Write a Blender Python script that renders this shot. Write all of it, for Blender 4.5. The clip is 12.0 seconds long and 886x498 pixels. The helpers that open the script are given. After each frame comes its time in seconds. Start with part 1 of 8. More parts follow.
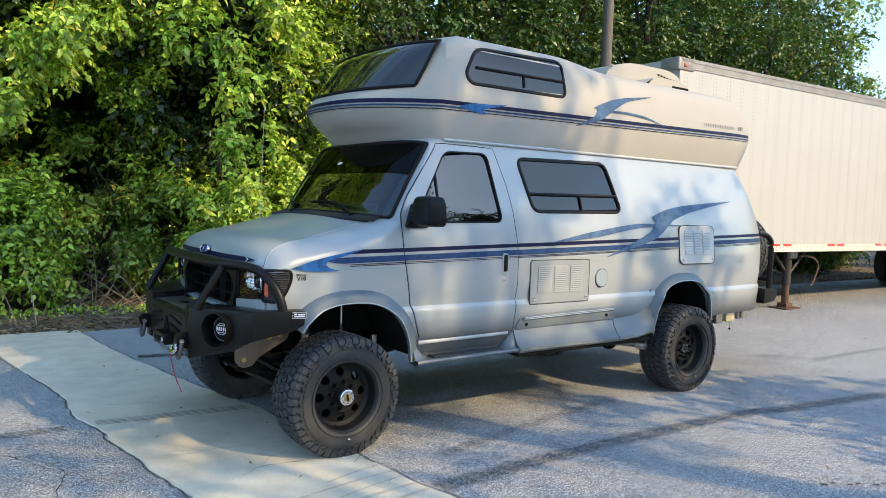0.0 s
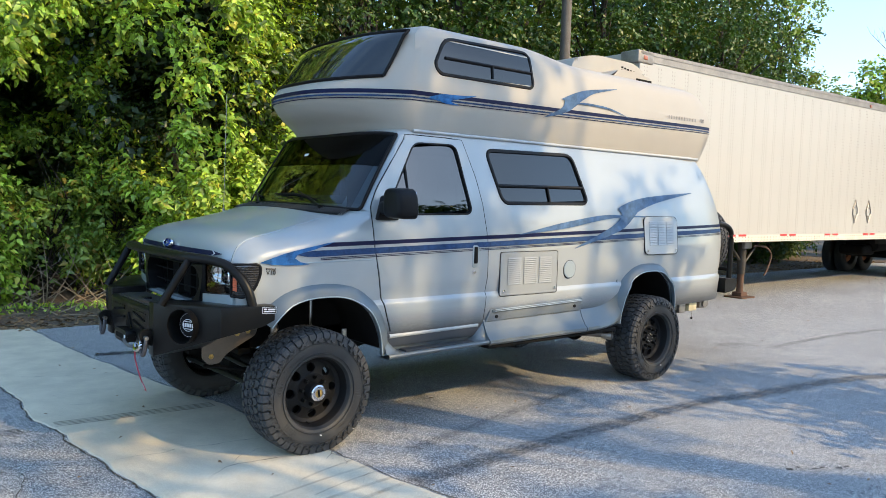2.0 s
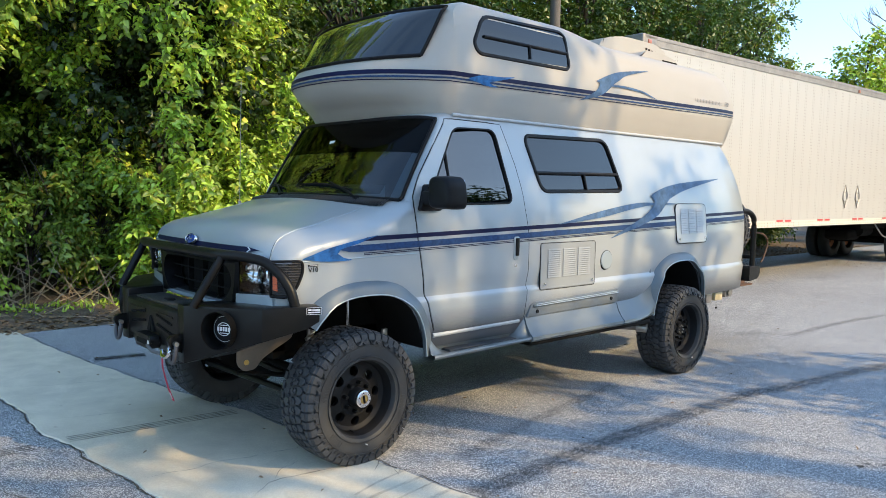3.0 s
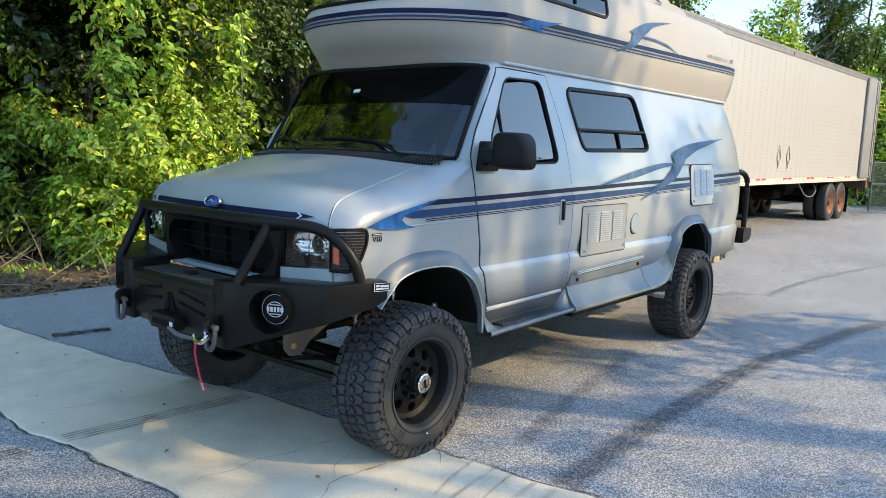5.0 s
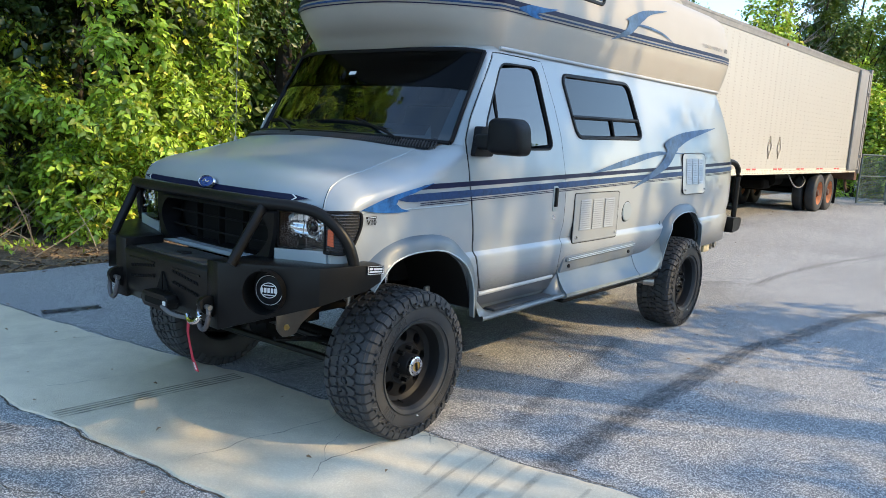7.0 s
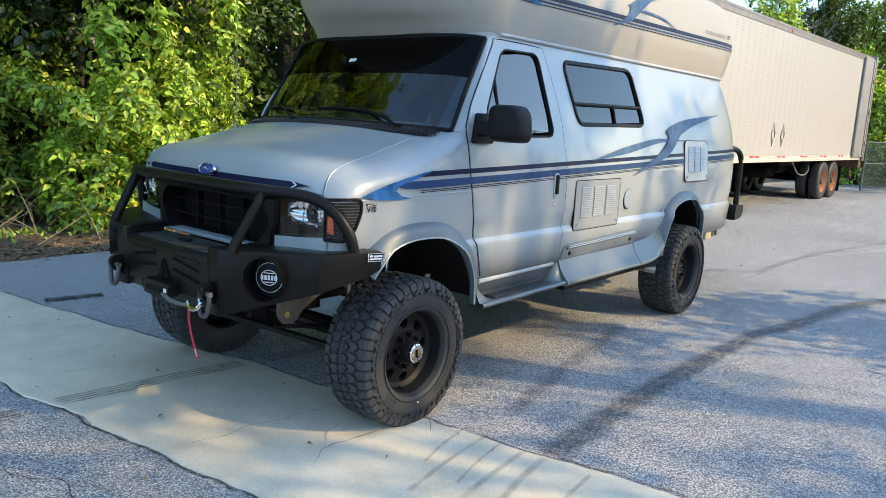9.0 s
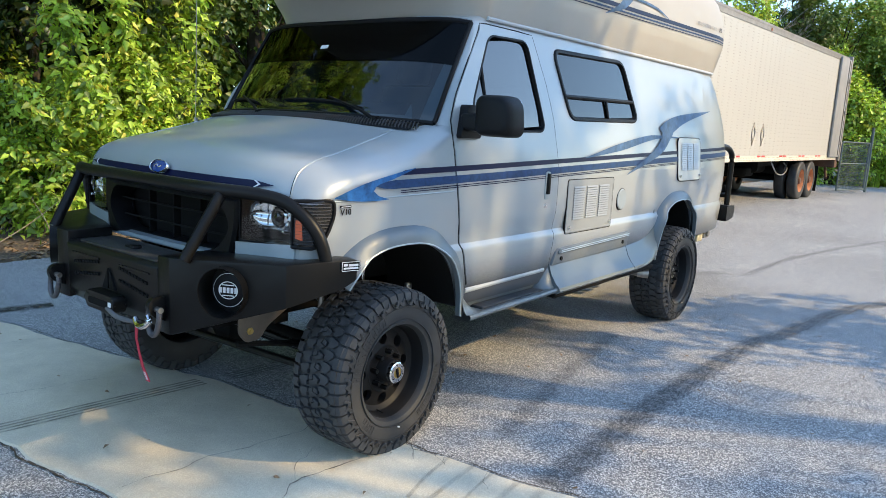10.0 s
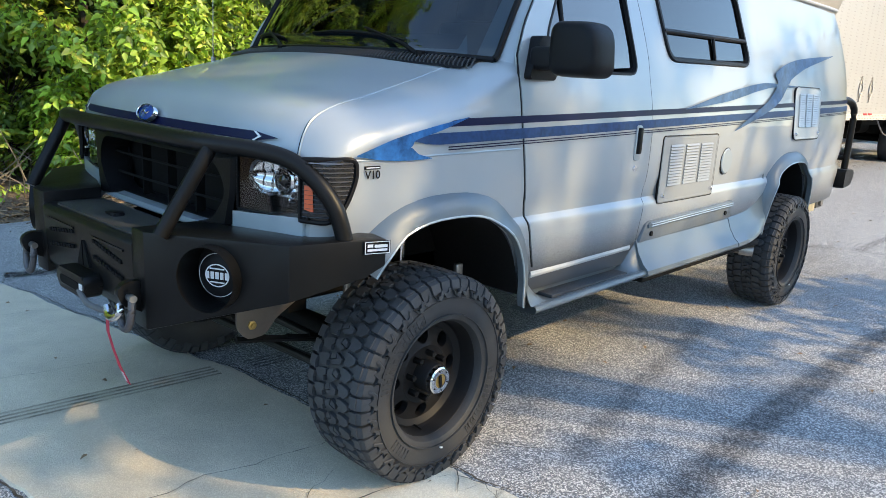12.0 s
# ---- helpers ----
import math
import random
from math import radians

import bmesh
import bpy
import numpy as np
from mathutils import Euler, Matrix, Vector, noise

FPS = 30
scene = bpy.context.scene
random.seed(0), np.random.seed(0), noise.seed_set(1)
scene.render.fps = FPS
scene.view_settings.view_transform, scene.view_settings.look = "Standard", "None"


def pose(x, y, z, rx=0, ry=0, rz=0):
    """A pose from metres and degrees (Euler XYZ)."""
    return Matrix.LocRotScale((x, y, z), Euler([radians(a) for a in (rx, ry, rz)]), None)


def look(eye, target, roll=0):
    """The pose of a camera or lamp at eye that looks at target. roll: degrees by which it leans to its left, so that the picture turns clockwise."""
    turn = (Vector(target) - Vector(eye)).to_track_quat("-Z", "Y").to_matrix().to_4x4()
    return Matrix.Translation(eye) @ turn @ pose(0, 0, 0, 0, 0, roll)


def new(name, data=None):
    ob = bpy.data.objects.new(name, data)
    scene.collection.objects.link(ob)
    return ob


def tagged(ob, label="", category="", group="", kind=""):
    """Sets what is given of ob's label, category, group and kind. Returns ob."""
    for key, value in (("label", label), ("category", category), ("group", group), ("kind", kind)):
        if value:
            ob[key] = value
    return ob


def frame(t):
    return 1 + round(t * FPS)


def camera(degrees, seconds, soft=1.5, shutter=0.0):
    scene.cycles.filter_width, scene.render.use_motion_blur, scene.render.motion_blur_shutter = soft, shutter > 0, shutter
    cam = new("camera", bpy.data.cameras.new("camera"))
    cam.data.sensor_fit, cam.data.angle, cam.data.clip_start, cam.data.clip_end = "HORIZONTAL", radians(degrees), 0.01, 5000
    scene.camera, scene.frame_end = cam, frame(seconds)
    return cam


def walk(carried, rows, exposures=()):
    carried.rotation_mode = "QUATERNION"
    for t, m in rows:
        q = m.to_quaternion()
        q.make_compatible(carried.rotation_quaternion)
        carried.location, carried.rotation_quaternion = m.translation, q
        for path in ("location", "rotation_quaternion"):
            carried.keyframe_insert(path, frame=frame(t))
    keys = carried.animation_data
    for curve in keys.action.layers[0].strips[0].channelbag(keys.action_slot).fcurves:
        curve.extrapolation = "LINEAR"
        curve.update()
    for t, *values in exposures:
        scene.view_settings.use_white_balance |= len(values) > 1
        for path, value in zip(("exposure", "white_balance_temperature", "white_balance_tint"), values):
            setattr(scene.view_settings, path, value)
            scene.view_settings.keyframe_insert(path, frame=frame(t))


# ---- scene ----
cam = camera(62.1, 12.0, 0.55)
EXPOSURE = [(0.0, 1.27, 5750, 3.8), (10.8, 1.31, 5750, 3.8), (12.0, 1.42, 5700, 3.8)]
PATH = [
    (0, (-2.223, -4.991, 1.595), (-1.039, -3.384, 1.476), 2.0),
    (0.5, (-2.224, -4.997, 1.594), (-1.024, -3.4, 1.482), 1.9),
    (1, (-2.228, -4.998, 1.602), (-1.003, -3.421, 1.488), 2.0),
    (1.5, (-2.236, -4.994, 1.59), (-0.985, -3.438, 1.47), 2.0),
    (2, (-2.271, -4.897, 1.587), (-0.994, -3.364, 1.452), 1.8),
    (2.5, (-2.382, -4.631, 1.581), (-1.075, -3.124, 1.435), 1.5),
    (3, (-2.426, -4.332, 1.563), (-1.084, -2.858, 1.405), 1.1),
    (3.2, (-2.403, -4.198, 1.564), (-1.046, -2.738, 1.399), 0.9),
    (4.8, (-2.69, -3.398, 1.567), (-1.182, -2.111, 1.304), 1.8),
    (5, (-2.692, -3.378, 1.556), (-1.174, -2.104, 1.284), 1.9),
    (5.5, (-2.701, -3.352, 1.547), (-1.168, -2.102, 1.254), 2.1),
    (6, (-2.705, -3.347, 1.552), (-1.167, -2.105, 1.246), 2.5),
    (6.5, (-2.711, -3.362, 1.559), (-1.175, -2.121, 1.246), 2.9),
    (7, (-2.719, -3.374, 1.562), (-1.187, -2.128, 1.247), 3.1),
    (9, (-2.71, -3.385, 1.556), (-1.186, -2.137, 1.21), 3.0),
    (9.5, (-2.646, -3.323, 1.54), (-1.106, -2.096, 1.191), 3.1),
    (10, (-2.432, -3.11, 1.514), (-0.866, -1.914, 1.173), 3.1),
    (10.5, (-2.255, -2.896, 1.523), (-0.636, -1.758, 1.23), 3.0),
    (11, (-2.15, -2.676, 1.554), (-0.472, -1.613, 1.324), 1.9),
    (11.5, (-2.039, -2.622, 1.497), (-0.432, -1.487, 1.14), 1.6),
    (12, (-1.808, -2.67, 1.443), (-0.376, -1.353, 0.98), 3.3),
]
walk(cam, [(t, look(eye, target, roll)) for t, eye, target, roll in PATH], EXPOSURE)
# ---- light ----
SUN = Vector((0.69, -1.5, 1.0)).normalized()
world = bpy.data.worlds.new("world")
scene.world = world
world.use_nodes = True
sky = world.node_tree.nodes.new("ShaderNodeTexSky")
sky.sky_type, sky.sun_disc = "NISHITA", False
sky.sun_elevation = math.asin(SUN.z)
sky.sun_rotation = math.atan2(SUN.x, SUN.y)
sky.dust_density, sky.air_density = 0.5, 1.0
# thin high cloud drifts over the blue
cloud, veil, blend = [world.node_tree.nodes.new(k) for k in ("ShaderNodeTexNoise", "ShaderNodeMapRange", "ShaderNodeMix")]
cloud.inputs["Scale"].default_value, cloud.inputs["Detail"].default_value = 2.2, 6
veil.inputs["From Min"].default_value, veil.inputs["From Max"].default_value = 0.40, 0.75
veil.inputs["To Min"].default_value, veil.inputs["To Max"].default_value = 0.02, 0.6
blend.data_type = "RGBA"
blend.inputs["B"].default_value = (2.5, 3.1, 3.9, 1)
world.node_tree.links.new(cloud.outputs["Fac"], veil.inputs["Value"])
world.node_tree.links.new(veil.outputs["Result"], blend.inputs["Factor"])
world.node_tree.links.new(sky.outputs[0], blend.inputs["A"])
world.node_tree.links.new(blend.outputs["Result"], world.node_tree.nodes["Background"].inputs["Color"])
world.node_tree.nodes["Background"].inputs["Strength"].default_value = 0.165
sun = new("sun", bpy.data.lights.new("sun", "SUN"))
sun.data.energy, sun.data.angle, sun.data.color = 2.55, radians(0.55), (1.0, 0.66, 0.30)
sun.matrix_world = look((0, 0, 30), Vector((0, 0, 30)) - SUN)

# ---- helpers of this scene ----
def smooth(a, b, v):
    t = min(1.0, max(0.0, (v - a) / (b - a)))
    return t * t * (3 - 2 * t)


def ip(v, xs, ys):
    return float(np.interp(v, xs, ys))


SLOPES = {}


def flow(v, xs, ys):
    """A smooth line through knots that never overshoots them."""
    key = (id(xs), id(ys))
    if key not in SLOPES:
        h = [b - a for a, b in zip(xs, xs[1:])]
        d = [(b - a) / k for a, b, k in zip(ys, ys[1:], h)]
        m = [d[0]]
        for i in range(1, len(d)):
            w1, w2 = 2 * h[i] + h[i - 1], h[i] + 2 * h[i - 1]
            m.append(0.0 if d[i - 1] * d[i] <= 0 else (w1 + w2) / (w1 / d[i - 1] + w2 / d[i]))
        SLOPES[key] = m + [d[-1]]
    m = SLOPES[key]
    if v <= xs[0]:
        return ys[0]
    if v >= xs[-1]:
        return ys[-1]
    i = max(k for k in range(len(xs) - 1) if xs[k] <= v)
    h = xs[i + 1] - xs[i]
    t = (v - xs[i]) / h
    return ((1 + 2 * t) * (1 - t) ** 2 * ys[i] + t * (1 - t) ** 2 * h * m[i] + t * t * (3 - 2 * t) * ys[i + 1] + t * t * (t - 1) * h * m[i + 1])


def mesh_of(name, verts, faces, material=None, flat=False, angle=35):
    me = bpy.data.meshes.new(name)
    me.from_pydata([tuple(v) for v in verts], [], faces)
    if material:
        me.materials.append(material)
    finish(me, flat, angle)
    return me


def finish(me, flat=False, angle=35):
    bm = bmesh.new()
    bm.from_mesh(me)
    bmesh.ops.recalc_face_normals(bm, faces=bm.faces)
    bm.to_mesh(me)
    bm.free()
    me.polygons.foreach_set("use_smooth", [not flat] * len(me.polygons))
    if not flat:
        me.set_sharp_from_angle(angle=radians(angle))


def thing(name, label, category, group="", kind="", at=(0, 0, 0)):
    ob = new(name)
    ob.location = at
    ob.empty_display_size = 0.1
    return tagged(ob, label, category, group, kind)


def part(name, geo, material, parent, label="", flat=False, angle=35):
    """geo: (verts, faces) or a mesh; one mesh object under a thing or a part."""
    me = geo if isinstance(geo, bpy.types.Mesh) else mesh_of(name, geo[0], geo[1], material, flat, angle)
    if not me.materials and material:
        me.materials.append(material)
    ob = new(name, me)
    ob.parent = parent
    if label:
        ob["label"] = label
    return ob


def join(*geos):
    verts, faces = [], []
    for v, f in geos:
        n = len(verts)
        verts += [tuple(p) for p in v]
        faces += [tuple(i + n for i in q) for q in f]
    return verts, faces


def moved(geo, m):
    return [tuple(m @ Vector(v)) for v in geo[0]], geo[1]


def mirrored(geo):
    return [(v[0], -v[1], v[2]) for v in geo[0]], [tuple(reversed(f)) for f in geo[1]]


def box(x0, x1, y0, y1, z0, z1, bevel=0.0):
    if bevel <= 0:
        v = [(x, y, z) for x in (x0, x1) for y in (y0, y1) for z in (z0, z1)]
        return v, [(0, 1, 3, 2), (4, 6, 7, 5), (0, 4, 5, 1), (2, 3, 7, 6), (0, 2, 6, 4), (1, 5, 7, 3)]
    bm = bmesh.new()
    bmesh.ops.create_cube(bm, size=1)
    for v in bm.verts:
        v.co = ((x0 + x1) / 2 + v.co.x * (x1 - x0), (y0 + y1) / 2 + v.co.y * (y1 - y0), (z0 + z1) / 2 + v.co.z * (z1 - z0))
    bmesh.ops.bevel(bm, geom=list(bm.edges), offset=bevel, segments=3, profile=0.5, affect="EDGES")
    return from_bm(bm)


def from_bm(bm):
    bm.verts.ensure_lookup_table()
    bm.verts.index_update()
    geo = [tuple(v.co) for v in bm.verts], [tuple(v.index for v in f.verts) for f in bm.faces]
    bm.free()
    return geo


def prism(poly, axis, a, b, bevel=0.0):
    """A polygon in the plane across axis ('x': y,z; 'y': x,z; 'z': x,y), from a to b."""
    def at(p, d):
        return {"x": (d, p[0], p[1]), "y": (p[0], d, p[1]), "z": (p[0], p[1], d)}[axis]
    n = len(poly)
    verts = [at(p, a) for p in poly] + [at(p, b) for p in poly]
    faces = [tuple(range(n)), tuple(reversed(range(n, 2 * n)))] + [(i, (i + 1) % n, n + (i + 1) % n, n + i) for i in range(n)]
    if bevel:
        bm = bmesh.new()
        vs = [bm.verts.new(v) for v in verts]
        for f in faces:
            bm.faces.new([vs[i] for i in f])
        bmesh.ops.bevel(bm, geom=list(bm.edges), offset=bevel, segments=2, profile=0.5, affect="EDGES")
        return from_bm(bm)
    return verts, faces


def lathe(profile, n=48, closed=False):
    """profile: (radius, y); turned round the y axis."""
    m = len(profile)
    verts = [(r * math.cos(2 * math.pi * i / n), y, r * math.sin(2 * math.pi * i / n)) for i in range(n) for r, y in profile]
    faces = []
    for i in range(n):
        for j in range(m if closed else m - 1):
            a, b = i * m + j, i * m + (j + 1) % m
            c, d = ((i + 1) % n) * m + (j + 1) % m, ((i + 1) % n) * m + j
            faces.append((a, b, c, d))
    return verts, faces


def tube(points, radius, n=10, caps=True, steps=0):
    """A round bar along points; steps > 0 rounds its path by Catmull-Rom."""
    pts = [Vector(p) for p in points]
    if steps:
        out = []
        for i in range(len(pts) - 1):
            p0, p1, p2, p3 = pts[max(i - 1, 0)], pts[i], pts[i + 1], pts[min(i + 2, len(pts) - 1)]
            for k in range(steps):
                t = k / steps
                out.append(0.5 * (2 * p1 + (p2 - p0) * t + (2 * p0 - 5 * p1 + 4 * p2 - p3) * t * t + (3 * p1 - p0 - 3 * p2 + p3) * t ** 3))
        pts = out + [pts[-1]]
    verts, faces = [], []
    up = Vector((0, 0, 1))
    for i, p in enumerate(pts):
        d = (pts[min(i + 1, len(pts) - 1)] - pts[max(i - 1, 0)]).normalized()
        side = d.cross(up)
        if side.length < 0.05:
            side = d.cross(Vector((0, 1, 0)))
        side.normalize()
        top = side.cross(d)
        r = ip(i / (len(pts) - 1), np.linspace(0, 1, len(radius)), radius) if isinstance(radius, (list, tuple)) else radius
        verts += [p + r * (math.cos(2 * math.pi * k / n) * side + math.sin(2 * math.pi * k / n) * top) for k in range(n)]
    for i in range(len(pts) - 1):
        for k in range(n):
            a, b = i * n + k, i * n + (k + 1) % n
            faces.append((a, b, b + n, a + n))
    if caps:
        faces += [tuple(reversed(range(n))), tuple(range(len(verts) - n, len(verts)))]
    return verts, faces


def rounded(poly, r, steps=5):
    """The polygon with its corners rounded."""
    out, n = [], len(poly)
    for i in range(n):
        p, a, b = Vector(poly[i]), Vector(poly[i - 1]), Vector(poly[(i + 1) % n])
        rr = r[i] if isinstance(r, (list, tuple)) else r
        u, v = (a - p), (b - p)
        k = min(rr, u.length * 0.49, v.length * 0.49)
        s, e = p + u.normalized() * k, p + v.normalized() * k
        for j in range(steps + 1):
            t = j / steps
            out.append(tuple((1 - t) ** 2 * s + 2 * t * (1 - t) * p + t * t * e))
    return out


def inset(poly, d):
    """The polygon drawn in by d."""
    n, out = len(poly), []
    area = sum(poly[i - 1][0] * poly[i][1] - poly[i][0] * poly[i - 1][1] for i in range(n))
    sign = 1 if area > 0 else -1
    for i in range(n):
        a, p, b = Vector(poly[i - 1]), Vector(poly[i]), Vector(poly[(i + 1) % n])
        u = (b - a)
        u = u.normalized() if u.length > 1e-9 else Vector((1, 0))
        out.append((p.x - sign * u.y * d, p.y + sign * u.x * d))
    return out


def cut(me, cutters, material):
    """The mesh with the closed cutters taken out; the cut faces take the material."""
    ob = new("work", me)
    made = [ob]
    for geo in cutters:
        c = new("work", mesh_of("work", geo[0], geo[1], material, True))
        made.append(c)
        mod = ob.modifiers.new("cut", "BOOLEAN")
        mod.operation, mod.solver, mod.object, mod.material_mode = "DIFFERENCE", "EXACT", c, "TRANSFER"
    dg = bpy.context.evaluated_depsgraph_get()
    dg.update()
    done = bpy.data.meshes.new_from_object(ob.evaluated_get(dg))
    for o in made:
        bpy.data.objects.remove(o)
    return done


# ---- materials ----
def nodes_of(name):
    m = bpy.data.materials.new(name)
    m.use_nodes = True
    return m, m.node_tree.nodes, m.node_tree.links, m.node_tree.nodes["Principled BSDF"]


def surface(name, colour, rough=0.5, metal=0.0, coat=0.0, spread=0.12, scale=6.0, grain=60.0, bump=0.1, spec=0.5, depth=0.002, coat_rough=0.04):
    """A painted, cast or plain surface: two scales of tone, uneven gloss and fine relief."""
    m, n, l, p = nodes_of(name)
    tc = n.new("ShaderNodeTexCoord")
    big, fine = n.new("ShaderNodeTexNoise"), n.new("ShaderNodeTexNoise")
    big.inputs["Scale"].default_value, big.inputs["Detail"].default_value = scale, 5
    fine.inputs["Scale"].default_value, fine.inputs["Detail"].default_value = grain, 3
    l.new(tc.outputs["Object"], big.inputs["Vector"])
    l.new(tc.outputs["Object"], fine.inputs["Vector"])
    add = n.new("ShaderNodeMath")
    add.operation = "MULTIPLY_ADD"
    l.new(fine.outputs["Fac"], add.inputs[0])
    add.inputs[1].default_value = 0.35
    l.new(big.outputs["Fac"], add.inputs[2])
    ramp = n.new("ShaderNodeMapRange")
    ramp.inputs["From Min"].default_value, ramp.inputs["From Max"].default_value = 0.35, 1.0
    ramp.inputs["To Min"].default_value, ramp.inputs["To Max"].default_value = 1 - spread, 1 + spread
    l.new(add.outputs[0], ramp.inputs["Value"])
    mul = n.new("ShaderNodeVectorMath")
    mul.operation = "SCALE"
    mul.inputs[0].default_value = colour
    l.new(ramp.outputs["Result"], mul.inputs["Scale"])
    l.new(mul.outputs["Vector"], p.inputs["Base Color"])
    rr = n.new("ShaderNodeMapRange")
    rr.inputs["To Min"].default_value, rr.inputs["To Max"].default_value = rough * 0.85, min(1, rough * 1.2)
    l.new(big.outputs["Fac"], rr.inputs["Value"])
    l.new(rr.outputs["Result"], p.inputs["Roughness"])
    p.inputs["Metallic"].default_value, p.inputs["Coat Weight"].default_value = metal, coat
    p.inputs["Coat Roughness"].default_value, p.inputs["Specular IOR Level"].default_value = coat_rough, spec
    if bump:
        b = n.new("ShaderNodeBump")
        b.inputs["Strength"].default_value, b.inputs["Distance"].default_value = bump, depth
        l.new(fine.outputs["Fac"], b.inputs["Height"])
        l.new(b.outputs["Normal"], p.inputs["Normal"])
    return m


def paint(name, colour, metal, rough, fade=None, coat=0.7):
    """Vehicle paint with flake under a clear coat; fade: a sprayed darker band with a speckled edge at a height."""
    m, n, l, p = nodes_of(name)
    tc = n.new("ShaderNodeTexCoord")
    flake, big = n.new("ShaderNodeTexNoise"), n.new("ShaderNodeTexNoise")
    flake.inputs["Scale"].default_value, flake.inputs["Detail"].default_value = 900, 1
    big.inputs["Scale"].default_value, big.inputs["Detail"].default_value = 3.5, 4
    l.new(tc.outputs["Object"], flake.inputs["Vector"])
    l.new(tc.outputs["Object"], big.inputs["Vector"])
    mr = n.new("ShaderNodeMapRange")
    mr.inputs["To Min"].default_value, mr.inputs["To Max"].default_value = 0.93, 1.06
    l.new(big.outputs["Fac"], mr.inputs["Value"])
    mul = n.new("ShaderNodeVectorMath")
    mul.operation = "SCALE"
    mul.inputs[0].default_value = colour
    l.new(mr.outputs["Result"], mul.inputs["Scale"])
    out = mul.outputs["Vector"]
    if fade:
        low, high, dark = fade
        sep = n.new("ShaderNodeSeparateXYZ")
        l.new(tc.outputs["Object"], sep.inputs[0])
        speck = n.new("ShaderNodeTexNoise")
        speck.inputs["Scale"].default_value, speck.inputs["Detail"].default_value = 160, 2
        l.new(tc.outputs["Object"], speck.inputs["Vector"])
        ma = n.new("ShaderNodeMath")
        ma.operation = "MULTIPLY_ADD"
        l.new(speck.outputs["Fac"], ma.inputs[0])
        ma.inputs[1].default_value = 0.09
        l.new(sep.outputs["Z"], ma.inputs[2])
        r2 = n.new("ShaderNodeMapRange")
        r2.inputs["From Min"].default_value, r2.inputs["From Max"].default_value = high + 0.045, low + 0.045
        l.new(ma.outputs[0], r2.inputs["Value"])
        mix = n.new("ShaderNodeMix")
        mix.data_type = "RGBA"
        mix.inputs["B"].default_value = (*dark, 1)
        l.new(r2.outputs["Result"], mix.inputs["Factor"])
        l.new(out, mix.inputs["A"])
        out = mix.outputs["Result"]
    l.new(out, p.inputs["Base Color"])
    p.inputs["Metallic"].default_value, p.inputs["Roughness"].default_value = metal, rough
    p.inputs["Coat Weight"].default_value, p.inputs["Coat Roughness"].default_value = coat, 0.03
    b = n.new("ShaderNodeBump")
    b.inputs["Strength"].default_value, b.inputs["Distance"].default_value = 0.05, 0.0006
    l.new(flake.outputs["Fac"], b.inputs["Height"])
    l.new(b.outputs["Normal"], p.inputs["Normal"])
    return m


def glass(name, tint, gloss=1.0, rough=0.02):
    m, n, l, p = nodes_of(name)
    n.remove(p)
    t, g, f, mix = n.new("ShaderNodeBsdfTransparent"), n.new("ShaderNodeBsdfGlossy"), n.new("ShaderNodeFresnel"), n.new("ShaderNodeMixShader")
    t.inputs["Color"].default_value = (*tint, 1)
    g.inputs["Roughness"].default_value = rough
    f.inputs["IOR"].default_value = 1.5
    k = n.new("ShaderNodeMath")
    k.operation, k.use_clamp = "MULTIPLY", True
    k.inputs[1].default_value = gloss
    l.new(f.outputs[0], k.inputs[0])
    l.new(k.outputs[0], mix.inputs["Fac"])
    l.new(t.outputs[0], mix.inputs[1])
    l.new(g.outputs[0], mix.inputs[2])
    l.new(mix.outputs[0], n["Material Output"].inputs["Surface"])
    return m


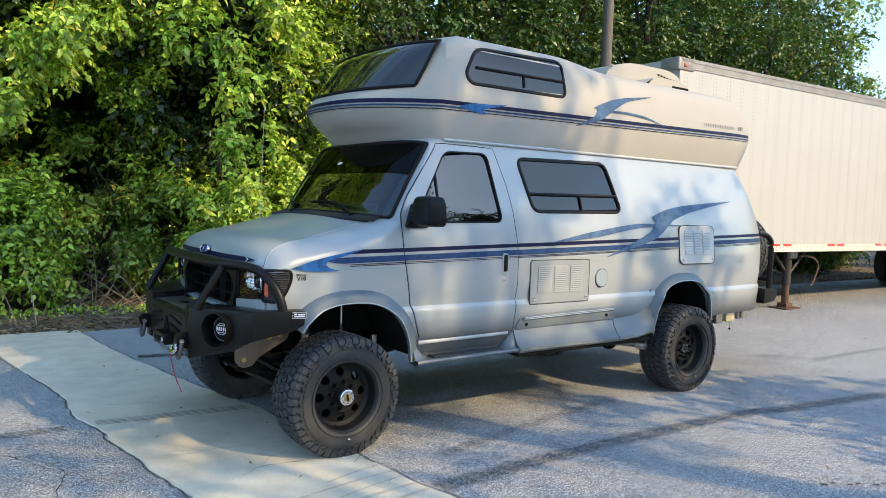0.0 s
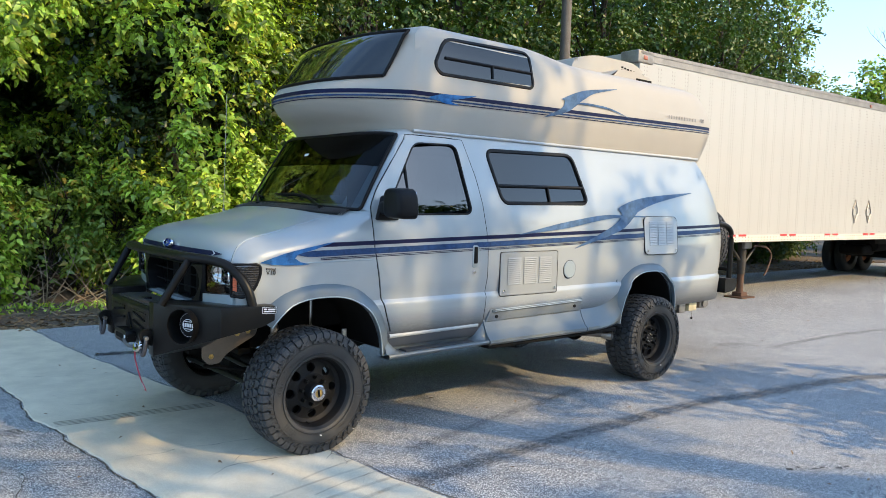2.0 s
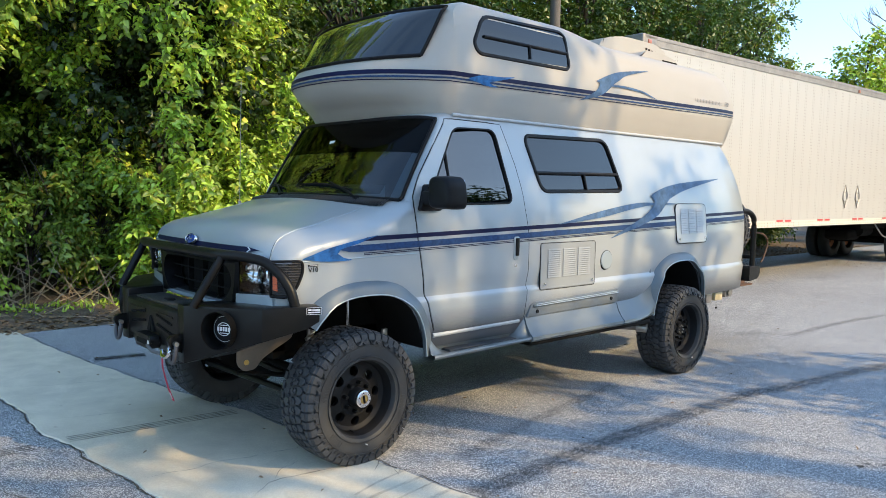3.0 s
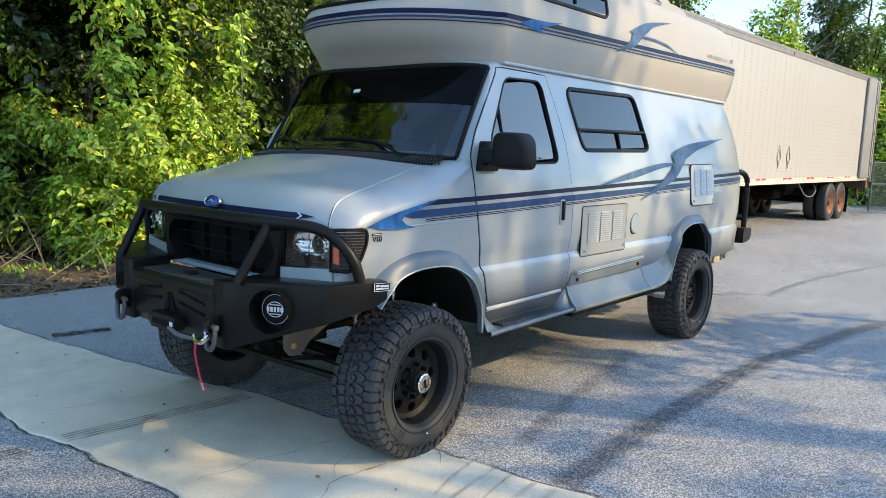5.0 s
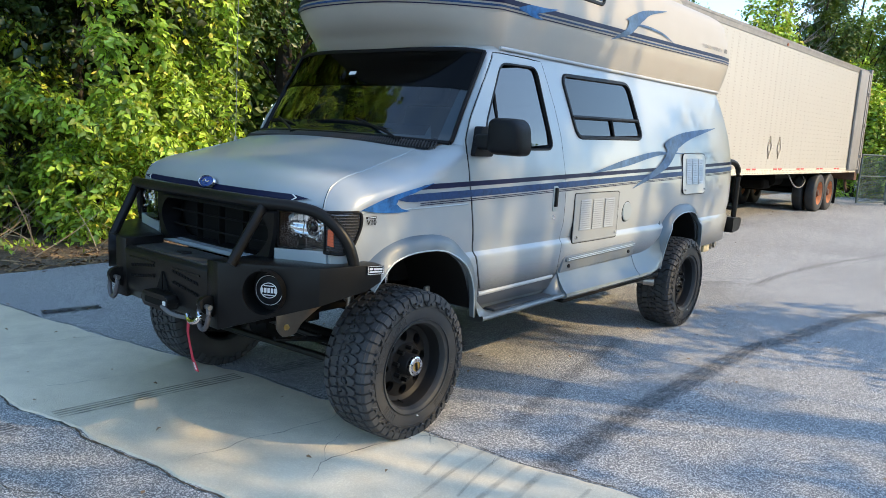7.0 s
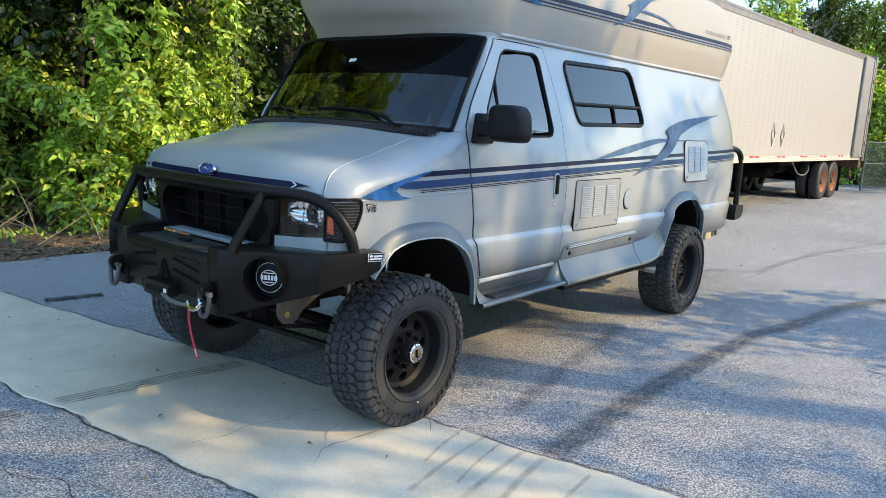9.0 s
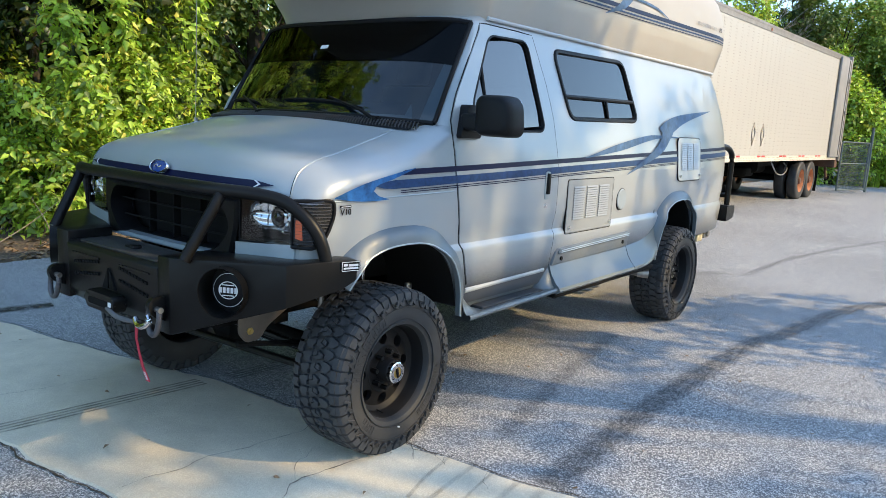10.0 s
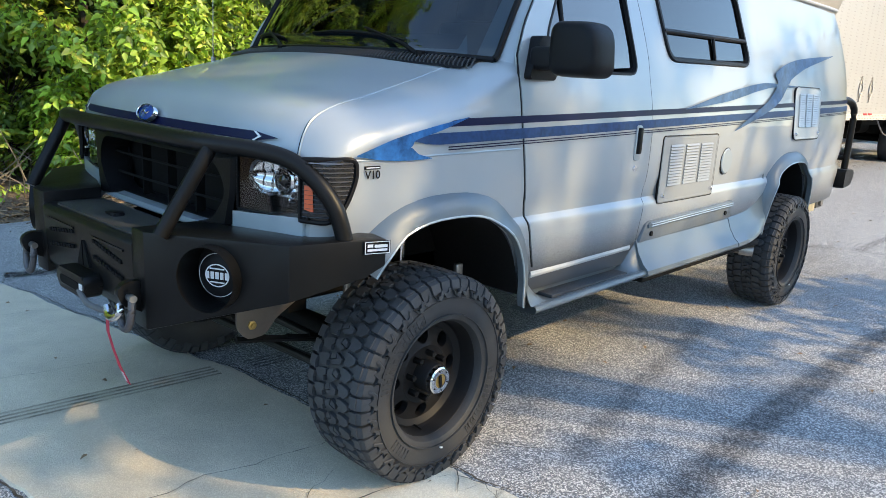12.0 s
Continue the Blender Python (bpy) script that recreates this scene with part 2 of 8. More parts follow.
def leaf_material(name, dark, light, dry=(0.32, 0.26, 0.05)):
    m, n, l, p = nodes_of(name)
    n.remove(p)
    geo, tc = n.new("ShaderNodeNewGeometry"), n.new("ShaderNodeTexCoord")
    patch = n.new("ShaderNodeTexNoise")
    patch.inputs["Scale"].default_value, patch.inputs["Detail"].default_value = 0.8, 3
    l.new(tc.outputs["Object"], patch.inputs["Vector"])
    ramp = n.new("ShaderNodeValToRGB")
    ramp.color_ramp.elements[0].color, ramp.color_ramp.elements[1].color = (*dark, 1), (*light, 1)
    e = ramp.color_ramp.elements.new(0.97)
    e.color = (*light, 1)
    ramp.color_ramp.elements[-1].color = (*dry, 1)
    k = n.new("ShaderNodeMath")
    k.operation = "MULTIPLY_ADD"
    l.new(patch.outputs["Fac"], k.inputs[0])
    k.inputs[1].default_value = 0.5
    half = n.new("ShaderNodeMath")
    half.operation = "MULTIPLY_ADD"
    l.new(geo.outputs["Random Per Island"], half.inputs[0])
    half.inputs[1].default_value, half.inputs[2].default_value = 0.92, -0.10
    l.new(half.outputs[0], k.inputs[2])
    l.new(k.outputs[0], ramp.inputs["Fac"])
    d, t, g = n.new("ShaderNodeBsdfDiffuse"), n.new("ShaderNodeBsdfTranslucent"), n.new("ShaderNodeBsdfGlossy")
    g.inputs["Roughness"].default_value = 0.42
    g.inputs["Color"].default_value = (0.9, 0.95, 0.9, 1)
    a, b = n.new("ShaderNodeMixShader"), n.new("ShaderNodeMixShader")
    a.inputs["Fac"].default_value, b.inputs["Fac"].default_value = 0.22, 0.045
    warm = n.new("ShaderNodeMix")
    warm.data_type, warm.blend_type = "RGBA", "MULTIPLY"
    warm.inputs["Factor"].default_value = 1
    warm.inputs["B"].default_value = (1.3, 1.35, 0.5, 1)
    l.new(ramp.outputs["Color"], d.inputs["Color"])
    l.new(ramp.outputs["Color"], warm.inputs["A"])
    l.new(warm.outputs["Result"], t.inputs["Color"])
    l.new(d.outputs[0], a.inputs[1])
    l.new(t.outputs[0], a.inputs[2])
    l.new(a.outputs[0], b.inputs[1])
    l.new(g.outputs[0], b.inputs[2])
    l.new(b.outputs[0], n["Material Output"].inputs["Surface"])
    return m


def ground_material(name, base, stone, scale, rough, stain, bump):
    """Asphalt or concrete: aggregate at two sizes, broad stains, fine relief."""
    m, n, l, p = nodes_of(name)
    tc = n.new("ShaderNodeTexCoord")
    vor, big, mid, fine = n.new("ShaderNodeTexVoronoi"), n.new("ShaderNodeTexNoise"), n.new("ShaderNodeTexNoise"), n.new("ShaderNodeTexNoise")
    vor.inputs["Scale"].default_value = scale
    big.inputs["Scale"].default_value, big.inputs["Detail"].default_value = 0.45, 6
    mid.inputs["Scale"].default_value, mid.inputs["Detail"].default_value = 5, 6
    fine.inputs["Scale"].default_value, fine.inputs["Detail"].default_value = scale * 0.7, 4
    for t in (vor, big, mid, fine):
        l.new(tc.outputs["Object"], t.inputs["Vector"])
    bw = n.new("ShaderNodeSeparateColor")
    l.new(vor.outputs["Color"], bw.inputs[0])
    pick = n.new("ShaderNodeMapRange")
    pick.inputs["From Min"].default_value, pick.inputs["From Max"].default_value = 0.42, 0.95
    l.new(bw.outputs[0], pick.inputs["Value"])
    mix = n.new("ShaderNodeMix")
    mix.data_type = "RGBA"
    mix.inputs["A"].default_value, mix.inputs["B"].default_value = (*base, 1), (*stone, 1)
    l.new(pick.outputs["Result"], mix.inputs["Factor"])
    s = n.new("ShaderNodeMath")
    s.operation = "MULTIPLY_ADD"
    l.new(mid.outputs["Fac"], s.inputs[0])
    s.inputs[1].default_value = 0.6
    l.new(big.outputs["Fac"], s.inputs[2])
    mr = n.new("ShaderNodeMapRange")
    mr.inputs["From Min"].default_value, mr.inputs["From Max"].default_value = 0.5, 1.1
    mr.inputs["To Min"].default_value, mr.inputs["To Max"].default_value = 1 - stain, 1 + stain
    l.new(s.outputs[0], mr.inputs["Value"])
    mul = n.new("ShaderNodeVectorMath")
    mul.operation = "SCALE"
    l.new(mix.outputs["Result"], mul.inputs[0])
    l.new(mr.outputs["Result"], mul.inputs["Scale"])
    l.new(mul.outputs["Vector"], p.inputs["Base Color"])
    p.inputs["Roughness"].default_value = rough
    b = n.new("ShaderNodeBump")
    b.inputs["Strength"].default_value, b.inputs["Distance"].default_value = bump, 0.006
    l.new(fine.outputs["Fac"], b.inputs["Height"])
    l.new(b.outputs["Normal"], p.inputs["Normal"])
    return m


def film_mark(name, colour, strength, scale=8.0):
    """A worn mark on a surface: broken up by noise, fading to its sides by the mesh's UV."""
    m, n, l, p = nodes_of(name)
    uv, tc, noi = n.new("ShaderNodeUVMap"), n.new("ShaderNodeTexCoord"), n.new("ShaderNodeTexNoise")
    noi.inputs["Scale"].default_value, noi.inputs["Detail"].default_value = scale, 5
    l.new(tc.outputs["Object"], noi.inputs["Vector"])
    sep = n.new("ShaderNodeSeparateXYZ")
    l.new(uv.outputs[0], sep.inputs[0])
    side = n.new("ShaderNodeMath")
    side.operation = "PINGPONG"
    l.new(sep.outputs["Y"], side.inputs[0])
    side.inputs[1].default_value = 0.5
    r = n.new("ShaderNodeMapRange")
    r.inputs["From Min"].default_value, r.inputs["From Max"].default_value, r.inputs["To Max"].default_value = 0.0, 0.3, strength
    l.new(side.outputs[0], r.inputs["Value"])
    k, k2 = n.new("ShaderNodeMapRange"), n.new("ShaderNodeMath")
    k.inputs["From Min"].default_value, k.inputs["From Max"].default_value = 0.15, 0.6
    l.new(noi.outputs["Fac"], k.inputs["Value"])
    k2.operation = "MULTIPLY"
    l.new(k.outputs["Result"], k2.inputs[0])
    l.new(r.outputs["Result"], k2.inputs[1])
    l.new(k2.outputs[0], p.inputs["Alpha"])
    p.inputs["Base Color"].default_value, p.inputs["Roughness"].default_value = (*colour, 1), 0.9
    return m

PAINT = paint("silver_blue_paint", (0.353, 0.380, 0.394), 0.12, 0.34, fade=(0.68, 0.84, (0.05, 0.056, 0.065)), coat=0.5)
PAINT_PLAIN = paint("silver_blue_trim_paint", (0.32, 0.375, 0.41), 0.12, 0.30)
# tree shade on the boards is put into this darker silver
BOARD = paint("shaded_silver_board_paint", (0.11, 0.13, 0.142), 0.12, 0.36, coat=0.3)
FLARE = paint("blue_grey_flare_paint", (0.115, 0.142, 0.163), 0.1, 0.42, coat=0.25)
CAP_PAINT = paint("pale_grey_gelcoat", (0.385, 0.36, 0.315), 0.0, 0.5, coat=0.15)
NAVY = surface("navy_stripe_film", (0.006, 0.008, 0.04), 0.35, spec=0.15, bump=0)
MIDBLUE = surface("mottled_blue_film", (0.025, 0.055, 0.14), 0.4, spec=0.15, spread=0.35, scale=30, bump=0)
SKYBLUE = surface("marbled_blue_film", (0.035, 0.12, 0.31), 0.4, spec=0.15, spread=0.7, scale=22, grain=90, bump=0)
PALEBLUE = surface("pale_marbled_blue_film", (0.07, 0.125, 0.23), 0.4, spec=0.15, spread=0.5, scale=14, grain=60, bump=0)
BLACK = surface("black_plastic", (0.008, 0.008, 0.009), 0.42, spread=0.2, bump=0.25, grain=300, spec=0.15)
POWDER = surface("black_powder_coat", (0.007, 0.007, 0.007), 0.36, spread=0.25, scale=4, grain=420, bump=0.4, depth=0.001, spec=0.2)
RUBBER = surface("tyre_rubber", (0.040, 0.041, 0.043), 0.5, spread=0.25, scale=9, grain=180, bump=0.2, spec=0.3)
TREAD = surface("worn_tread_rubber", (0.048, 0.050, 0.054), 0.6, spread=0.35, scale=14, grain=220, bump=0.3, spec=0.3)
RIM = surface("matt_black_wheel_paint", (0.011, 0.011, 0.012), 0.55, spread=0.25, scale=12, spec=0.2)
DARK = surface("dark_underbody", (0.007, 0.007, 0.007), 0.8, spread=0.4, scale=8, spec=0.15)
CABIN = surface("dark_cabin_trim", (0.05, 0.055, 0.065), 0.75, spread=0.15)
DASH = surface("grey_blue_dashboard", (0.24, 0.28, 0.32), 0.7, spread=0.1)
SEAT = surface("grey_seat_cloth", (0.2, 0.22, 0.25), 0.9, spread=0.15, grain=400, bump=0.4)
STEEL = surface("worn_steel", (0.35, 0.33, 0.3), 0.38, metal=0.9, spread=0.25, scale=18)
CHROME = surface("polished_metal", (0.75, 0.75, 0.76), 0.12, metal=1.0, spread=0.05, bump=0)
SATIN = surface("satin_lamp_mirror", (0.88, 0.89, 0.90), 0.09, metal=1.0, spread=0.05, bump=0)
BRASSY = surface("pale_yellow_zinc_plate", (0.62, 0.55, 0.36), 0.4, metal=0.4, spread=0.2, scale=20)
GOLD = surface("yellow_zinc_bolt", (0.55, 0.4, 0.14), 0.35, metal=0.9)
RED = surface("red_webbing", (0.45, 0.03, 0.06), 0.7, spread=0.15, grain=300, bump=0.3)
WHITE = surface("white_print", (0.75, 0.75, 0.75), 0.5, spread=0.04, bump=0)
TINT = glass("tinted_window_glass", (0.01, 0.012, 0.013), 2.5)
SHIELD = glass("windscreen_glass", (0.28, 0.34, 0.37), 2.0)
ACRYLIC = glass("tinted_acrylic_pane", (0.01, 0.011, 0.012), 1.5, 0.08)
CLEAR = glass("clear_lens", (0.85, 0.87, 0.88), 1.2)
BLUE_BADGE = surface("blue_enamel", (0.02, 0.06, 0.28), 0.25, coat=0.8, bump=0)
RIB_GREY = surface("dark_grey_print", (0.14, 0.14, 0.15), 0.5, bump=0)
RIB = surface("grey_lamp_rib", (0.13, 0.13, 0.135), 0.25, metal=0.5, coat=0.5, bump=0)
AMBER = surface("amber_reflector", (0.55, 0.09, 0.02), 0.3, coat=0.6, bump=0)
SMOKE = surface("smoked_lamp_lens", (0.012, 0.012, 0.013), 0.2, coat=0.5, bump=0, spec=0.3)
LOUVRE = surface("pale_painted_louvre", (0.43, 0.448, 0.455), 0.4, coat=0.3, spread=0.06)
PALE_LOUVRE = surface("silver_painted_louvre", (0.27, 0.292, 0.305), 0.45, coat=0.15, spread=0.08)

# ---- camper van: body ----
SIDE_Z = [0.55, 0.62, 0.70, 0.80, 0.865, 0.893, 0.920, 0.955, 1.02, 1.2, 1.35, 1.45, 1.58, 1.75, 1.97, 2.08]
SIDE_Y = [0.966, 0.978, 0.989, 0.999, 1.005, 1.003, 0.985, 0.988, 1.0, 1.003, 0.990, 0.972, 0.948, 0.905, 0.848, 0.818]
NOSE = -0.47
TAPER_X = [NOSE, -0.455, -0.43, -0.385, -0.28, -0.1, 0.3, 0.8, 3.8, 4.3, 4.55, 4.70, 4.77]
TAPER_W = [0.905, 0.93, 0.95, 0.962, 0.968, 0.976, 0.99, 1.0, 1.0, 0.99, 0.966, 0.935, 0.90]
TOP_X = [NOSE, -0.455, -0.42, -0.35, -0.15, 0.1, 0.31, 0.42, 0.58, 0.74, 0.85, 4.2, 4.33, 4.45, 4.55, 4.66, 4.72, 4.77]
TOP_Z = [1.19, 1.245, 1.292, 1.328, 1.368, 1.425, 1.475, 1.50, 1.77, 2.035, 2.07, 2.10, 2.09, 1.98, 1.83, 1.63, 1.48, 1.30]


HOOD_X, HOOD_Z = TOP_X[:7], TOP_Z[:7]


def top_z(x):
    """The height of the body's top: the hood's curve, then windscreen, roof and tail."""
    return flow(x, HOOD_X, HOOD_Z) if x < HOOD_X[-1] else ip(x, TOP_X, TOP_Z)


def side_y(x, z):
    """Half the body's width at a place on its flank."""
    return flow(z, SIDE_Z, SIDE_Y) * flow(x, TAPER_X, TAPER_W)


def bow(x, y):
    """How far the rounded nose and windscreen stand ahead of their corners."""
    k = 1 - smooth(0.75, 1.1, x)
    return -(0.10 + 0.04 * smooth(NOSE, 0.15, x) + 0.06 * smooth(0.12, 0.45, x) * (1 - 0.75 * smooth(0.5, 0.76, x))) * (1 - min(1, abs(y) / 0.95) ** 3.0) * k


def section(x):
    """Half the body's section: (y, z) from the sill to the middle of the top."""
    top = top_z(x)
    soft = 1 - smooth(0.15, 0.5, x)
    rs, rv, crown = 0.055 + 0.17 * soft, 0.045 + 0.085 * soft, 0.02 + 0.015 * soft
    if x > 4.3:
        rs, rv = 0.12, 0.10
    z1 = top - rv
    low = [0.60, 0.62, 0.66, 0.70, 0.74, 0.80, 0.845, 0.865, 0.879, 0.893, 0.906, 0.920, 0.94, 1.03]
    zs = [z for z in low] + [1.03 + (z1 - 1.03) * k / 12 for k in range(1, 13)]
    pts = [(0.0, 0.60), (0.6, 0.60)] + [(side_y(x, z), z) for z in zs]
    y1 = side_y(x, z1)
    for k in range(1, 9):
        a = math.pi / 2 * k / 8
        pts.append((y1 - rs * (1 - math.cos(a)), z1 + rv * math.sin(a) * (1 - crown * 0.4)))
    yt, zt = pts[-1]
    for k in range(1, 11):
        f = k / 10
        pts.append((yt * (1 - f), zt + (top + crown - zt) * (1 - (1 - f) ** 2)))
    return pts


def surface_top(x, y):
    pts = section(x)[-19:]
    return ip(abs(y), [p[0] for p in reversed(pts)], [p[1] for p in reversed(pts)])


def body_loft():
    xs = sorted(set([NOSE, -0.463, -0.455, -0.443, -0.43, -0.42, -0.41, -0.39, -0.37, -0.34, -0.31, -0.28, -0.24] + [round(-0.2 + 0.05 * i, 3) for i in range(24)] + [0.31, 0.42, 0.58, 0.74, 0.77, 0.81]
                    + [round(1.0 + 0.1 * i, 3) for i in range(33)] + [4.25, 4.33, 4.39, 4.45, 4.5, 4.55, 4.6, 4.66, 4.69, 4.72, 4.745, 4.77]))
    verts, faces = [], []
    half = len(section(0))
    for x in xs:
        s = section(x)
        ring = [(y, z) for y, z in s] + [(-y, z) for y, z in reversed(s[1:-1])]
        verts += [(x + bow(x, y), y, z) for y, z in ring]
    n = 2 * half - 2
    for i in range(len(xs) - 1):
        for k in range(n):
            a, b = i * n + k, i * n + (k + 1) % n
            faces.append((a, b, b + n, a + n))
    for i, flip in ((0, False), (len(xs) - 1, True)):
        # the end is closed across, row by row
        for k in range(half - 1):
            a, b = i * n + k, i * n + k + 1
            c, d = i * n + (n - k - 1) % n, i * n + (n - k) % n
            q = [a, b, c, d]
            q = [v for j, v in enumerate(q) if v not in q[:j]]
            if len(q) > 2:
                faces.append(tuple(q if flip else reversed(q)))
    return verts, faces


def arch(cx, cz, a, b, power=2.8, n=28, foot=0.35):
    """The outline of a wheel opening, from its front foot over the top to its rear foot."""
    pts = []
    for i in range(n + 1):
        t = math.pi * i / n
        c, s = math.cos(t), math.sin(t)
        pts.append((cx - a * math.copysign(abs(c) ** (2 / power), c), cz + b * abs(s) ** (2 / power)))
    return [(pts[0][0], foot)] + pts + [(pts[-1][0], foot)]


FRONT_ARCH = arch(0.045, 0.45, 0.435, 0.52, 2.5)
REAR_ARCH = arch(3.385, 0.45, 0.415, 0.555, 2.7)
DOOR_GLASS = [(0.60, 1.475), (1.265, 1.488), (1.175, 1.975), (0.80, 1.965), (0.575, 1.60)]
SIDE_GLASS = [(1.585, 1.575), (2.565, 1.59), (2.43, 1.975), (1.47, 1.955)]

van = thing("camper_van", "lifted silver-blue camper van with pale high roof and blue swooshes", "van", at=(0, -0.07, 0))
van.scale = (1, 0.93, 1)


def van_body():
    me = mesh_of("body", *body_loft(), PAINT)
    cutters = []
    for sgn in (-1, 1):
        for arc in (FRONT_ARCH, REAR_ARCH):
            cutters.append(prism(arc, "y", sgn * 1.2, sgn * 0.5))
        cutters.append(prism(rounded(DOOR_GLASS, 0.06), "y", sgn * 1.2, sgn * 0.7))
        cutters.append(prism(rounded(SIDE_GLASS, 0.07), "y", sgn * 1.2, sgn * 0.8))
    cutters.append(prism([(0.19, 1.0), (0.19, 1.475), (0.33, 1.52), (0.345, 1.56), (0.50, 1.98), (0.66, 2.0), (1.7, 2.0), (2.7, 2.0), (2.7, 0.95), (0.3, 0.95)], "y", -0.79, 0.79))
    cutters.append(prism([(0.05, 1.53), (0.32, 1.535), (0.62, 2.0), (0.05, 2.0)], "y", -0.775, 0.775))
    cutters.append(prism(rounded([(-0.5, 0.9), (0.5, 0.9), (0.55, 1.14), (-0.55, 1.14)], 0.05), "x", -0.7, -0.41))
    for s in (-1, 1):
        cutters.append(prism([(s * 0.574, 0.984), (s * 0.864, 0.984), (s * 0.864, 1.166), (s * 0.574, 1.160)], "x", -0.7, -0.36))
    cutters.append(prism([(-0.7, 0.5), (0.0, 0.5), (0.0, 0.70), (-0.33, 0.88), (-0.7, 0.88)], "y", -1.2, 1.2))
    cutters.append(prism([(3.72, 0.5), (5.0, 0.5), (5.0, 0.66), (3.72, 0.65)], "y", -1.2, 1.2))
    me = cut(me, cutters, CABIN)
    finish(me, False, 32)
    part("body", me, None, van)


def drape(poly_rows, off):
    """Rows of (x, z) laid on the near flank, off metres proud; every row has as many points."""
    verts = [(x, -(side_y(x, z) + off), z) for row in poly_rows for x, z in row]
    m = len(poly_rows[0])
    faces = [(i * m + k, i * m + k + 1, (i + 1) * m + k + 1, (i + 1) * m + k) for i in range(len(poly_rows) - 1) for k in range(m - 1)]
    return verts, faces


def band(top, bottom, n, off, rows=3, fn=None):
    """A decal between two curves, each a list of (x, z) control points, laid on a flank."""
    def along(c, t):
        ts = np.linspace(0, 1, len(c))
        return ip(t, ts, [p[0] for p in c]), ip(t, ts, [p[1] for p in c])
    lay = fn or (lambda x, z: -(side_y(x, z) + off))
    pts, m = [], rows + 1
    for i in range(n + 1):
        a, b = along(top, i / n), along(bottom, i / n)
        for k in range(m):
            f = k / rows
            x, z = a[0] + (b[0] - a[0]) * f, a[1] + (b[1] - a[1]) * f
            pts.append((x, lay(x, z), z))
    return pts, [(i * m + k, i * m + k + 1, (i + 1) * m + k + 1, (i + 1) * m + k) for i in range(n) for k in range(rows)]


def curve_pts(ctrl, n=16):
    """A smooth line through control points."""
    p = [Vector(c) for c in ctrl]
    out = []
    for i in range(len(p) - 1):
        p0, p1, p2, p3 = p[max(i - 1, 0)], p[i], p[i + 1], p[min(i + 2, len(p) - 1)]
        for k in range(n):
            t = k / n
            out.append(tuple(0.5 * (2 * p1 + (p2 - p0) * t + (2 * p0 - 5 * p1 + 4 * p2 - p3) * t * t + (3 * p1 - p0 - 3 * p2 + p3) * t ** 3)))
    return out + [tuple(p[-1])]


def both(name, geo, material, parent=None, label="", flat=False):
    """The same part on both flanks."""
    a = part(name, geo, material, parent or van, label, flat)
    part(name, mirrored(geo), material, parent or van, label, flat)
    return a


def panel(rows, off, thick, cutters=()):
    """A skin laid on the flank with its own thickness."""
    outer, f = drape(rows, off)
    inner, _ = drape(rows, off - thick)
    m, k = len(rows[0]), len(rows)
    n = len(outer)
    faces = list(f) + [tuple(reversed([i + n for i in q])) for q in f]
    rim = [(0, j) for j in range(m)] + [(i, m - 1) for i in range(1, k)] + [(k - 1, j) for j in range(m - 2, -1, -1)] + [(i, 0) for i in range(k - 2, 0, -1)]
    ids = [i * m + j for i, j in rim]
    faces += [(ids[i], ids[(i + 1) % len(ids)], ids[(i + 1) % len(ids)] + n, ids[i] + n) for i in range(len(ids))]
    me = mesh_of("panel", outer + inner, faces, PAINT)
    if cutters:
        me = cut(me, cutters, BLACK)
        finish(me, False, 32)
    return me


def door_front(z):
    return ip(z, [0.70, 0.80, 0.95, 1.27, 1.53, 1.64, 2.0], [0.56, 0.525, 0.475, 0.415, 0.40, 0.455, 0.735])


def door_rear(z):
    return ip(z, [0.68, 0.80, 1.05, 1.30, 1.55, 1.75, 2.03], [1.375, 1.385, 1.40, 1.395, 1.37, 1.33, 1.235])


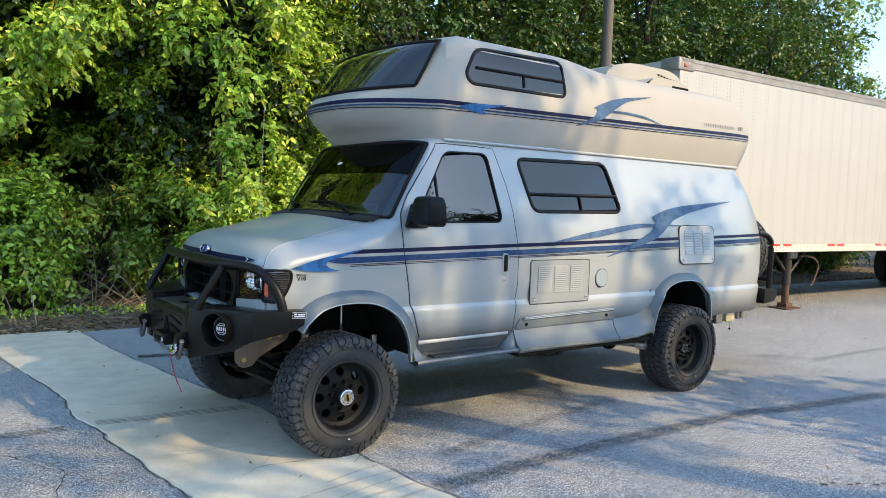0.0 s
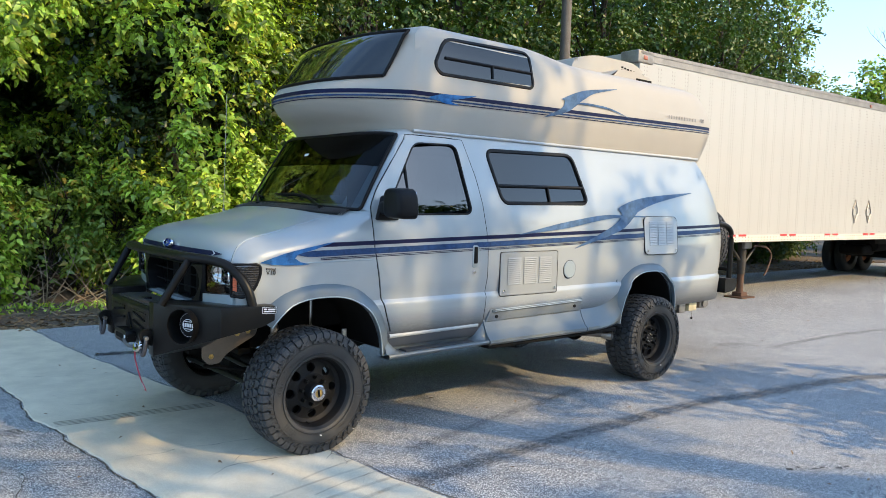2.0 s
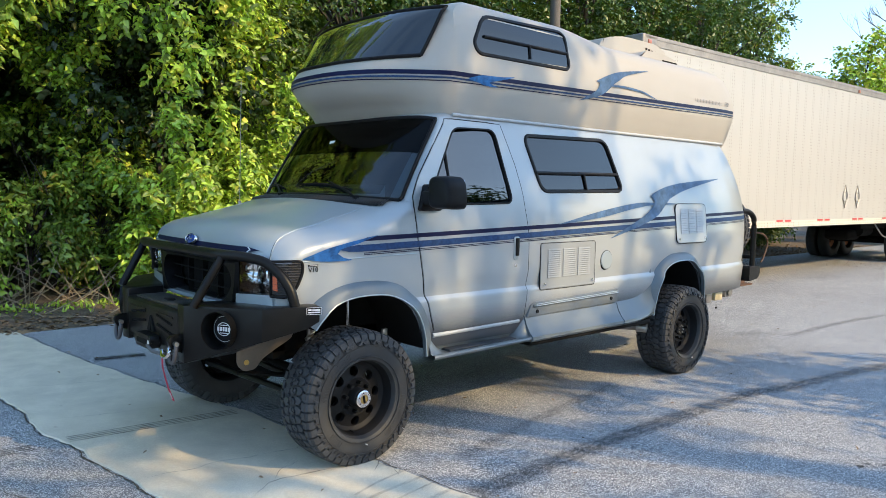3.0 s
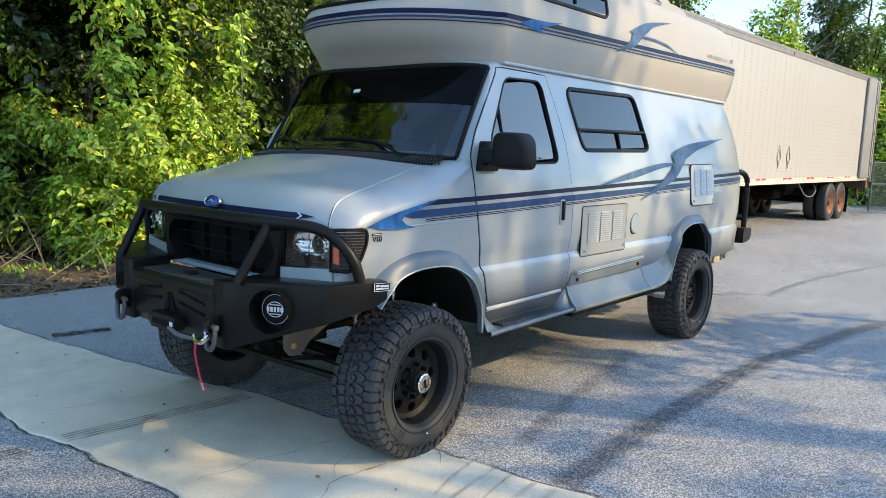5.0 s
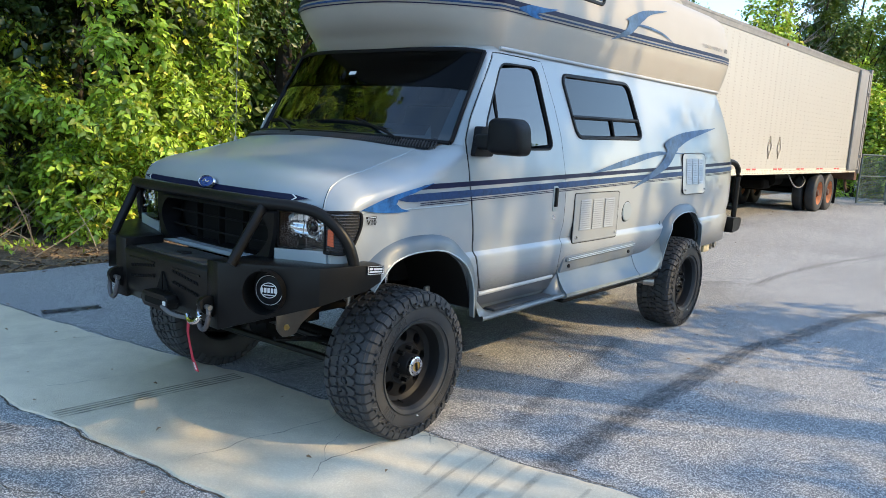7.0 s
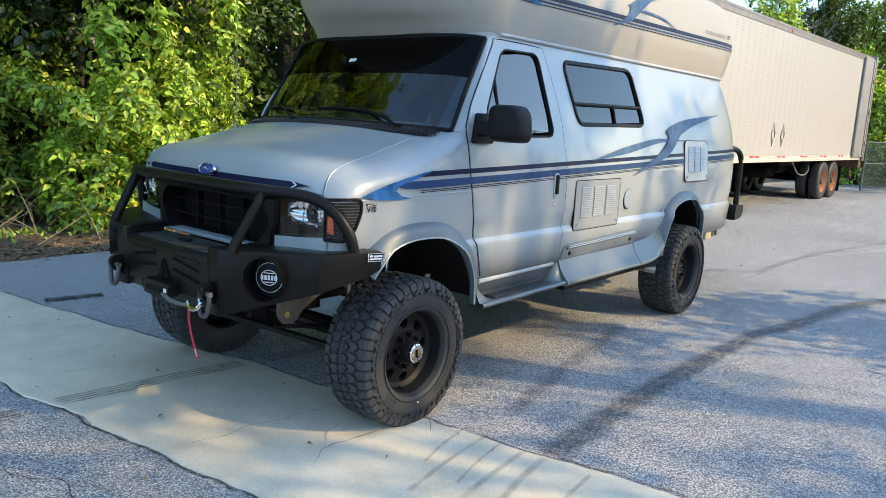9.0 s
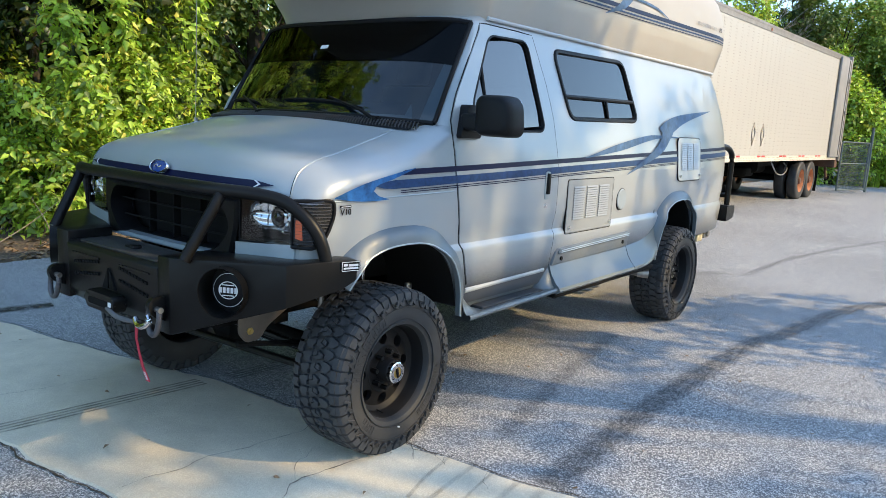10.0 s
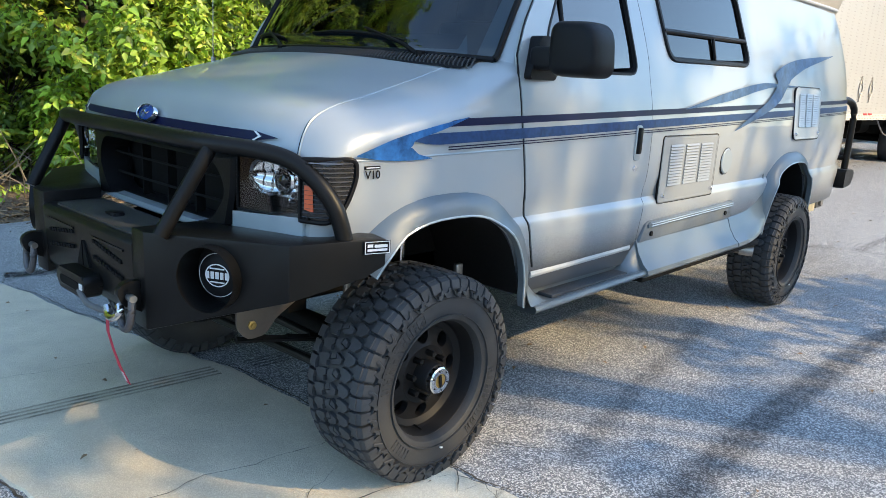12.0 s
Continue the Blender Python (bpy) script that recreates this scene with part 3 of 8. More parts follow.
def van_doors():
    zs = sorted([0.705 + (2.015 - 0.705) * i / 40 for i in range(41)] + [0.865, 0.879, 0.893, 0.906, 0.920])
    rows = [[(door_front(z) + (door_rear(z) - door_front(z)) * k / 14, z) for k in range(15)] for z in zs]
    me = panel(rows, 0.004, 0.02, [prism(rounded(DOOR_GLASS, 0.06), "y", -1.2, -0.7)])
    door = part("front_door", me, None, van)
    seam = [(door_front(z) - 0.005, -(side_y(door_front(z), z) - 0.001), z) for z in zs] + [(x, -(side_y(x, 2.021) - 0.001), 2.021) for x in (0.8, 0.95, 1.1)] + [(door_rear(z) + 0.005, -(side_y(door_rear(z), z) - 0.001), z) for z in reversed(zs)]
    part("door_seam", tube(seam, 0.0036, 6), BLACK, van)
    far = part("front_door", mesh_copy_mirrored(me), None, van)
    for d, geo_of in ((door, lambda g: g), (far, mirrored)):
        plate = prism(rounded([(1.245, 1.105), (1.30, 1.105), (1.30, 1.265), (1.245, 1.265)], 0.02), "y", -(side_y(1.27, 1.2) + 0.009), -0.96, 0.003)
        part("handle_recess", geo_of(plate), PAINT_PLAIN, d)
        part("handle", geo_of(box(1.259, 1.287, -1.026, -1.0, 1.135, 1.255, 0.006)), POWDER, d)
        lock = moved(lathe([(0.0, -0.006), (0.012, -0.006), (0.014, 0), (0.014, 0.02)], 20), pose(1.265, -side_y(1.26, 1.07) - 0.006, 1.07))
        part("lock", geo_of(lock), CHROME, d)
        part("window_pane", geo_of(glass_patch(DOOR_GLASS, -0.012)), TINT, d, "tinted door glass")
        part("window_seal", geo_of(ring(rounded(DOOR_GLASS, 0.06), -0.008, 0.009, 0.007)), BLACK, d)
        part("quarter_post", geo_of(tube([(0.715, -side_y(0.7, 1.48) + 0.008, 1.48), (0.705, -side_y(0.7, 1.8) + 0.006, 1.80)], 0.009, 8)), BLACK, d)


def mesh_copy_mirrored(me):
    c = me.copy()
    for v in c.vertices:
        v.co.y = -v.co.y
    c.flip_normals()
    return c


def glass_patch(poly, off, fn=None):
    """A pane laid on the flank behind an opening."""
    zs = sorted(p[1] for p in poly)
    xs = sorted(p[0] for p in poly)
    def span(z):
        hits = []
        for i in range(len(poly)):
            (x0, z0), (x1, z1) = poly[i - 1], poly[i]
            if (z0 - z) * (z1 - z) <= 0 and abs(z1 - z0) > 1e-6:
                hits.append(x0 + (x1 - x0) * (z - z0) / (z1 - z0))
        return (min(hits), max(hits)) if hits else (xs[0], xs[-1])
    lay = fn or (lambda x, z: -(side_y(x, z) + off))
    verts, n, m = [], 12, 9
    for i in range(n + 1):
        z = zs[0] + 0.001 + (zs[-1] - zs[0] - 0.002) * i / n
        a, b = span(z)
        verts += [(a + (b - a) * k / (m - 1), lay(a + (b - a) * k / (m - 1), z), z) for k in range(m)]
    return verts, [(i * m + k, i * m + k + 1, (i + 1) * m + k + 1, (i + 1) * m + k) for i in range(n) for k in range(m - 1)]


def ring(poly, d_in, d_out, proud, fn=None, sink=0.012):
    """A moulding round an opening: from d_in inside the outline to d_out outside it."""
    lay = fn or (lambda x, z: -side_y(x, z))
    a, b, c, e = inset(poly, -d_in), inset(poly, -(d_in + (d_out - d_in) * 0.25)), inset(poly, -(d_in + (d_out - d_in) * 0.75)), inset(poly, -d_out)
    n = len(poly)
    verts = []
    for loop, off in ((a, -sink), (b, proud), (c, proud), (e, -0.002)):
        verts += [(x, lay(x, z) - off, z) for x, z in loop]
    faces = [(r * n + i, r * n + (i + 1) % n, (r + 1) * n + (i + 1) % n, (r + 1) * n + i) for r in range(3) for i in range(n)]
    return verts, faces


def van_side_windows():
    for fix in (lambda g: g, mirrored):
        w = part("side_window", fix(ring(rounded(SIDE_GLASS, 0.07), -0.012, 0.019, 0.011)), BLACK, van, "black-framed tinted side window")
        part("pane", fix(glass_patch(SIDE_GLASS, -0.006)), ACRYLIC, w)
        part("glazing_bar", fix(tube([(1.54, -side_y(1.5, 1.70) - 0.004, 1.70), (2.52, -side_y(2.5, 1.715) - 0.004, 1.715)], 0.012, 8)), BLACK, w)
        part("glazing_bar", fix(tube([(2.10, -side_y(2.1, 1.59) - 0.004, 1.585), (2.09, -side_y(2.1, 1.70) - 0.004, 1.705)], 0.009, 8)), BLACK, w)


def van_stripes():
    def zl(x):
        return 1.272 + 0.0268 * x
    for g, m in ((lambda q: q, 0), (mirrored, 1)):
        navy = [(-0.02 + (4.70 + 0.02) * i / 60, 0) for i in range(61)]
        part("stripe", g(band([(x, zl(x) + 0.025 * min(1, (x + 0.02) / 0.07)) for x, _ in navy], [(x, zl(x) - 0.001) for x, _ in navy], 80, 0.0065, 1)), NAVY, van)
        xs = [-0.145 + (4.70 + 0.145) * i / 60 for i in range(61)]
        part("stripe", g(band([(x, zl(x) - 0.02 - 0.018 * max(0, 1 - (x + 0.145) / 0.06) ** 2) for x in xs], [(x, zl(x) - 0.058 + 0.018 * max(0, 1 - (x + 0.145) / 0.06) ** 2) for x in xs], 80, 0.0065, 1)), MIDBLUE, van)
        for d in (0.066, 0.075):
            part("pinstripe", g(band([(x, zl(x) - d) for x in xs[2:]], [(x, zl(x) - d - 0.004) for x in xs[2:]], 80, 0.0065, 1)), NAVY, van)
        # the swoosh on the front wing
        up = curve_pts([(-0.37, 1.189), (-0.223, 1.236), (-0.08, 1.268), (0.115, 1.304)])
        dn = curve_pts([(-0.37, 1.185), (-0.25, 1.178), (-0.155, 1.209), (-0.13, 1.232), (-0.02, 1.260), (0.115, 1.302)])
        part("swoosh", g(band(up, dn, 50, 0.009, 4)), SKYBLUE, van, "marbled blue swoosh decal")
        up = curve_pts([(-0.34, 1.192), (-0.22, 1.215), (-0.158, 1.209), (-0.12, 1.186), (-0.062, 1.172)])
        dn = curve_pts([(-0.34, 1.182), (-0.29, 1.174), (-0.22, 1.168), (-0.13, 1.167), (-0.062, 1.170)])
        part("swoosh", g(band(up, dn, 40, 0.0105, 3)), SKYBLUE, van)
        # the crossing swooshes on the rear flank
        up = curve_pts([(2.35, 1.225), (2.85, 1.40), (3.00, 1.50), (2.98, 1.565), (3.35, 1.655), (4.16, 1.725)])
        dn = curve_pts([(2.36, 1.222), (2.95, 1.36), (3.20, 1.50), (3.26, 1.535), (3.55, 1.615), (4.16, 1.721)])
        part("swoosh", g(band(up, dn, 90, 0.010, 4)), PALEBLUE, van, "marbled blue swoosh decal")
        up = curve_pts([(1.72, 1.34), (2.2, 1.425), (2.7, 1.49), (3.0, 1.497), (3.45, 1.487)])
        dn = curve_pts([(1.72, 1.337), (2.25, 1.385), (2.7, 1.45), (3.0, 1.478), (3.45, 1.485)])
        part("swoosh", g(band(up, dn, 60, 0.013, 3)), PALEBLUE, van, "marbled blue swoosh decal")


def inset_open(line, d):
    """An open line moved sideways by d."""
    out = []
    for i, p in enumerate(line):
        a, b = Vector(line[max(i - 1, 0)]), Vector(line[min(i + 1, len(line) - 1)])
        u = (b - a).normalized()
        out.append((p[0] + u.y * d, p[1] - u.x * d))
    return out


def van_flares():
    def flare(arc, width, lip):
        outer = [p for p in arc]
        n = len(outer)
        rings = []
        o2 = inset_open(outer, -width)
        for (loop, off) in ((inset_open(outer, 0.004), lip - 0.03), (inset_open(outer, 0.004), lip), (outer, lip + 0.004), (inset_open(outer, -width * 0.45), lip * 0.8), (inset_open(outer, -width * 0.8), lip * 0.35), (o2, -0.004)):
            rings.append([(x, -(side_y(min(max(x, -0.36), 4.7), max(z, 0.6)) + off), z) for x, z in loop])
        verts = [p for r in rings for p in r]
        faces = [(r * n + i, r * n + i + 1, (r + 1) * n + i + 1, (r + 1) * n + i) for r in range(len(rings) - 1) for i in range(n - 1)]
        return verts, faces
    front = [(x, z) for x, z in FRONT_ARCH if z >= 0.80 or x > 0]
    front = [(x, max(z, 0.56)) for x, z in front if z > 0.42]
    rear = [(x, z) for x, z in REAR_ARCH][1:]
    rear = [(x, max(z, 0.56 if x < 3.4 else 0.64)) for x, z in rear if z > 0.44]
    for arc, width, lip in ((front, 0.078, 0.05), (rear, 0.065, 0.055)):
        geo = flare(arc, width, lip)
        bead = tube([(x, -(side_y(min(max(x, -0.36), 4.7), max(z, 0.6)) + lip + 0.002), z) for x, z in inset_open(arc, 0.002)], 0.0045, 6)
        for g in (lambda q: q, mirrored):
            fl = part("wheel_arch_flare", g(geo), FLARE, van, "blue-grey wheel arch flare with a bright rolled edge")
            part("edge_bead", g(bead), PAINT_PLAIN, fl)
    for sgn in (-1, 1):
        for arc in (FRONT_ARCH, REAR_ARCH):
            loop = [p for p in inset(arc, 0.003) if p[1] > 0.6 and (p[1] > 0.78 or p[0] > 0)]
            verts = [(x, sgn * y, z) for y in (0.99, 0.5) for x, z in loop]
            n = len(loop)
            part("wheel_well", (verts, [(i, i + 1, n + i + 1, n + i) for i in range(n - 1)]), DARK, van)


def van_boards():
    # the front step: a scooped shell with a rolled outer lip, rising inwards at both ends
    v, xs = [], [0.495 + 0.89 * i / 44 for i in range(45)]
    for x in xs:
        e = max(0.0, (0.645 - x) / 0.15) ** 1.6 if x < 1 else max(0.0, (x - 1.25) / 0.135) ** 1.6
        lift = 0.012 * (x - 0.5)
        row = [(0.93, 0.532), (1.05, 0.532), (1.072, 0.540), (1.078, 0.552), (1.072, 0.563), (1.06, 0.567), (1.048, 0.562)]
        row += [(1.048 - 0.095 * k / 8, 0.562 + 0.165 * e * smooth(0, 1, k / 8) ** 0.8) for k in range(1, 9)]
        v += [(x, -y, z + lift) for y, z in row]
    k = len(row)
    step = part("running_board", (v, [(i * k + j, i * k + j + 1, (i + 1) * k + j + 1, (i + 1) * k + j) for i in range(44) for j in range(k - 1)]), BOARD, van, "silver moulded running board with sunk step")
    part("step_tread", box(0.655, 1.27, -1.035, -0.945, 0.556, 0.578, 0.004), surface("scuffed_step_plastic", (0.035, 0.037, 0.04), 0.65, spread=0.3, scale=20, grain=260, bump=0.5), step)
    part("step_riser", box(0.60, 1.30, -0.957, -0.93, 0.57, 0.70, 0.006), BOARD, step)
    part("riser_line", tube([(0.65, -0.958, 0.612), (1.27, -0.958, 0.622)], 0.006, 6), PAINT_PLAIN, step)
    part("step_rail", tube([(0.55, -0.975, 0.672), (1.34, -0.975, 0.682)], 0.017, 10), LOUVRE, step)
    # the long moulded board behind it
    prof = [(0.955, 0.74), (0.985, 0.722), (1.00, 0.70), (1.02, 0.65), (1.055, 0.60), (1.085, 0.575), (1.09, 0.555), (1.07, 0.538), (0.95, 0.535)]
    def board(x0, x1, n, grow):
        verts, m = [], len(prof)
        for i in range(n + 1):
            x = x0 + (x1 - x0) * i / n
            f = grow * i / n
            verts += [(x, -(0.955 + (y - 0.955) * (1 - 0.32 * f ** 2)), 0.535 + 0.035 * f ** 3 + (z - 0.535) * (1 + 0.25 * f ** 2 + 1.1 * f ** 6)) for y, z in prof]
        fs = [(i * m + k, i * m + k + 1, (i + 1) * m + k + 1, (i + 1) * m + k) for i in range(n) for k in range(m - 1)]
        return verts, fs + [tuple(range(m)), tuple(reversed(range(n * m, n * m + m)))]
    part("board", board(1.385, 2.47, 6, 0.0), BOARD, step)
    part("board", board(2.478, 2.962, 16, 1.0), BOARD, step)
    part("board_skid", box(1.4, 2.9, -1.05, -0.7, 0.505, 0.54, 0.01), DARK, step)
    # the ribbed moulding over it
    part("ribbed_moulding", prism([(1.395, 0.70), (2.47, 0.715), (2.475, 0.80), (2.46, 0.822), (1.47, 0.80), (1.44, 0.785)], "y", -1.010, -0.95, 0.006), surface("grey_ribbed_moulding", (0.13, 0.15, 0.17), 0.45, spread=0.15), step)
    part("rib", prism([(1.46, 0.765), (2.465, 0.783), (2.468, 0.812), (2.455, 0.818), (1.475, 0.796), (1.455, 0.785)], "y", -1.021, -1.005, 0.005), FLARE, step)
    for k in (0, 1):
        part("rib", tube([(1.48, -1.022, 0.775 + 0.011 * k), (2.46, -1.022, 0.793 + 0.011 * k)], 0.0035, 6), PAINT_PLAIN, step)
    for x, z in ((1.50, 0.735), (2.38, 0.752)):
        part("plug", moved(lathe([(0, -0.004), (0.013, -0.004), (0.013, 0.02)], 14), pose(x, -1.014, z)), BLACK, step)
    far = prism([(0.515, 0.56), (0.55, 0.535), (2.9, 0.535), (2.95, 0.72), (0.5, 0.72)], "y", 1.06, 0.95, 0.01)
    part("far_board", far, PAINT_PLAIN, step)


def van_panels():
    """The louvred service doors and the filler cap on the flank."""
    def louvred(x0, x1, z0, z1, cols, n, r, plate_mat, slat_mat, label, foot=0.075):
        poly = rounded([(x0, z0), (x1, z0), (x1, z1), (x0, z1)], r)
        yy = side_y((x0 + x1) / 2, (z0 + z1) / 2)
        lean = (side_y((x0 + x1) / 2, z1) - side_y((x0 + x1) / 2, z0)) / (z1 - z0)
        lay = lambda x, z: -(yy + lean * (z - (z0 + z1) / 2)) - 0.004
        door = part("service_door", ring(poly, -0.012, 0.008, 0.005, lay), plate_mat, van, label)
        part("seam", ring(poly, 0.007, 0.012, 0.003, lay), BLACK, door)
        part("plate", glass_patch(inset(poly, 0.004), 0, lambda x, z: lay(x, z) - 0.004), plate_mat, door)
        w = (x1 - x0 - 0.10) / cols
        for c in range(cols):
            for i in range(n):
                xa = x0 + 0.05 + c * w + w * 0.09
                xb = xa + w * 0.82
                z = z0 + foot + (z1 - z0 - foot - 0.045) * i / (n - 1)
                h = (z1 - z0 - foot - 0.045) / (n - 1) * 0.78
                y = lay(xa, z) - 0.0065
                v = [(xa, y, z), (xb, y, z), (xb, y - 0.006, z + h * 0.10), (xa, y - 0.006, z + h * 0.10), (xa, y, z + h), (xb, y, z + h)]
                part("louvre", (v, [(0, 1, 2, 3), (3, 2, 5, 4), (0, 3, 4), (1, 5, 2)]), slat_mat, door, flat=True)
        for x in (x0 + 0.03, x1 - 0.03):
            part("latch", moved(lathe([(0, -0.012), (0.010, -0.010), (0.012, 0.006)], 12), pose(x, lay(x, z0 + 0.03) - 0.006, z0 + 0.03)), CHROME, door)
    louvred(1.535, 2.15, 0.888, 1.20, 3, 14, 0.012, PALE_LOUVRE, PALE_LOUVRE, "silver louvred service door low on the flank")
    louvred(3.32, 3.82, 1.155, 1.48, 3, 15, 0.05, LOUVRE, LOUVRE, "white louvred vent door with rounded corners")
    y = side_y(2.31, 1.055)
    cap = part("filler_cap", moved(lathe([(0.0, -0.009), (0.066, -0.008), (0.071, -0.003), (0.071, 0.02)], 36), pose(2.31, -y - 0.001, 1.055)), PAINT_PLAIN, van)
    part("cap_seam", moved(lathe([(0.071, -0.002), (0.075, -0.001), (0.078, 0.01)], 36), pose(2.31, -y - 0.001, 1.055)), BLACK, cap)
    part("badge", band([(1.40, 1.335), (1.52, 1.338)], [(1.40, 1.32), (1.52, 1.323)], 2, 0.008, 1), NAVY, van)


def van_front():
    front = van
    def fx(y, z=1.1):
        """The nose's face at a distance from the middle."""
        return NOSE + bow(NOSE, y)
    # grille: a dark surround with bars in it
    n = 24
    surround = part("grille", grille_ring(fx), BLACK, front, "black egg-crate grille")
    for z in (0.98, 1.06):
        part("grille_bar", tube([(fx(y) + 0.055, y, z) for y in [-0.5 + i / n for i in range(n + 1)]], 0.005, 6), DARK, surround)
    for y in (-0.22, 0, 0.22):
        part("grille_bar", box(fx(y) + 0.055, fx(y) + 0.09, y - 0.004, y + 0.004, 0.91, 1.12), DARK, surround)
    part("grille_back", box(-0.43, -0.41, -0.54, 0.54, 0.88, 1.15), DARK, surround)
    for s in (1, -1):
        def lay(pts, off):
            return [(fx(y) - off, -s * y, z) for y, z in pts]
        hl = part("headlight", lamp_tray(fx, s, 0.575, 0.863, 0.985, 1.160), SMOKE, front, "clear headlight with projector in a black housing")
        # a fluted, dished mirror over a plain black sill
        v, ni, nj = [], 56, 14
        for i in range(ni + 1):
            u = 2 * i / ni - 1
            y = 0.745 + 0.113 * u
            h = 0.058 * (1 - max(0.0, -u) ** 5) ** 0.5 + 0.002
            for j in range(nj + 1):
                w = 2 * j / nj - 1
                v.append((fx(y) + 0.052 - 0.034 * (u * u + 0.4 * w * w) + 0.0015 * math.cos(u * 24) + 0.003 * math.cos(w * 9), -s * y, 1.103 + h * w))
        part("reflector", (v, [(i * (nj + 1) + j, (i + 1) * (nj + 1) + j, (i + 1) * (nj + 1) + j + 1, i * (nj + 1) + j + 1) for i in range(ni) for j in range(nj)]), SATIN, hl)
        eye = pose(fx(0.79) + 0.030, -s * 0.785, 1.100, 0, 0, -90 + 6 * s)
        part("projector_ring", moved(lathe([(0.034, -0.018), (0.040, -0.030), (0.046, -0.024), (0.048, 0.02)], 36), eye), CHROME, hl)
        part("projector", moved(lathe([(0.0, -0.026), (0.020, -0.024), (0.030, -0.012), (0.036, -0.012), (0.040, 0.02)], 32), eye), CHROME, hl)
        part("projector_lens", moved(lathe([(0.0, -0.036), (0.016, -0.032), (0.026, -0.018)], 24), eye), SMOKE, hl)
        for dy, dz in ((-0.05, 1.045), (0.075, 1.043)):
            part("adjuster", moved(lathe([(0, -0.012), (0.006, -0.010), (0.008, 0.01)], 10), pose(fx(0.75) + 0.02, -s * (0.745 + dy), dz, 0, 0, -90)), CHROME, hl)
        part("lens", lamp_face(fx, s, 0.577, 0.861, 0.987, 1.158, -0.002), CLEAR, hl)
        part("lens_rim", tube([(fx(y) - 0.001, -s * y, z) for y, z in ((0.576, 0.986), (0.576, 1.159), (0.66, 1.161), (0.76, 1.163), (0.863, 1.165), (0.863, 0.986), (0.76, 0.986), (0.66, 0.986), (0.576, 0.986))], 0.004, 6), BLACK, hl)
        # the wrap-round side lamp: a rounded lens with a black rim
        cl = part("corner_lamp", wrapped_patch(s, WRAP_OUTLINE, 0.005), SMOKE, front, "smoked ribbed corner lamp with amber strip")
        part("lamp_rim", wrapped_ring(s, WRAP_OUTLINE, 0.014), BLACK, cl)
        for i in range(13):
            z = 1.000 + 0.0135 * i
            lo, hi = wrap_span(WRAP_OUTLINE, z)
            part("lamp_rib", corner_strip(s, z, lo + 0.014, hi - 0.014), RIB, cl)
        part("amber_strip", wrapped_patch(s, [(0.022, 1.022), (0.052, 1.020), (0.048, 1.098), (0.022, 1.100)], 0.0105), AMBER, cl)
        for q, z in ((0.03, 1.163), (0.035, 0.999)):
            p = wrap_at(s, q, 0.012)
            part("screw", moved(lathe([(0, -0.006), (0.005, -0.005), (0.006, 0.006)], 10), pose(p[0], p[1], z, 0, 0, -90 + s * 35)), BLACK, cl)
        part("valance", lamp_shell(fx, s, 0.555, 0.875, 0.895, 0.976, 0.006), PAINT_PLAIN, front)
    strip = [(fx(y) - d, y, z) for y in [-0.555 + 1.11 * i / n for i in range(n + 1)] for d, z in ((0.0, 0.884), (0.008, 0.892), (0.008, 0.91), (-0.03, 0.914))]
    part("valance", (strip, [(4 * i + k, 4 * i + k + 1, 4 * i + k + 5, 4 * i + k + 4) for i in range(n) for k in range(3)]), PAINT_PLAIN, front)
    # emblem and hood stripe
    bx = fx(0) - 0.008
    em = part("emblem", moved(lathe([(0.0, -0.012), (0.5, -0.010), (0.93, -0.004), (1.0, 0.004)], 40), pose(bx - 0.004, 0, 1.247, 0, 24, 0) @ pose(0, 0, 0, 0, 0, -90) @ Matrix.Diagonal((0.068, 1, 0.030, 1))), BLUE_BADGE, front, "blue oval emblem with silver rim")
    part("rim", moved(lathe([(0.95, -0.010), (1.01, -0.012), (1.06, -0.006), (1.08, 0.004)], 40), pose(bx - 0.004, 0, 1.247, 0, 24, 0) @ pose(0, 0, 0, 0, 0, -90) @ Matrix.Diagonal((0.068, 1, 0.030, 1))), CHROME, em)
    part("mark", tube([(bx - 0.015, 0.03, 1.248), (bx - 0.014, 0.01, 1.258), (bx - 0.016, -0.01, 1.247), (bx - 0.014, -0.032, 1.255)], 0.003, 6, steps=5), CHROME, em)


def lamp_shell(fx, s, y0, y1, z0, z1, off, n=8):
    v = []
    for d in (off, -0.06):
        for i in range(n + 1):
            y = y0 + (y1 - y0) * i / n
            for z in (z0, z1):
                v.append((fx(y) - d, -s * y, z - (0.004 if z == z0 else 0) + 0.02 * (i / n) * (z == z1)))
    m = 2 * (n + 1)
    f = []
    for i in range(n):
        a = 2 * i
        f += [(a, a + 2, a + 3, a + 1), (m + a, m + a + 1, m + a + 3, m + a + 2), (a, m + a, m + a + 2, a + 2), (a + 1, a + 3, m + a + 3, m + a + 1)]
    f += [(0, 1, m + 1, m), (2 * n, m + 2 * n, m + 2 * n + 1, 2 * n + 1)]
    return v, f


def lamp_face(fx, s, y0, y1, z0, z1, off, n=10):
    """A thin clear face over a lamp."""
    v = [(fx(y0 + (y1 - y0) * i / n) - off, -s * (y0 + (y1 - y0) * i / n), z) for i in range(n + 1) for z in (z0, z1 + 0.005 * i / n)]
    return v, [(2 * i, 2 * i + 2, 2 * i + 3, 2 * i + 1) for i in range(n)]


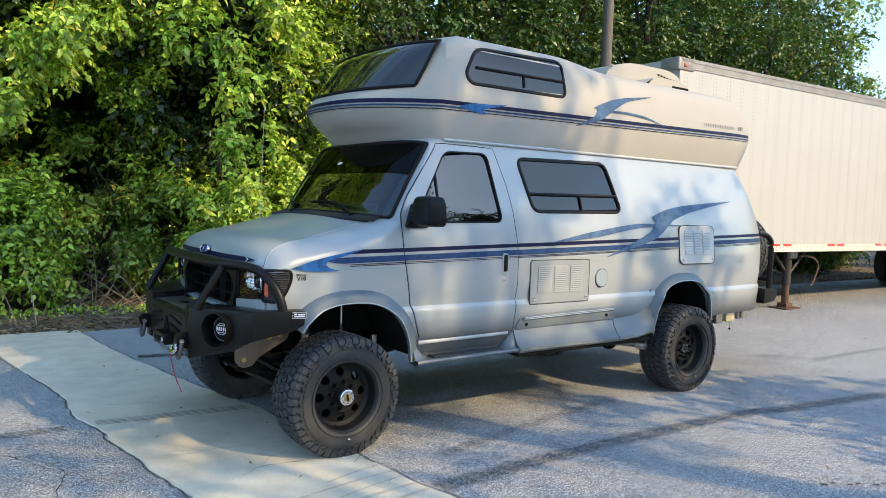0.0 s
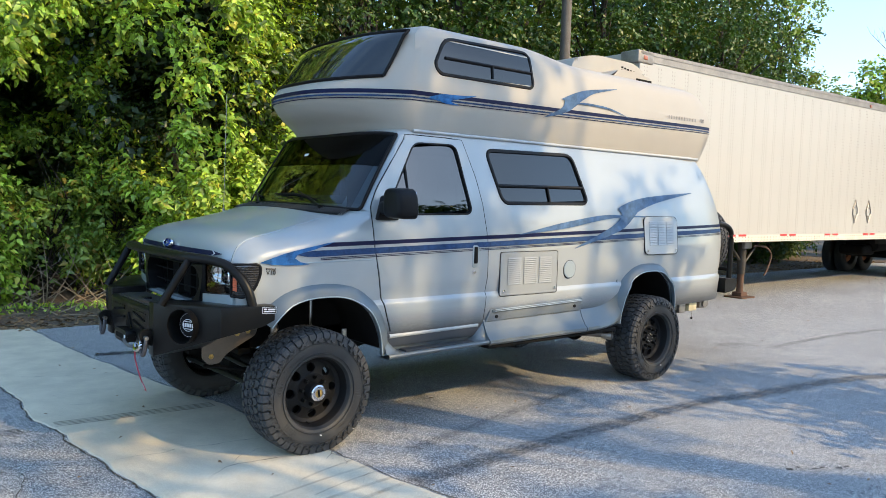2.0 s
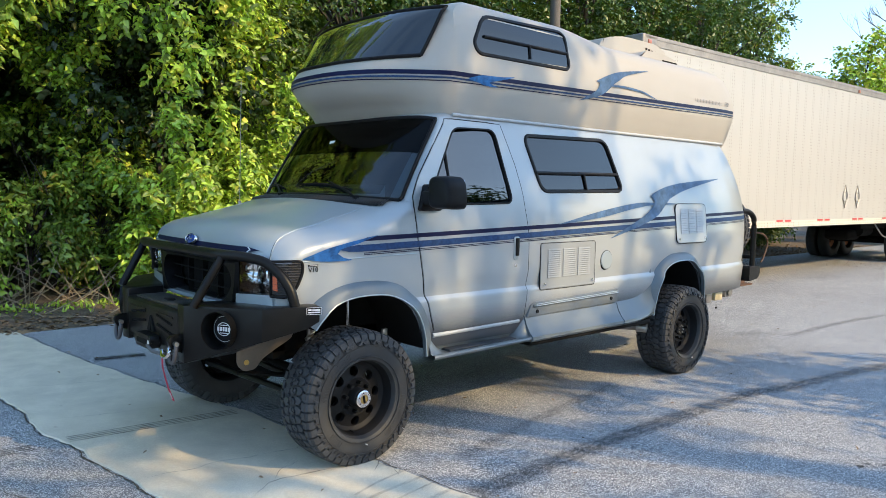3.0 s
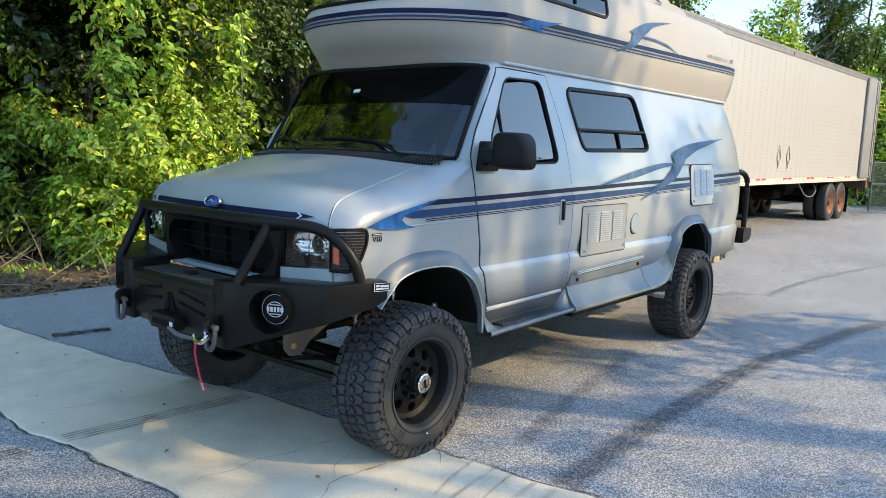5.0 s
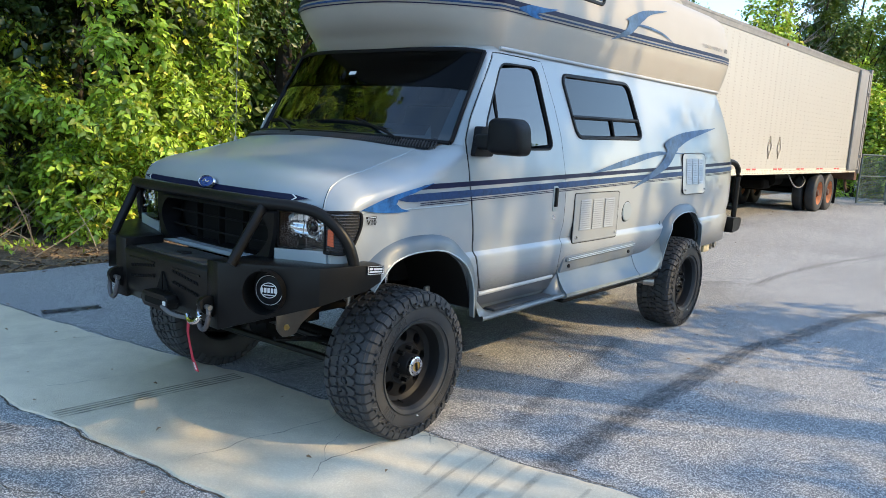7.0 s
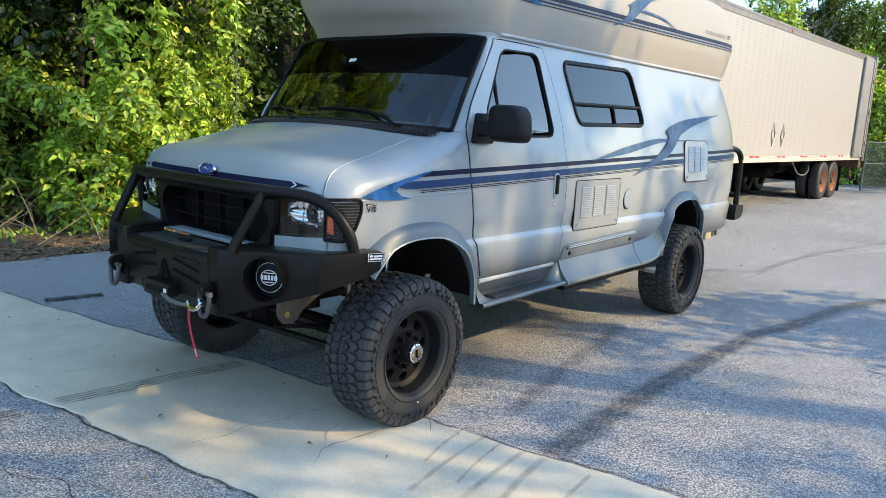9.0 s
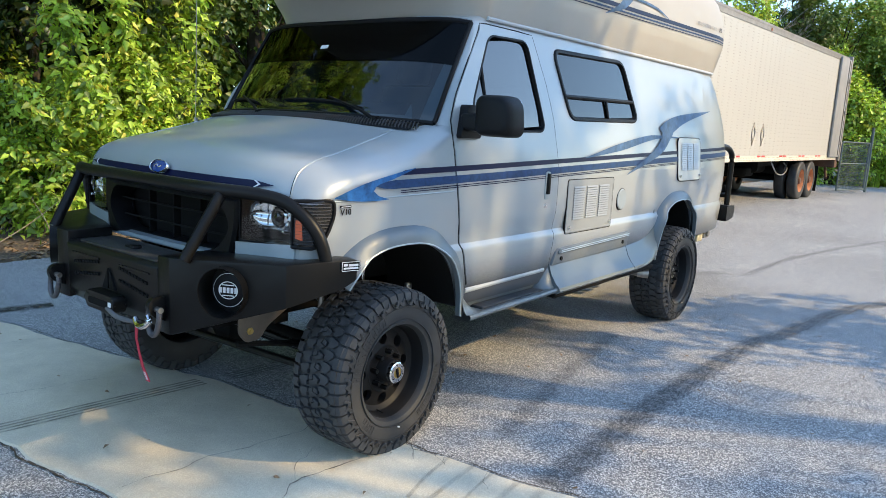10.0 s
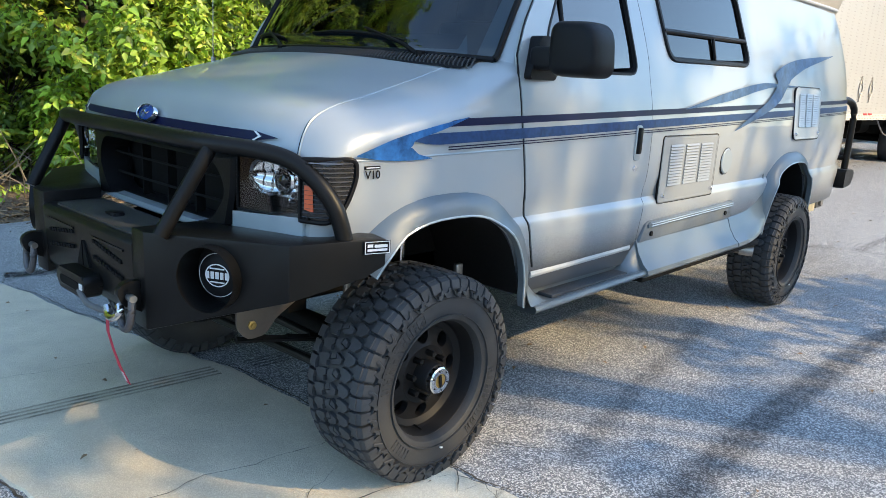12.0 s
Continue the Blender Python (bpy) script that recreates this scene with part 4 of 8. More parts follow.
def lamp_tray(fx, s, y0, y1, z0, z1, n=10):
    """An open housing: a back plate with four walls."""
    v = []
    for i in range(n + 1):
        y = y0 + (y1 - y0) * i / n
        v += [(fx(y), -s * y, z0), (fx(y) + 0.062, -s * y, z0), (fx(y) + 0.062, -s * y, z1 + 0.005 * i / n), (fx(y), -s * y, z1 + 0.005 * i / n)]
    f = [(4 * i + k, 4 * i + k + 1, 4 * i + k + 5, 4 * i + k + 4) for i in range(n) for k in range(3)]
    return v, f + [(0, 1, 2, 3), (4 * n, 4 * n + 3, 4 * n + 2, 4 * n + 1)]


# a corner lamp's way round from nose to flank, by length along it, and its outline there
WRAP_X, WRAP_Y = [-0.503, -0.487, -0.455, -0.41, -0.355], [0.868, 0.907, 0.943, 0.960, 0.968]
WRAP_S = [0.0]
for i in range(4):
    WRAP_S.append(WRAP_S[-1] + math.hypot(WRAP_X[i + 1] - WRAP_X[i], WRAP_Y[i + 1] - WRAP_Y[i]))
WRAP_OUTLINE = rounded([(0.0, 0.988), (0.105, 0.984), (0.150, 1.035), (0.186, 1.12), (0.182, 1.182), (0.0, 1.176)], [0.012, 0.03, 0.04, 0.05, 0.035, 0.012], 5)


def wrap_at(s, q, off):
    x, y = flow(q, WRAP_S, WRAP_X), flow(q, WRAP_S, WRAP_Y)
    dx, dy = flow(q + 0.004, WRAP_S, WRAP_X) - flow(q - 0.004, WRAP_S, WRAP_X), flow(q + 0.004, WRAP_S, WRAP_Y) - flow(q - 0.004, WRAP_S, WRAP_Y)
    k = max(1e-6, math.hypot(dx, dy))
    return x - off * dy / k, -s * (y + off * dx / k)


def wrap_span(poly, z):
    hits = []
    for i in range(len(poly)):
        (x0, z0), (x1, z1) = poly[i - 1], poly[i]
        if (z0 - z) * (z1 - z) <= 0 and abs(z1 - z0) > 1e-6:
            hits.append(x0 + (x1 - x0) * (z - z0) / (z1 - z0))
    return min(hits), max(hits)


def wrapped_patch(s, poly, off, n=14, m=10):
    zs = [p[1] for p in poly]
    v = []
    for i in range(n + 1):
        z = min(zs) + 0.0005 + (max(zs) - min(zs) - 0.001) * i / n
        a, b = wrap_span(poly, z)
        v += [(*wrap_at(s, a + (b - a) * k / m, off), z) for k in range(m + 1)]
    return v, [(i * (m + 1) + k, i * (m + 1) + k + 1, (i + 1) * (m + 1) + k + 1, (i + 1) * (m + 1) + k) for i in range(n) for k in range(m)]


def wrapped_ring(s, poly, off):
    n, v = len(poly), []
    for d, o in ((-0.005, 0.0), (-0.004, off * 0.8), (0.002, off), (0.008, off * 0.9), (0.010, 0.004)):
        v += [(*wrap_at(s, q, o), z) for q, z in inset(poly, d)]
    return v, [(r * n + i, r * n + (i + 1) % n, (r + 1) * n + (i + 1) % n, (r + 1) * n + i) for r in range(4) for i in range(n)]


def corner_strip(s, z, a, b, n=10):
    v = []
    for i in range(n + 1):
        q = a + (b - a) * i / n
        for o, d in ((0.006, 0.0), (0.012, 0.003), (0.006, 0.006)):
            v.append((*wrap_at(s, q, o), z + d))
    return v, [(3 * i + k, 3 * i + k + 1, 3 * i + k + 4, 3 * i + k + 3) for i in range(n) for k in range(2)]


def grille_ring(fx):
    outer = rounded([(-0.52, 0.885), (0.52, 0.885), (0.56, 1.03), (0.57, 1.155), (-0.57, 1.155), (-0.56, 1.03)], 0.02, 5)
    inner = rounded([(-0.42, 0.91), (0.42, 0.91), (0.53, 1.03), (0.46, 1.13), (-0.46, 1.13), (-0.53, 1.03)], 0.07, 5)
    n = len(outer)
    v = [(fx(y) + 0.004, y, z) for y, z in outer] + [(fx(y) - 0.012, y, z) for y, z in inset(outer, 0.012)] + [(fx(y) - 0.008, y, z) for y, z in inner] + [(fx(y) + 0.10, y, z) for y, z in inset(inner, 0.01)]
    return v, [(r * n + i, r * n + (i + 1) % n, (r + 1) * n + (i + 1) % n, (r + 1) * n + i) for r in range(3) for i in range(n)]


def hood_point(x, y, off=0.0):
    """A place on the hood; x before the nose is bowed."""
    return (x + bow(x, y), y, surface_top(x, y) + off)


def van_hood():
    """The hood's seam, the cowl grille, the wipers and the aerial."""
    edge = [(x, ip(x, [-0.468, -0.40, 0.30], [0.845, 0.834, 0.762]), None) for x in (-0.468, -0.46, -0.44, -0.40, -0.30, -0.18, -0.05, 0.1, 0.22, 0.30)]
    for s in (1, -1):
        pts = [(NOSE - 0.004 + bow(NOSE, 0.845), -s * 0.845, 1.168)] + [(lambda p: (p[0], -s * y, p[2]))(hood_point(x, y, 0.0005)) for x, y, _ in edge]
        part("hood_seam", tube(pts, 0.0028, 6, steps=4), PAINT_PLAIN, van)
        part("hood_gap", tube([(a - 0.001, b + s * 0.004, c - 0.003) for a, b, c in pts], 0.0032, 6, steps=4), BLACK, van)
    lip = [(NOSE - 0.004 + bow(NOSE, y), y, 1.165) for y in [-0.84 + 1.68 * i / 20 for i in range(21)]]
    part("hood_gap", tube(lip, 0.006, 6), BLACK, van)
    side = [(NOSE - 0.002 + bow(NOSE, y), -y, 1.172) for y in (0.845, 0.86, 0.875)] + [(x, -side_y(x, 1.18) - 0.0, 1.172 + 0.02 * (x + 0.36)) for x in (-0.43, -0.40, -0.34, -0.25, -0.1, 0.1, 0.3, 0.4)]
    part("wing_crease", tube(side, 0.004, 6), PAINT_PLAIN, van)
    stripe_v = []
    ys = [-0.77 + 1.54 * i / 30 for i in range(31)]
    for y in ys:
        k = max(0.04, min(1, (0.77 - abs(y)) / 0.1))
        for z in (1.226 - 0.014 * k, 1.226 + 0.014 * k):
            stripe_v.append((NOSE + bow(NOSE, y) - 0.013 + ip(z, [1.15, 1.19, 1.245], [0, 0, 0.014]), y, z))
    part("hood_stripe", (stripe_v, [(2 * i, 2 * i + 2, 2 * i + 3, 2 * i + 1) for i in range(30)]), NAVY, van)
    for s in (-1, 1):
        tip = []
        for y, z in ((0.66, 1.240), (0.672, 1.240), (0.70, 1.226), (0.685, 1.226), (0.66, 1.212), (0.672, 1.212)):
            tip.append((NOSE + bow(NOSE, y) - 0.015 + ip(z, [1.15, 1.19, 1.245], [0, 0, 0.014]), s * y, z))
        part("stripe_chevron", (tip, [(0, 1, 2, 3), (3, 2, 5, 4)]), WHITE, van)
    # cowl
    cowl = []
    n, rows = 40, [(0.262, 0.004), (0.28, 0.014), (0.40, 0.016), (0.425, 0.010)]
    for i in range(n + 1):
        y = -0.84 + 1.68 * i / n
        for x, o in rows:
            cowl.append((x + bow(x, y), y, ip(x, [0.262, 0.43], [1.462, 1.492]) + 0.02 * (1 - (y / 0.84) ** 2) + o))
    c = part("cowl_grille", (cowl, [(i * 4 + k, i * 4 + k + 1, (i + 1) * 4 + k + 1, (i + 1) * 4 + k) for i in range(n) for k in range(3)]), BLACK, van, "ribbed black cowl grille under the windscreen")
    ribs = []
    def on_cowl(x, y, o):
        return (x + bow(x, y), y, ip(x, [0.262, 0.43], [1.462, 1.492]) + 0.02 * (1 - (y / 0.84) ** 2) + ip(x, [0.262, 0.28, 0.40, 0.425], [0.004, 0.014, 0.016, 0.010]) + o)
    for i in range(98):
        y = -0.83 + 1.66 * i / 97
        foot, head = [on_cowl(x, y + 0.03 * (x - 0.35) / 0.06, -0.003) for x in (0.272, 0.345, 0.415)], [on_cowl(x, y + 0.03 * (x - 0.35) / 0.06, 0.008) for x in (0.272, 0.345, 0.415)]
        v = []
        for lo, hi in zip(foot, head):
            v += [(lo[0], lo[1] - 0.0045, lo[2]), (lo[0], lo[1] + 0.0045, lo[2]), (hi[0], hi[1] + 0.003, hi[2]), (hi[0], hi[1] - 0.003, hi[2])]
        ribs.append((v, [(0, 3, 2, 1), (8, 9, 10, 11)] + [(4 * k + a, 4 * k + (a + 1) % 4, 4 * k + 4 + (a + 1) % 4, 4 * k + 4 + a) for k in (0, 1) for a in range(4)]))
    part("cowl_ribs", join(*ribs), surface("faded_cowl_plastic", (0.055, 0.056, 0.06), 0.5, spread=0.2), c, "faded grey ribs of the cowl", flat=True)
    # wipers lie along the glass
    def on_glass(y, x, off=0.014):
        return (x + bow(x, y) - off, y, ip(x, TOP_X, TOP_Z) + 0.02 * (1 - (y / 0.86) ** 2) + 0.006 + off * 0.6)
    for ya, ye, y0, y1 in ((-0.61, -0.21, 0.15, -0.47), (0.28, 0.62, 0.80, 0.38)):
        a = (0.35 + bow(0.35, ya), ya, 1.503)
        e = on_glass(ye, 0.466)
        low = tuple(a[k] + (e[k] - a[k]) * 0.3 + (0.012 if k == 2 else 0) for k in range(3))
        w = part("wiper", tube([a, low, e], [0.011, 0.008, 0.005], 8), BLACK, van)
        line = [on_glass(y0 + (y1 - y0) * i / 8, 0.453 + 0.008 * math.sin(math.pi * i / 8) - 0.012 * i / 8, 0.010) for i in range(9)]
        part("blade", tube(line, [0.004, 0.008, 0.009, 0.008, 0.004], 6), BLACK, w)
        part("pivot", moved(lathe([(0, -0.016), (0.016, -0.014), (0.02, 0.02)], 16), pose(*a, 90, 0, 0)), BLACK, w)
    part("aerial", join(tube([(0.12, 0.83, 1.43), (0.14, 0.84, 2.35)], 0.0025, 6), tube([(0.12, 0.83, 1.40), (0.121, 0.83, 1.46)], 0.012, 8)), STEEL, van)


def van_windscreen():
    n, m = 26, 12
    verts = []
    for j in range(m + 1):
        for i in range(n + 1):
            u = abs(2 * i / n - 1)
            x = 0.40 + (0.734 - 0.017 * (1 - u * u) - 0.014 * u ** 8 - 0.40) * j / m
            half = ip(x, [0.40, 0.745], [0.874, 0.832])
            y = -half + 2 * half * i / n
            verts.append((x + bow(x, y) - 0.004, y, ip(x, TOP_X, TOP_Z) + 0.02 * (1 - (y / half) ** 2) + 0.006))
    faces = [(j * (n + 1) + i, j * (n + 1) + i + 1, (j + 1) * (n + 1) + i + 1, (j + 1) * (n + 1) + i) for j in range(m) for i in range(n)]
    w = part("windscreen", (verts, faces), SHIELD, van, "curved windscreen with dark top band")
    rim = [verts[i] for i in range(n + 1)]
    for s in (0, n):
        part("seal", tube([(p[0] - 0.002, p[1], p[2] + 0.001) for p in [verts[j * (n + 1) + s] for j in range(m + 1)]], 0.013, 8), BLACK, w)
    part("seal", tube(rim, 0.012, 8), BLACK, w)
    part("seal", tube([verts[m * (n + 1) + i] for i in range(n + 1)], 0.014, 8), BLACK, w)
    # dark band along the top: glass tint and the overhang's reflection in one film
    k = 7
    top = [(p[0] - 0.002, p[1], p[2] + 0.002) for p in verts[k * (n + 1):]]
    part("dark_top_band", (top, [(j * (n + 1) + i, j * (n + 1) + i + 1, (j + 1) * (n + 1) + i + 1, (j + 1) * (n + 1) + i) for j in range(m - k) for i in range(n)]), glass("dark_top_band_film", (0.03, 0.036, 0.04), 0.4, 0.05), w)
    part("inspection_sticker", moved(box(-0.004, 0, -0.03, 0.03, -0.02, 0.022), pose(0.635 + bow(0.635, 0.055) - 0.014, 0.055, 1.872, 0, 33, 0)), WHITE, w)


def van_mirrors():
    for g in (lambda q: q,):
        face = rounded([(-1.31, 1.455), (-1.085, 1.455), (-1.085, 1.65), (-1.29, 1.645)], [0.055, 0.05, 0.05, 0.075], 8)
        k, hv = len(face), []
        for x, c in ((0.392, 0.66), (0.396, 0.80), (0.405, 0.89), (0.42, 0.95), (0.45, 0.99), (0.49, 1.0), (0.53, 0.99)):
            hv += [(x, -1.195 + (y + 1.195) * c, 1.552 + (z - 1.552) * c) for y, z in face]
        head = (hv, [tuple(reversed(range(k))), tuple(range(6 * k, 7 * k))] + [(r * k + i, r * k + (i + 1) % k, (r + 1) * k + (i + 1) % k, (r + 1) * k + i) for r in range(6) for i in range(k)])
        mi = part("door_mirror", g(head), BLACK, van, "black door mirror")
        part("arm", g(join(box(0.44, 0.54, -1.11, -0.97, 1.475, 1.56, 0.02), prism(rounded([(0.42, 1.44), (0.60, 1.44), (0.60, 1.52), (0.56, 1.60), (0.48, 1.60)], 0.02), "y", -1.0, -0.93, 0.008))), BLACK, mi)
        part("glass", g(prism(rounded([(-1.295, 1.47), (-1.10, 1.47), (-1.10, 1.635), (-1.28, 1.632)], 0.03), "x", 0.529, 0.533)), CHROME, mi)


def van_cabin():
    cab = van
    part("dashboard", prism([(0.36, 1.10), (0.34, 1.44), (0.46, 1.465), (0.72, 1.42), (0.78, 1.30), (0.74, 1.05)], "y", -0.78, 0.78, 0.015), DASH, cab)
    for y in (-0.42, 0.42):
        s = part("seat", join(box(1.02, 1.52, y - 0.25, y + 0.25, 1.0, 1.20, 0.05), moved(box(-0.07, 0.07, -0.25, 0.25, 0, 0.58, 0.05), pose(1.48, y, 1.17, 0, 12, 0))), SEAT, cab, "grey cloth captain's seat")
        part("headrest", moved(box(-0.05, 0.05, -0.14, 0.14, 0.6, 0.78, 0.04), pose(1.48, y, 1.17, 0, 12, 0)), SEAT, s)
    st = moved(lathe([(0.185 + 0.016 * math.cos(a), 0.016 * math.sin(a)) for a in [2 * math.pi * i / 10 for i in range(10)]], 40, True), pose(0.86, -0.42, 1.42, -62, 0, 90))
    part("steering_wheel", join(st, moved(box(-0.18, 0.18, -0.015, 0.015, -0.03, 0.03, 0.008), pose(0.86, -0.42, 1.42, -62, 0, 90)), tube([(0.68, -0.42, 1.33), (0.86, -0.42, 1.42)], 0.03, 10)), BLACK, cab)
    part("mirror", box(0.60, 0.63, -0.16, 0.1, 1.86, 1.92, 0.012), BLACK, cab)
    for y in (-0.4, 0.4):
        part("sun_visor", box(0.66, 0.86, y - 0.22, y + 0.22, 1.955, 1.975, 0.008), DASH, cab)


# ---- camper van: high roof ----
CAP_Z = [2.03, 2.055, 2.12, 2.22, 2.30, 2.36, 2.5, 2.62, 2.70, 2.755, 2.79, 2.81]
CAP_Y = [0.825, 0.835, 0.852, 0.872, 0.882, 0.88, 0.868, 0.850, 0.83, 0.80, 0.75, 0.66]


def cap_y(x, z):
    rear = smooth(4.1, 4.6, x)
    return ip(2.30 + (z - 2.30) / cap_rise(x) if z > 2.30 else z, CAP_Z, CAP_Y) * (1 - 0.05 * rear * rear)


def cap_rise(x):
    return 1.0 - 0.135 * smooth(1.85, 2.6, x)


def cap_front(z):
    return ip(z, [2.03, 2.1, 2.22, 2.28, 2.34, 2.70, 2.76, 2.81], [0.80, 0.785, 0.755, 0.745, 0.75, 0.80, 0.86, 1.0])


def cap_rear(z):
    return ip(z, [2.03, 2.38, 2.44, 2.6, 2.72, 2.81], [4.39, 4.56, 4.555, 4.46, 4.32, 4.10])


def cap_bow(y, z):
    k = ip(z, [2.03, 2.10, 2.16, 2.26, 2.32, 2.81], [0.60, 0.72, 0.9, 1.0, 0.97, 0.30])
    return -0.49 * (1 - min(1, abs(y) / 0.88) ** 2.6) * k


def cap_loft():
    prof = list(zip(CAP_Y, CAP_Z))
    zs = []
    for (ya, za), (yb, zb) in zip(prof, prof[1:]):
        zs += [za + (zb - za) * k / 3 for k in range(3)]
    zs.append(CAP_Z[-1])
    nz, nt, ny = len(zs), 60, 28
    verts, faces, ids = [], [], {}
    def vid(p):
        key = tuple(round(c, 5) for c in p)
        if key not in ids:
            ids[key] = len(verts)
            verts.append(p)
        return ids[key]
    def flank(z0, t, s):
        xf, xr = cap_front(z0), cap_rear(z0)
        x = xf + (xr - xf) * t
        z = 2.30 + (z0 - 2.30) * cap_rise(x) if z0 > 2.30 else z0
        y = ip(z0, CAP_Z, CAP_Y) * (1 - 0.05 * smooth(4.1, 4.6, x) ** 2)
        return (x, s * y, z)
    ts = [i / nt for i in range(nt + 1)]
    for s in (-1, 1):
        grid = [[vid(flank(z, t, s)) for t in ts] for z in zs]
        faces += [(grid[i][k], grid[i][k + 1], grid[i + 1][k + 1], grid[i + 1][k]) for i in range(nz - 1) for k in range(nt)]
    def end(front):
        grid = []
        for z0 in zs:
            a = flank(z0, 0 if front else 1, -1)
            row = []
            for i in range(ny + 1):
                f = i / ny
                y = -abs(a[1]) + 2 * abs(a[1]) * f
                x = a[0] + (cap_bow(y, z0) - cap_bow(abs(a[1]), z0) if front else 0.05 * (1 - (y / abs(a[1])) ** 2))
                row.append(vid((x, y, a[2])))
            grid.append(row)
        return [(grid[i][k], grid[i][k + 1], grid[i + 1][k + 1], grid[i + 1][k]) for i in range(nz - 1) for k in range(ny)]
    faces += end(True) + end(False)
    # the top, crowned between the two shoulders
    grid = []
    for t in ts:
        a = flank(CAP_Z[-1], t, -1)
        row = []
        for i in range(ny + 1):
            y = -abs(a[1]) + 2 * abs(a[1]) * i / ny
            c = 1 - (y / abs(a[1])) ** 2
            edge = min(1, t / 0.1, (1 - t) / 0.05)
            x = a[0]
            if t < 0.1:
                x += (cap_bow(y, CAP_Z[-1]) - cap_bow(abs(a[1]), CAP_Z[-1])) * (1 - t / 0.1)
            row.append(vid((x, y, a[2] + 0.05 * c * edge)))
        grid.append(row)
    faces += [(grid[i][k], grid[i][k + 1], grid[i + 1][k + 1], grid[i + 1][k]) for i in range(nt) for k in range(ny)]
    # the floor of the overhang
    grid = []
    for i in range(ny + 1):
        a = flank(2.03, 0, -1)
        y = -abs(a[1]) + 2 * abs(a[1]) * i / ny
        x0 = a[0] + cap_bow(y, 2.03) - cap_bow(abs(a[1]), 2.03)
        grid.append([vid((x0, y, 2.03)), vid((4.3, y, 2.031))])
    faces += [(grid[i][0], grid[i + 1][0], grid[i + 1][1], grid[i][1]) for i in range(ny)]
    return verts, faces


def van_cap():
    cap = part("high_roof", cap_loft(), CAP_PAINT, van, "pale grey moulded high roof with sleeping overhang", angle=50)
    lay = lambda off: (lambda x, z: -(cap_y(x, z) + off))
    # drip rail between the body and the roof
    rail = [(0.80 + (4.36 - 0.80) * i / 30) for i in range(31)]
    both("drip_rail", tube([(x, -(cap_y(x, 2.055) + 0.004), 2.047 + 0.012 * x / 4.4) for x in rail], 0.011, 8), LOUVRE)
    # stripes along the flank and round the nose
    def zl(x):
        return 2.297 + 0.0185 * (x - 0.715)
    def ribbon(lo, hi, mat, off):
        pts = []
        for y in [0.80 - 1.64 * i / 24 for i in range(25)] + [-0.85, -0.858, -0.866, -0.874, -0.880]:
            z0 = zl(0.74)
            pts.append((cap_front(z0) + cap_bow(y, z0) - cap_bow(0.882, z0) - off, y, z0))
        v = []
        for x, y, z in pts:
            for d in (lo, hi):
                v.append((cap_front(z + d) + cap_bow(y, z + d) - cap_bow(0.882, z + d) - off, y, z + d))
        xs = [0.752, 0.765] + [0.78 + (4.52 - 0.78) * i / 38 for i in range(39)]
        n = len(v) // 2
        for x in xs:
            for d in (lo, hi):
                v.append((x, -(cap_y(x, zl(x) + d) + off), zl(x) + d))
        part("stripe", (v, [(2 * i, 2 * i + 2, 2 * i + 3, 2 * i + 1) for i in range(len(v) // 2 - 1)]), mat, cap)
        part("stripe", mirrored((v[2 * n:], [(2 * i, 2 * i + 2, 2 * i + 3, 2 * i + 1) for i in range(40)])), mat, cap)
    ribbon(-0.012, 0.016, NAVY, 0.005)
    ribbon(-0.034, -0.022, MIDBLUE, 0.005)
    ribbon(-0.050, -0.044, NAVY, 0.005)
    # swooshes on the flank
    for g in (lambda q: q, mirrored):
        up = curve_pts([(0.90, 2.285), (1.02, 2.315), (1.20, 2.325), (1.33, 2.338)])
        dn = curve_pts([(0.90, 2.280), (1.00, 2.265), (1.12, 2.285), (1.33, 2.335)])
        part("swoosh", g(band(up, dn, 30, 0, 3, lay(0.008))), SKYBLUE, cap)
        up = curve_pts([(0.98, 2.285), (1.06, 2.295), (1.10, 2.27), (1.17, 2.255)])
        dn = curve_pts([(0.98, 2.27), (1.03, 2.256), (1.10, 2.251), (1.17, 2.253)])
        part("swoosh", g(band(up, dn, 20, 0, 2, lay(0.009))), SKYBLUE, cap)
        up = curve_pts([(2.05, 2.255), (2.25, 2.345), (2.30, 2.41), (2.27, 2.425), (2.55, 2.52), (2.99, 2.585)])
        dn = curve_pts([(2.05, 2.252), (2.32, 2.32), (2.50, 2.425), (2.55, 2.45), (2.68, 2.51), (2.99, 2.582)])
        part("swoosh", g(band(up, dn, 50, 0, 3, lay(0.008))), PALEBLUE, cap)
        up = curve_pts([(2.35, 2.40), (2.6, 2.42), (2.9, 2.405), (3.15, 2.345)])
        dn = curve_pts([(2.35, 2.395), (2.6, 2.402), (2.9, 2.39), (3.15, 2.343)])
        part("swoosh", g(band(up, dn, 24, 0, 1, lay(0.009))), PALEBLUE, cap)
        # the maker's lettering is drawn as thin plain bars, two to a letter; the model number is lettered
        for i in range(9):
            for d in (0.0, 0.026):
                x = 3.745 + 0.055 * i + d
                z = 2.420 + 0.012 * (x - 3.745)
                part("name_bar", g(band([(x, z + 0.016), (x + 0.007, z + 0.016)], [(x, z - 0.016), (x + 0.007, z - 0.016)], 2, 0, 1, lay(0.006))), RIB_GREY, cap)
    num = bpy.data.curves.new("model_number", "FONT")
    num.body, num.size, num.extrude, num.align_y = "190", 0.056, 0.001, "CENTER"
    num.materials.append(RIB_GREY)
    ob = new("model_number", num)
    ob.parent = cap
    ob.matrix_local = pose(4.285, -cap_y(4.32, 2.43) - 0.012, 2.428, 90, -0.7, 2)
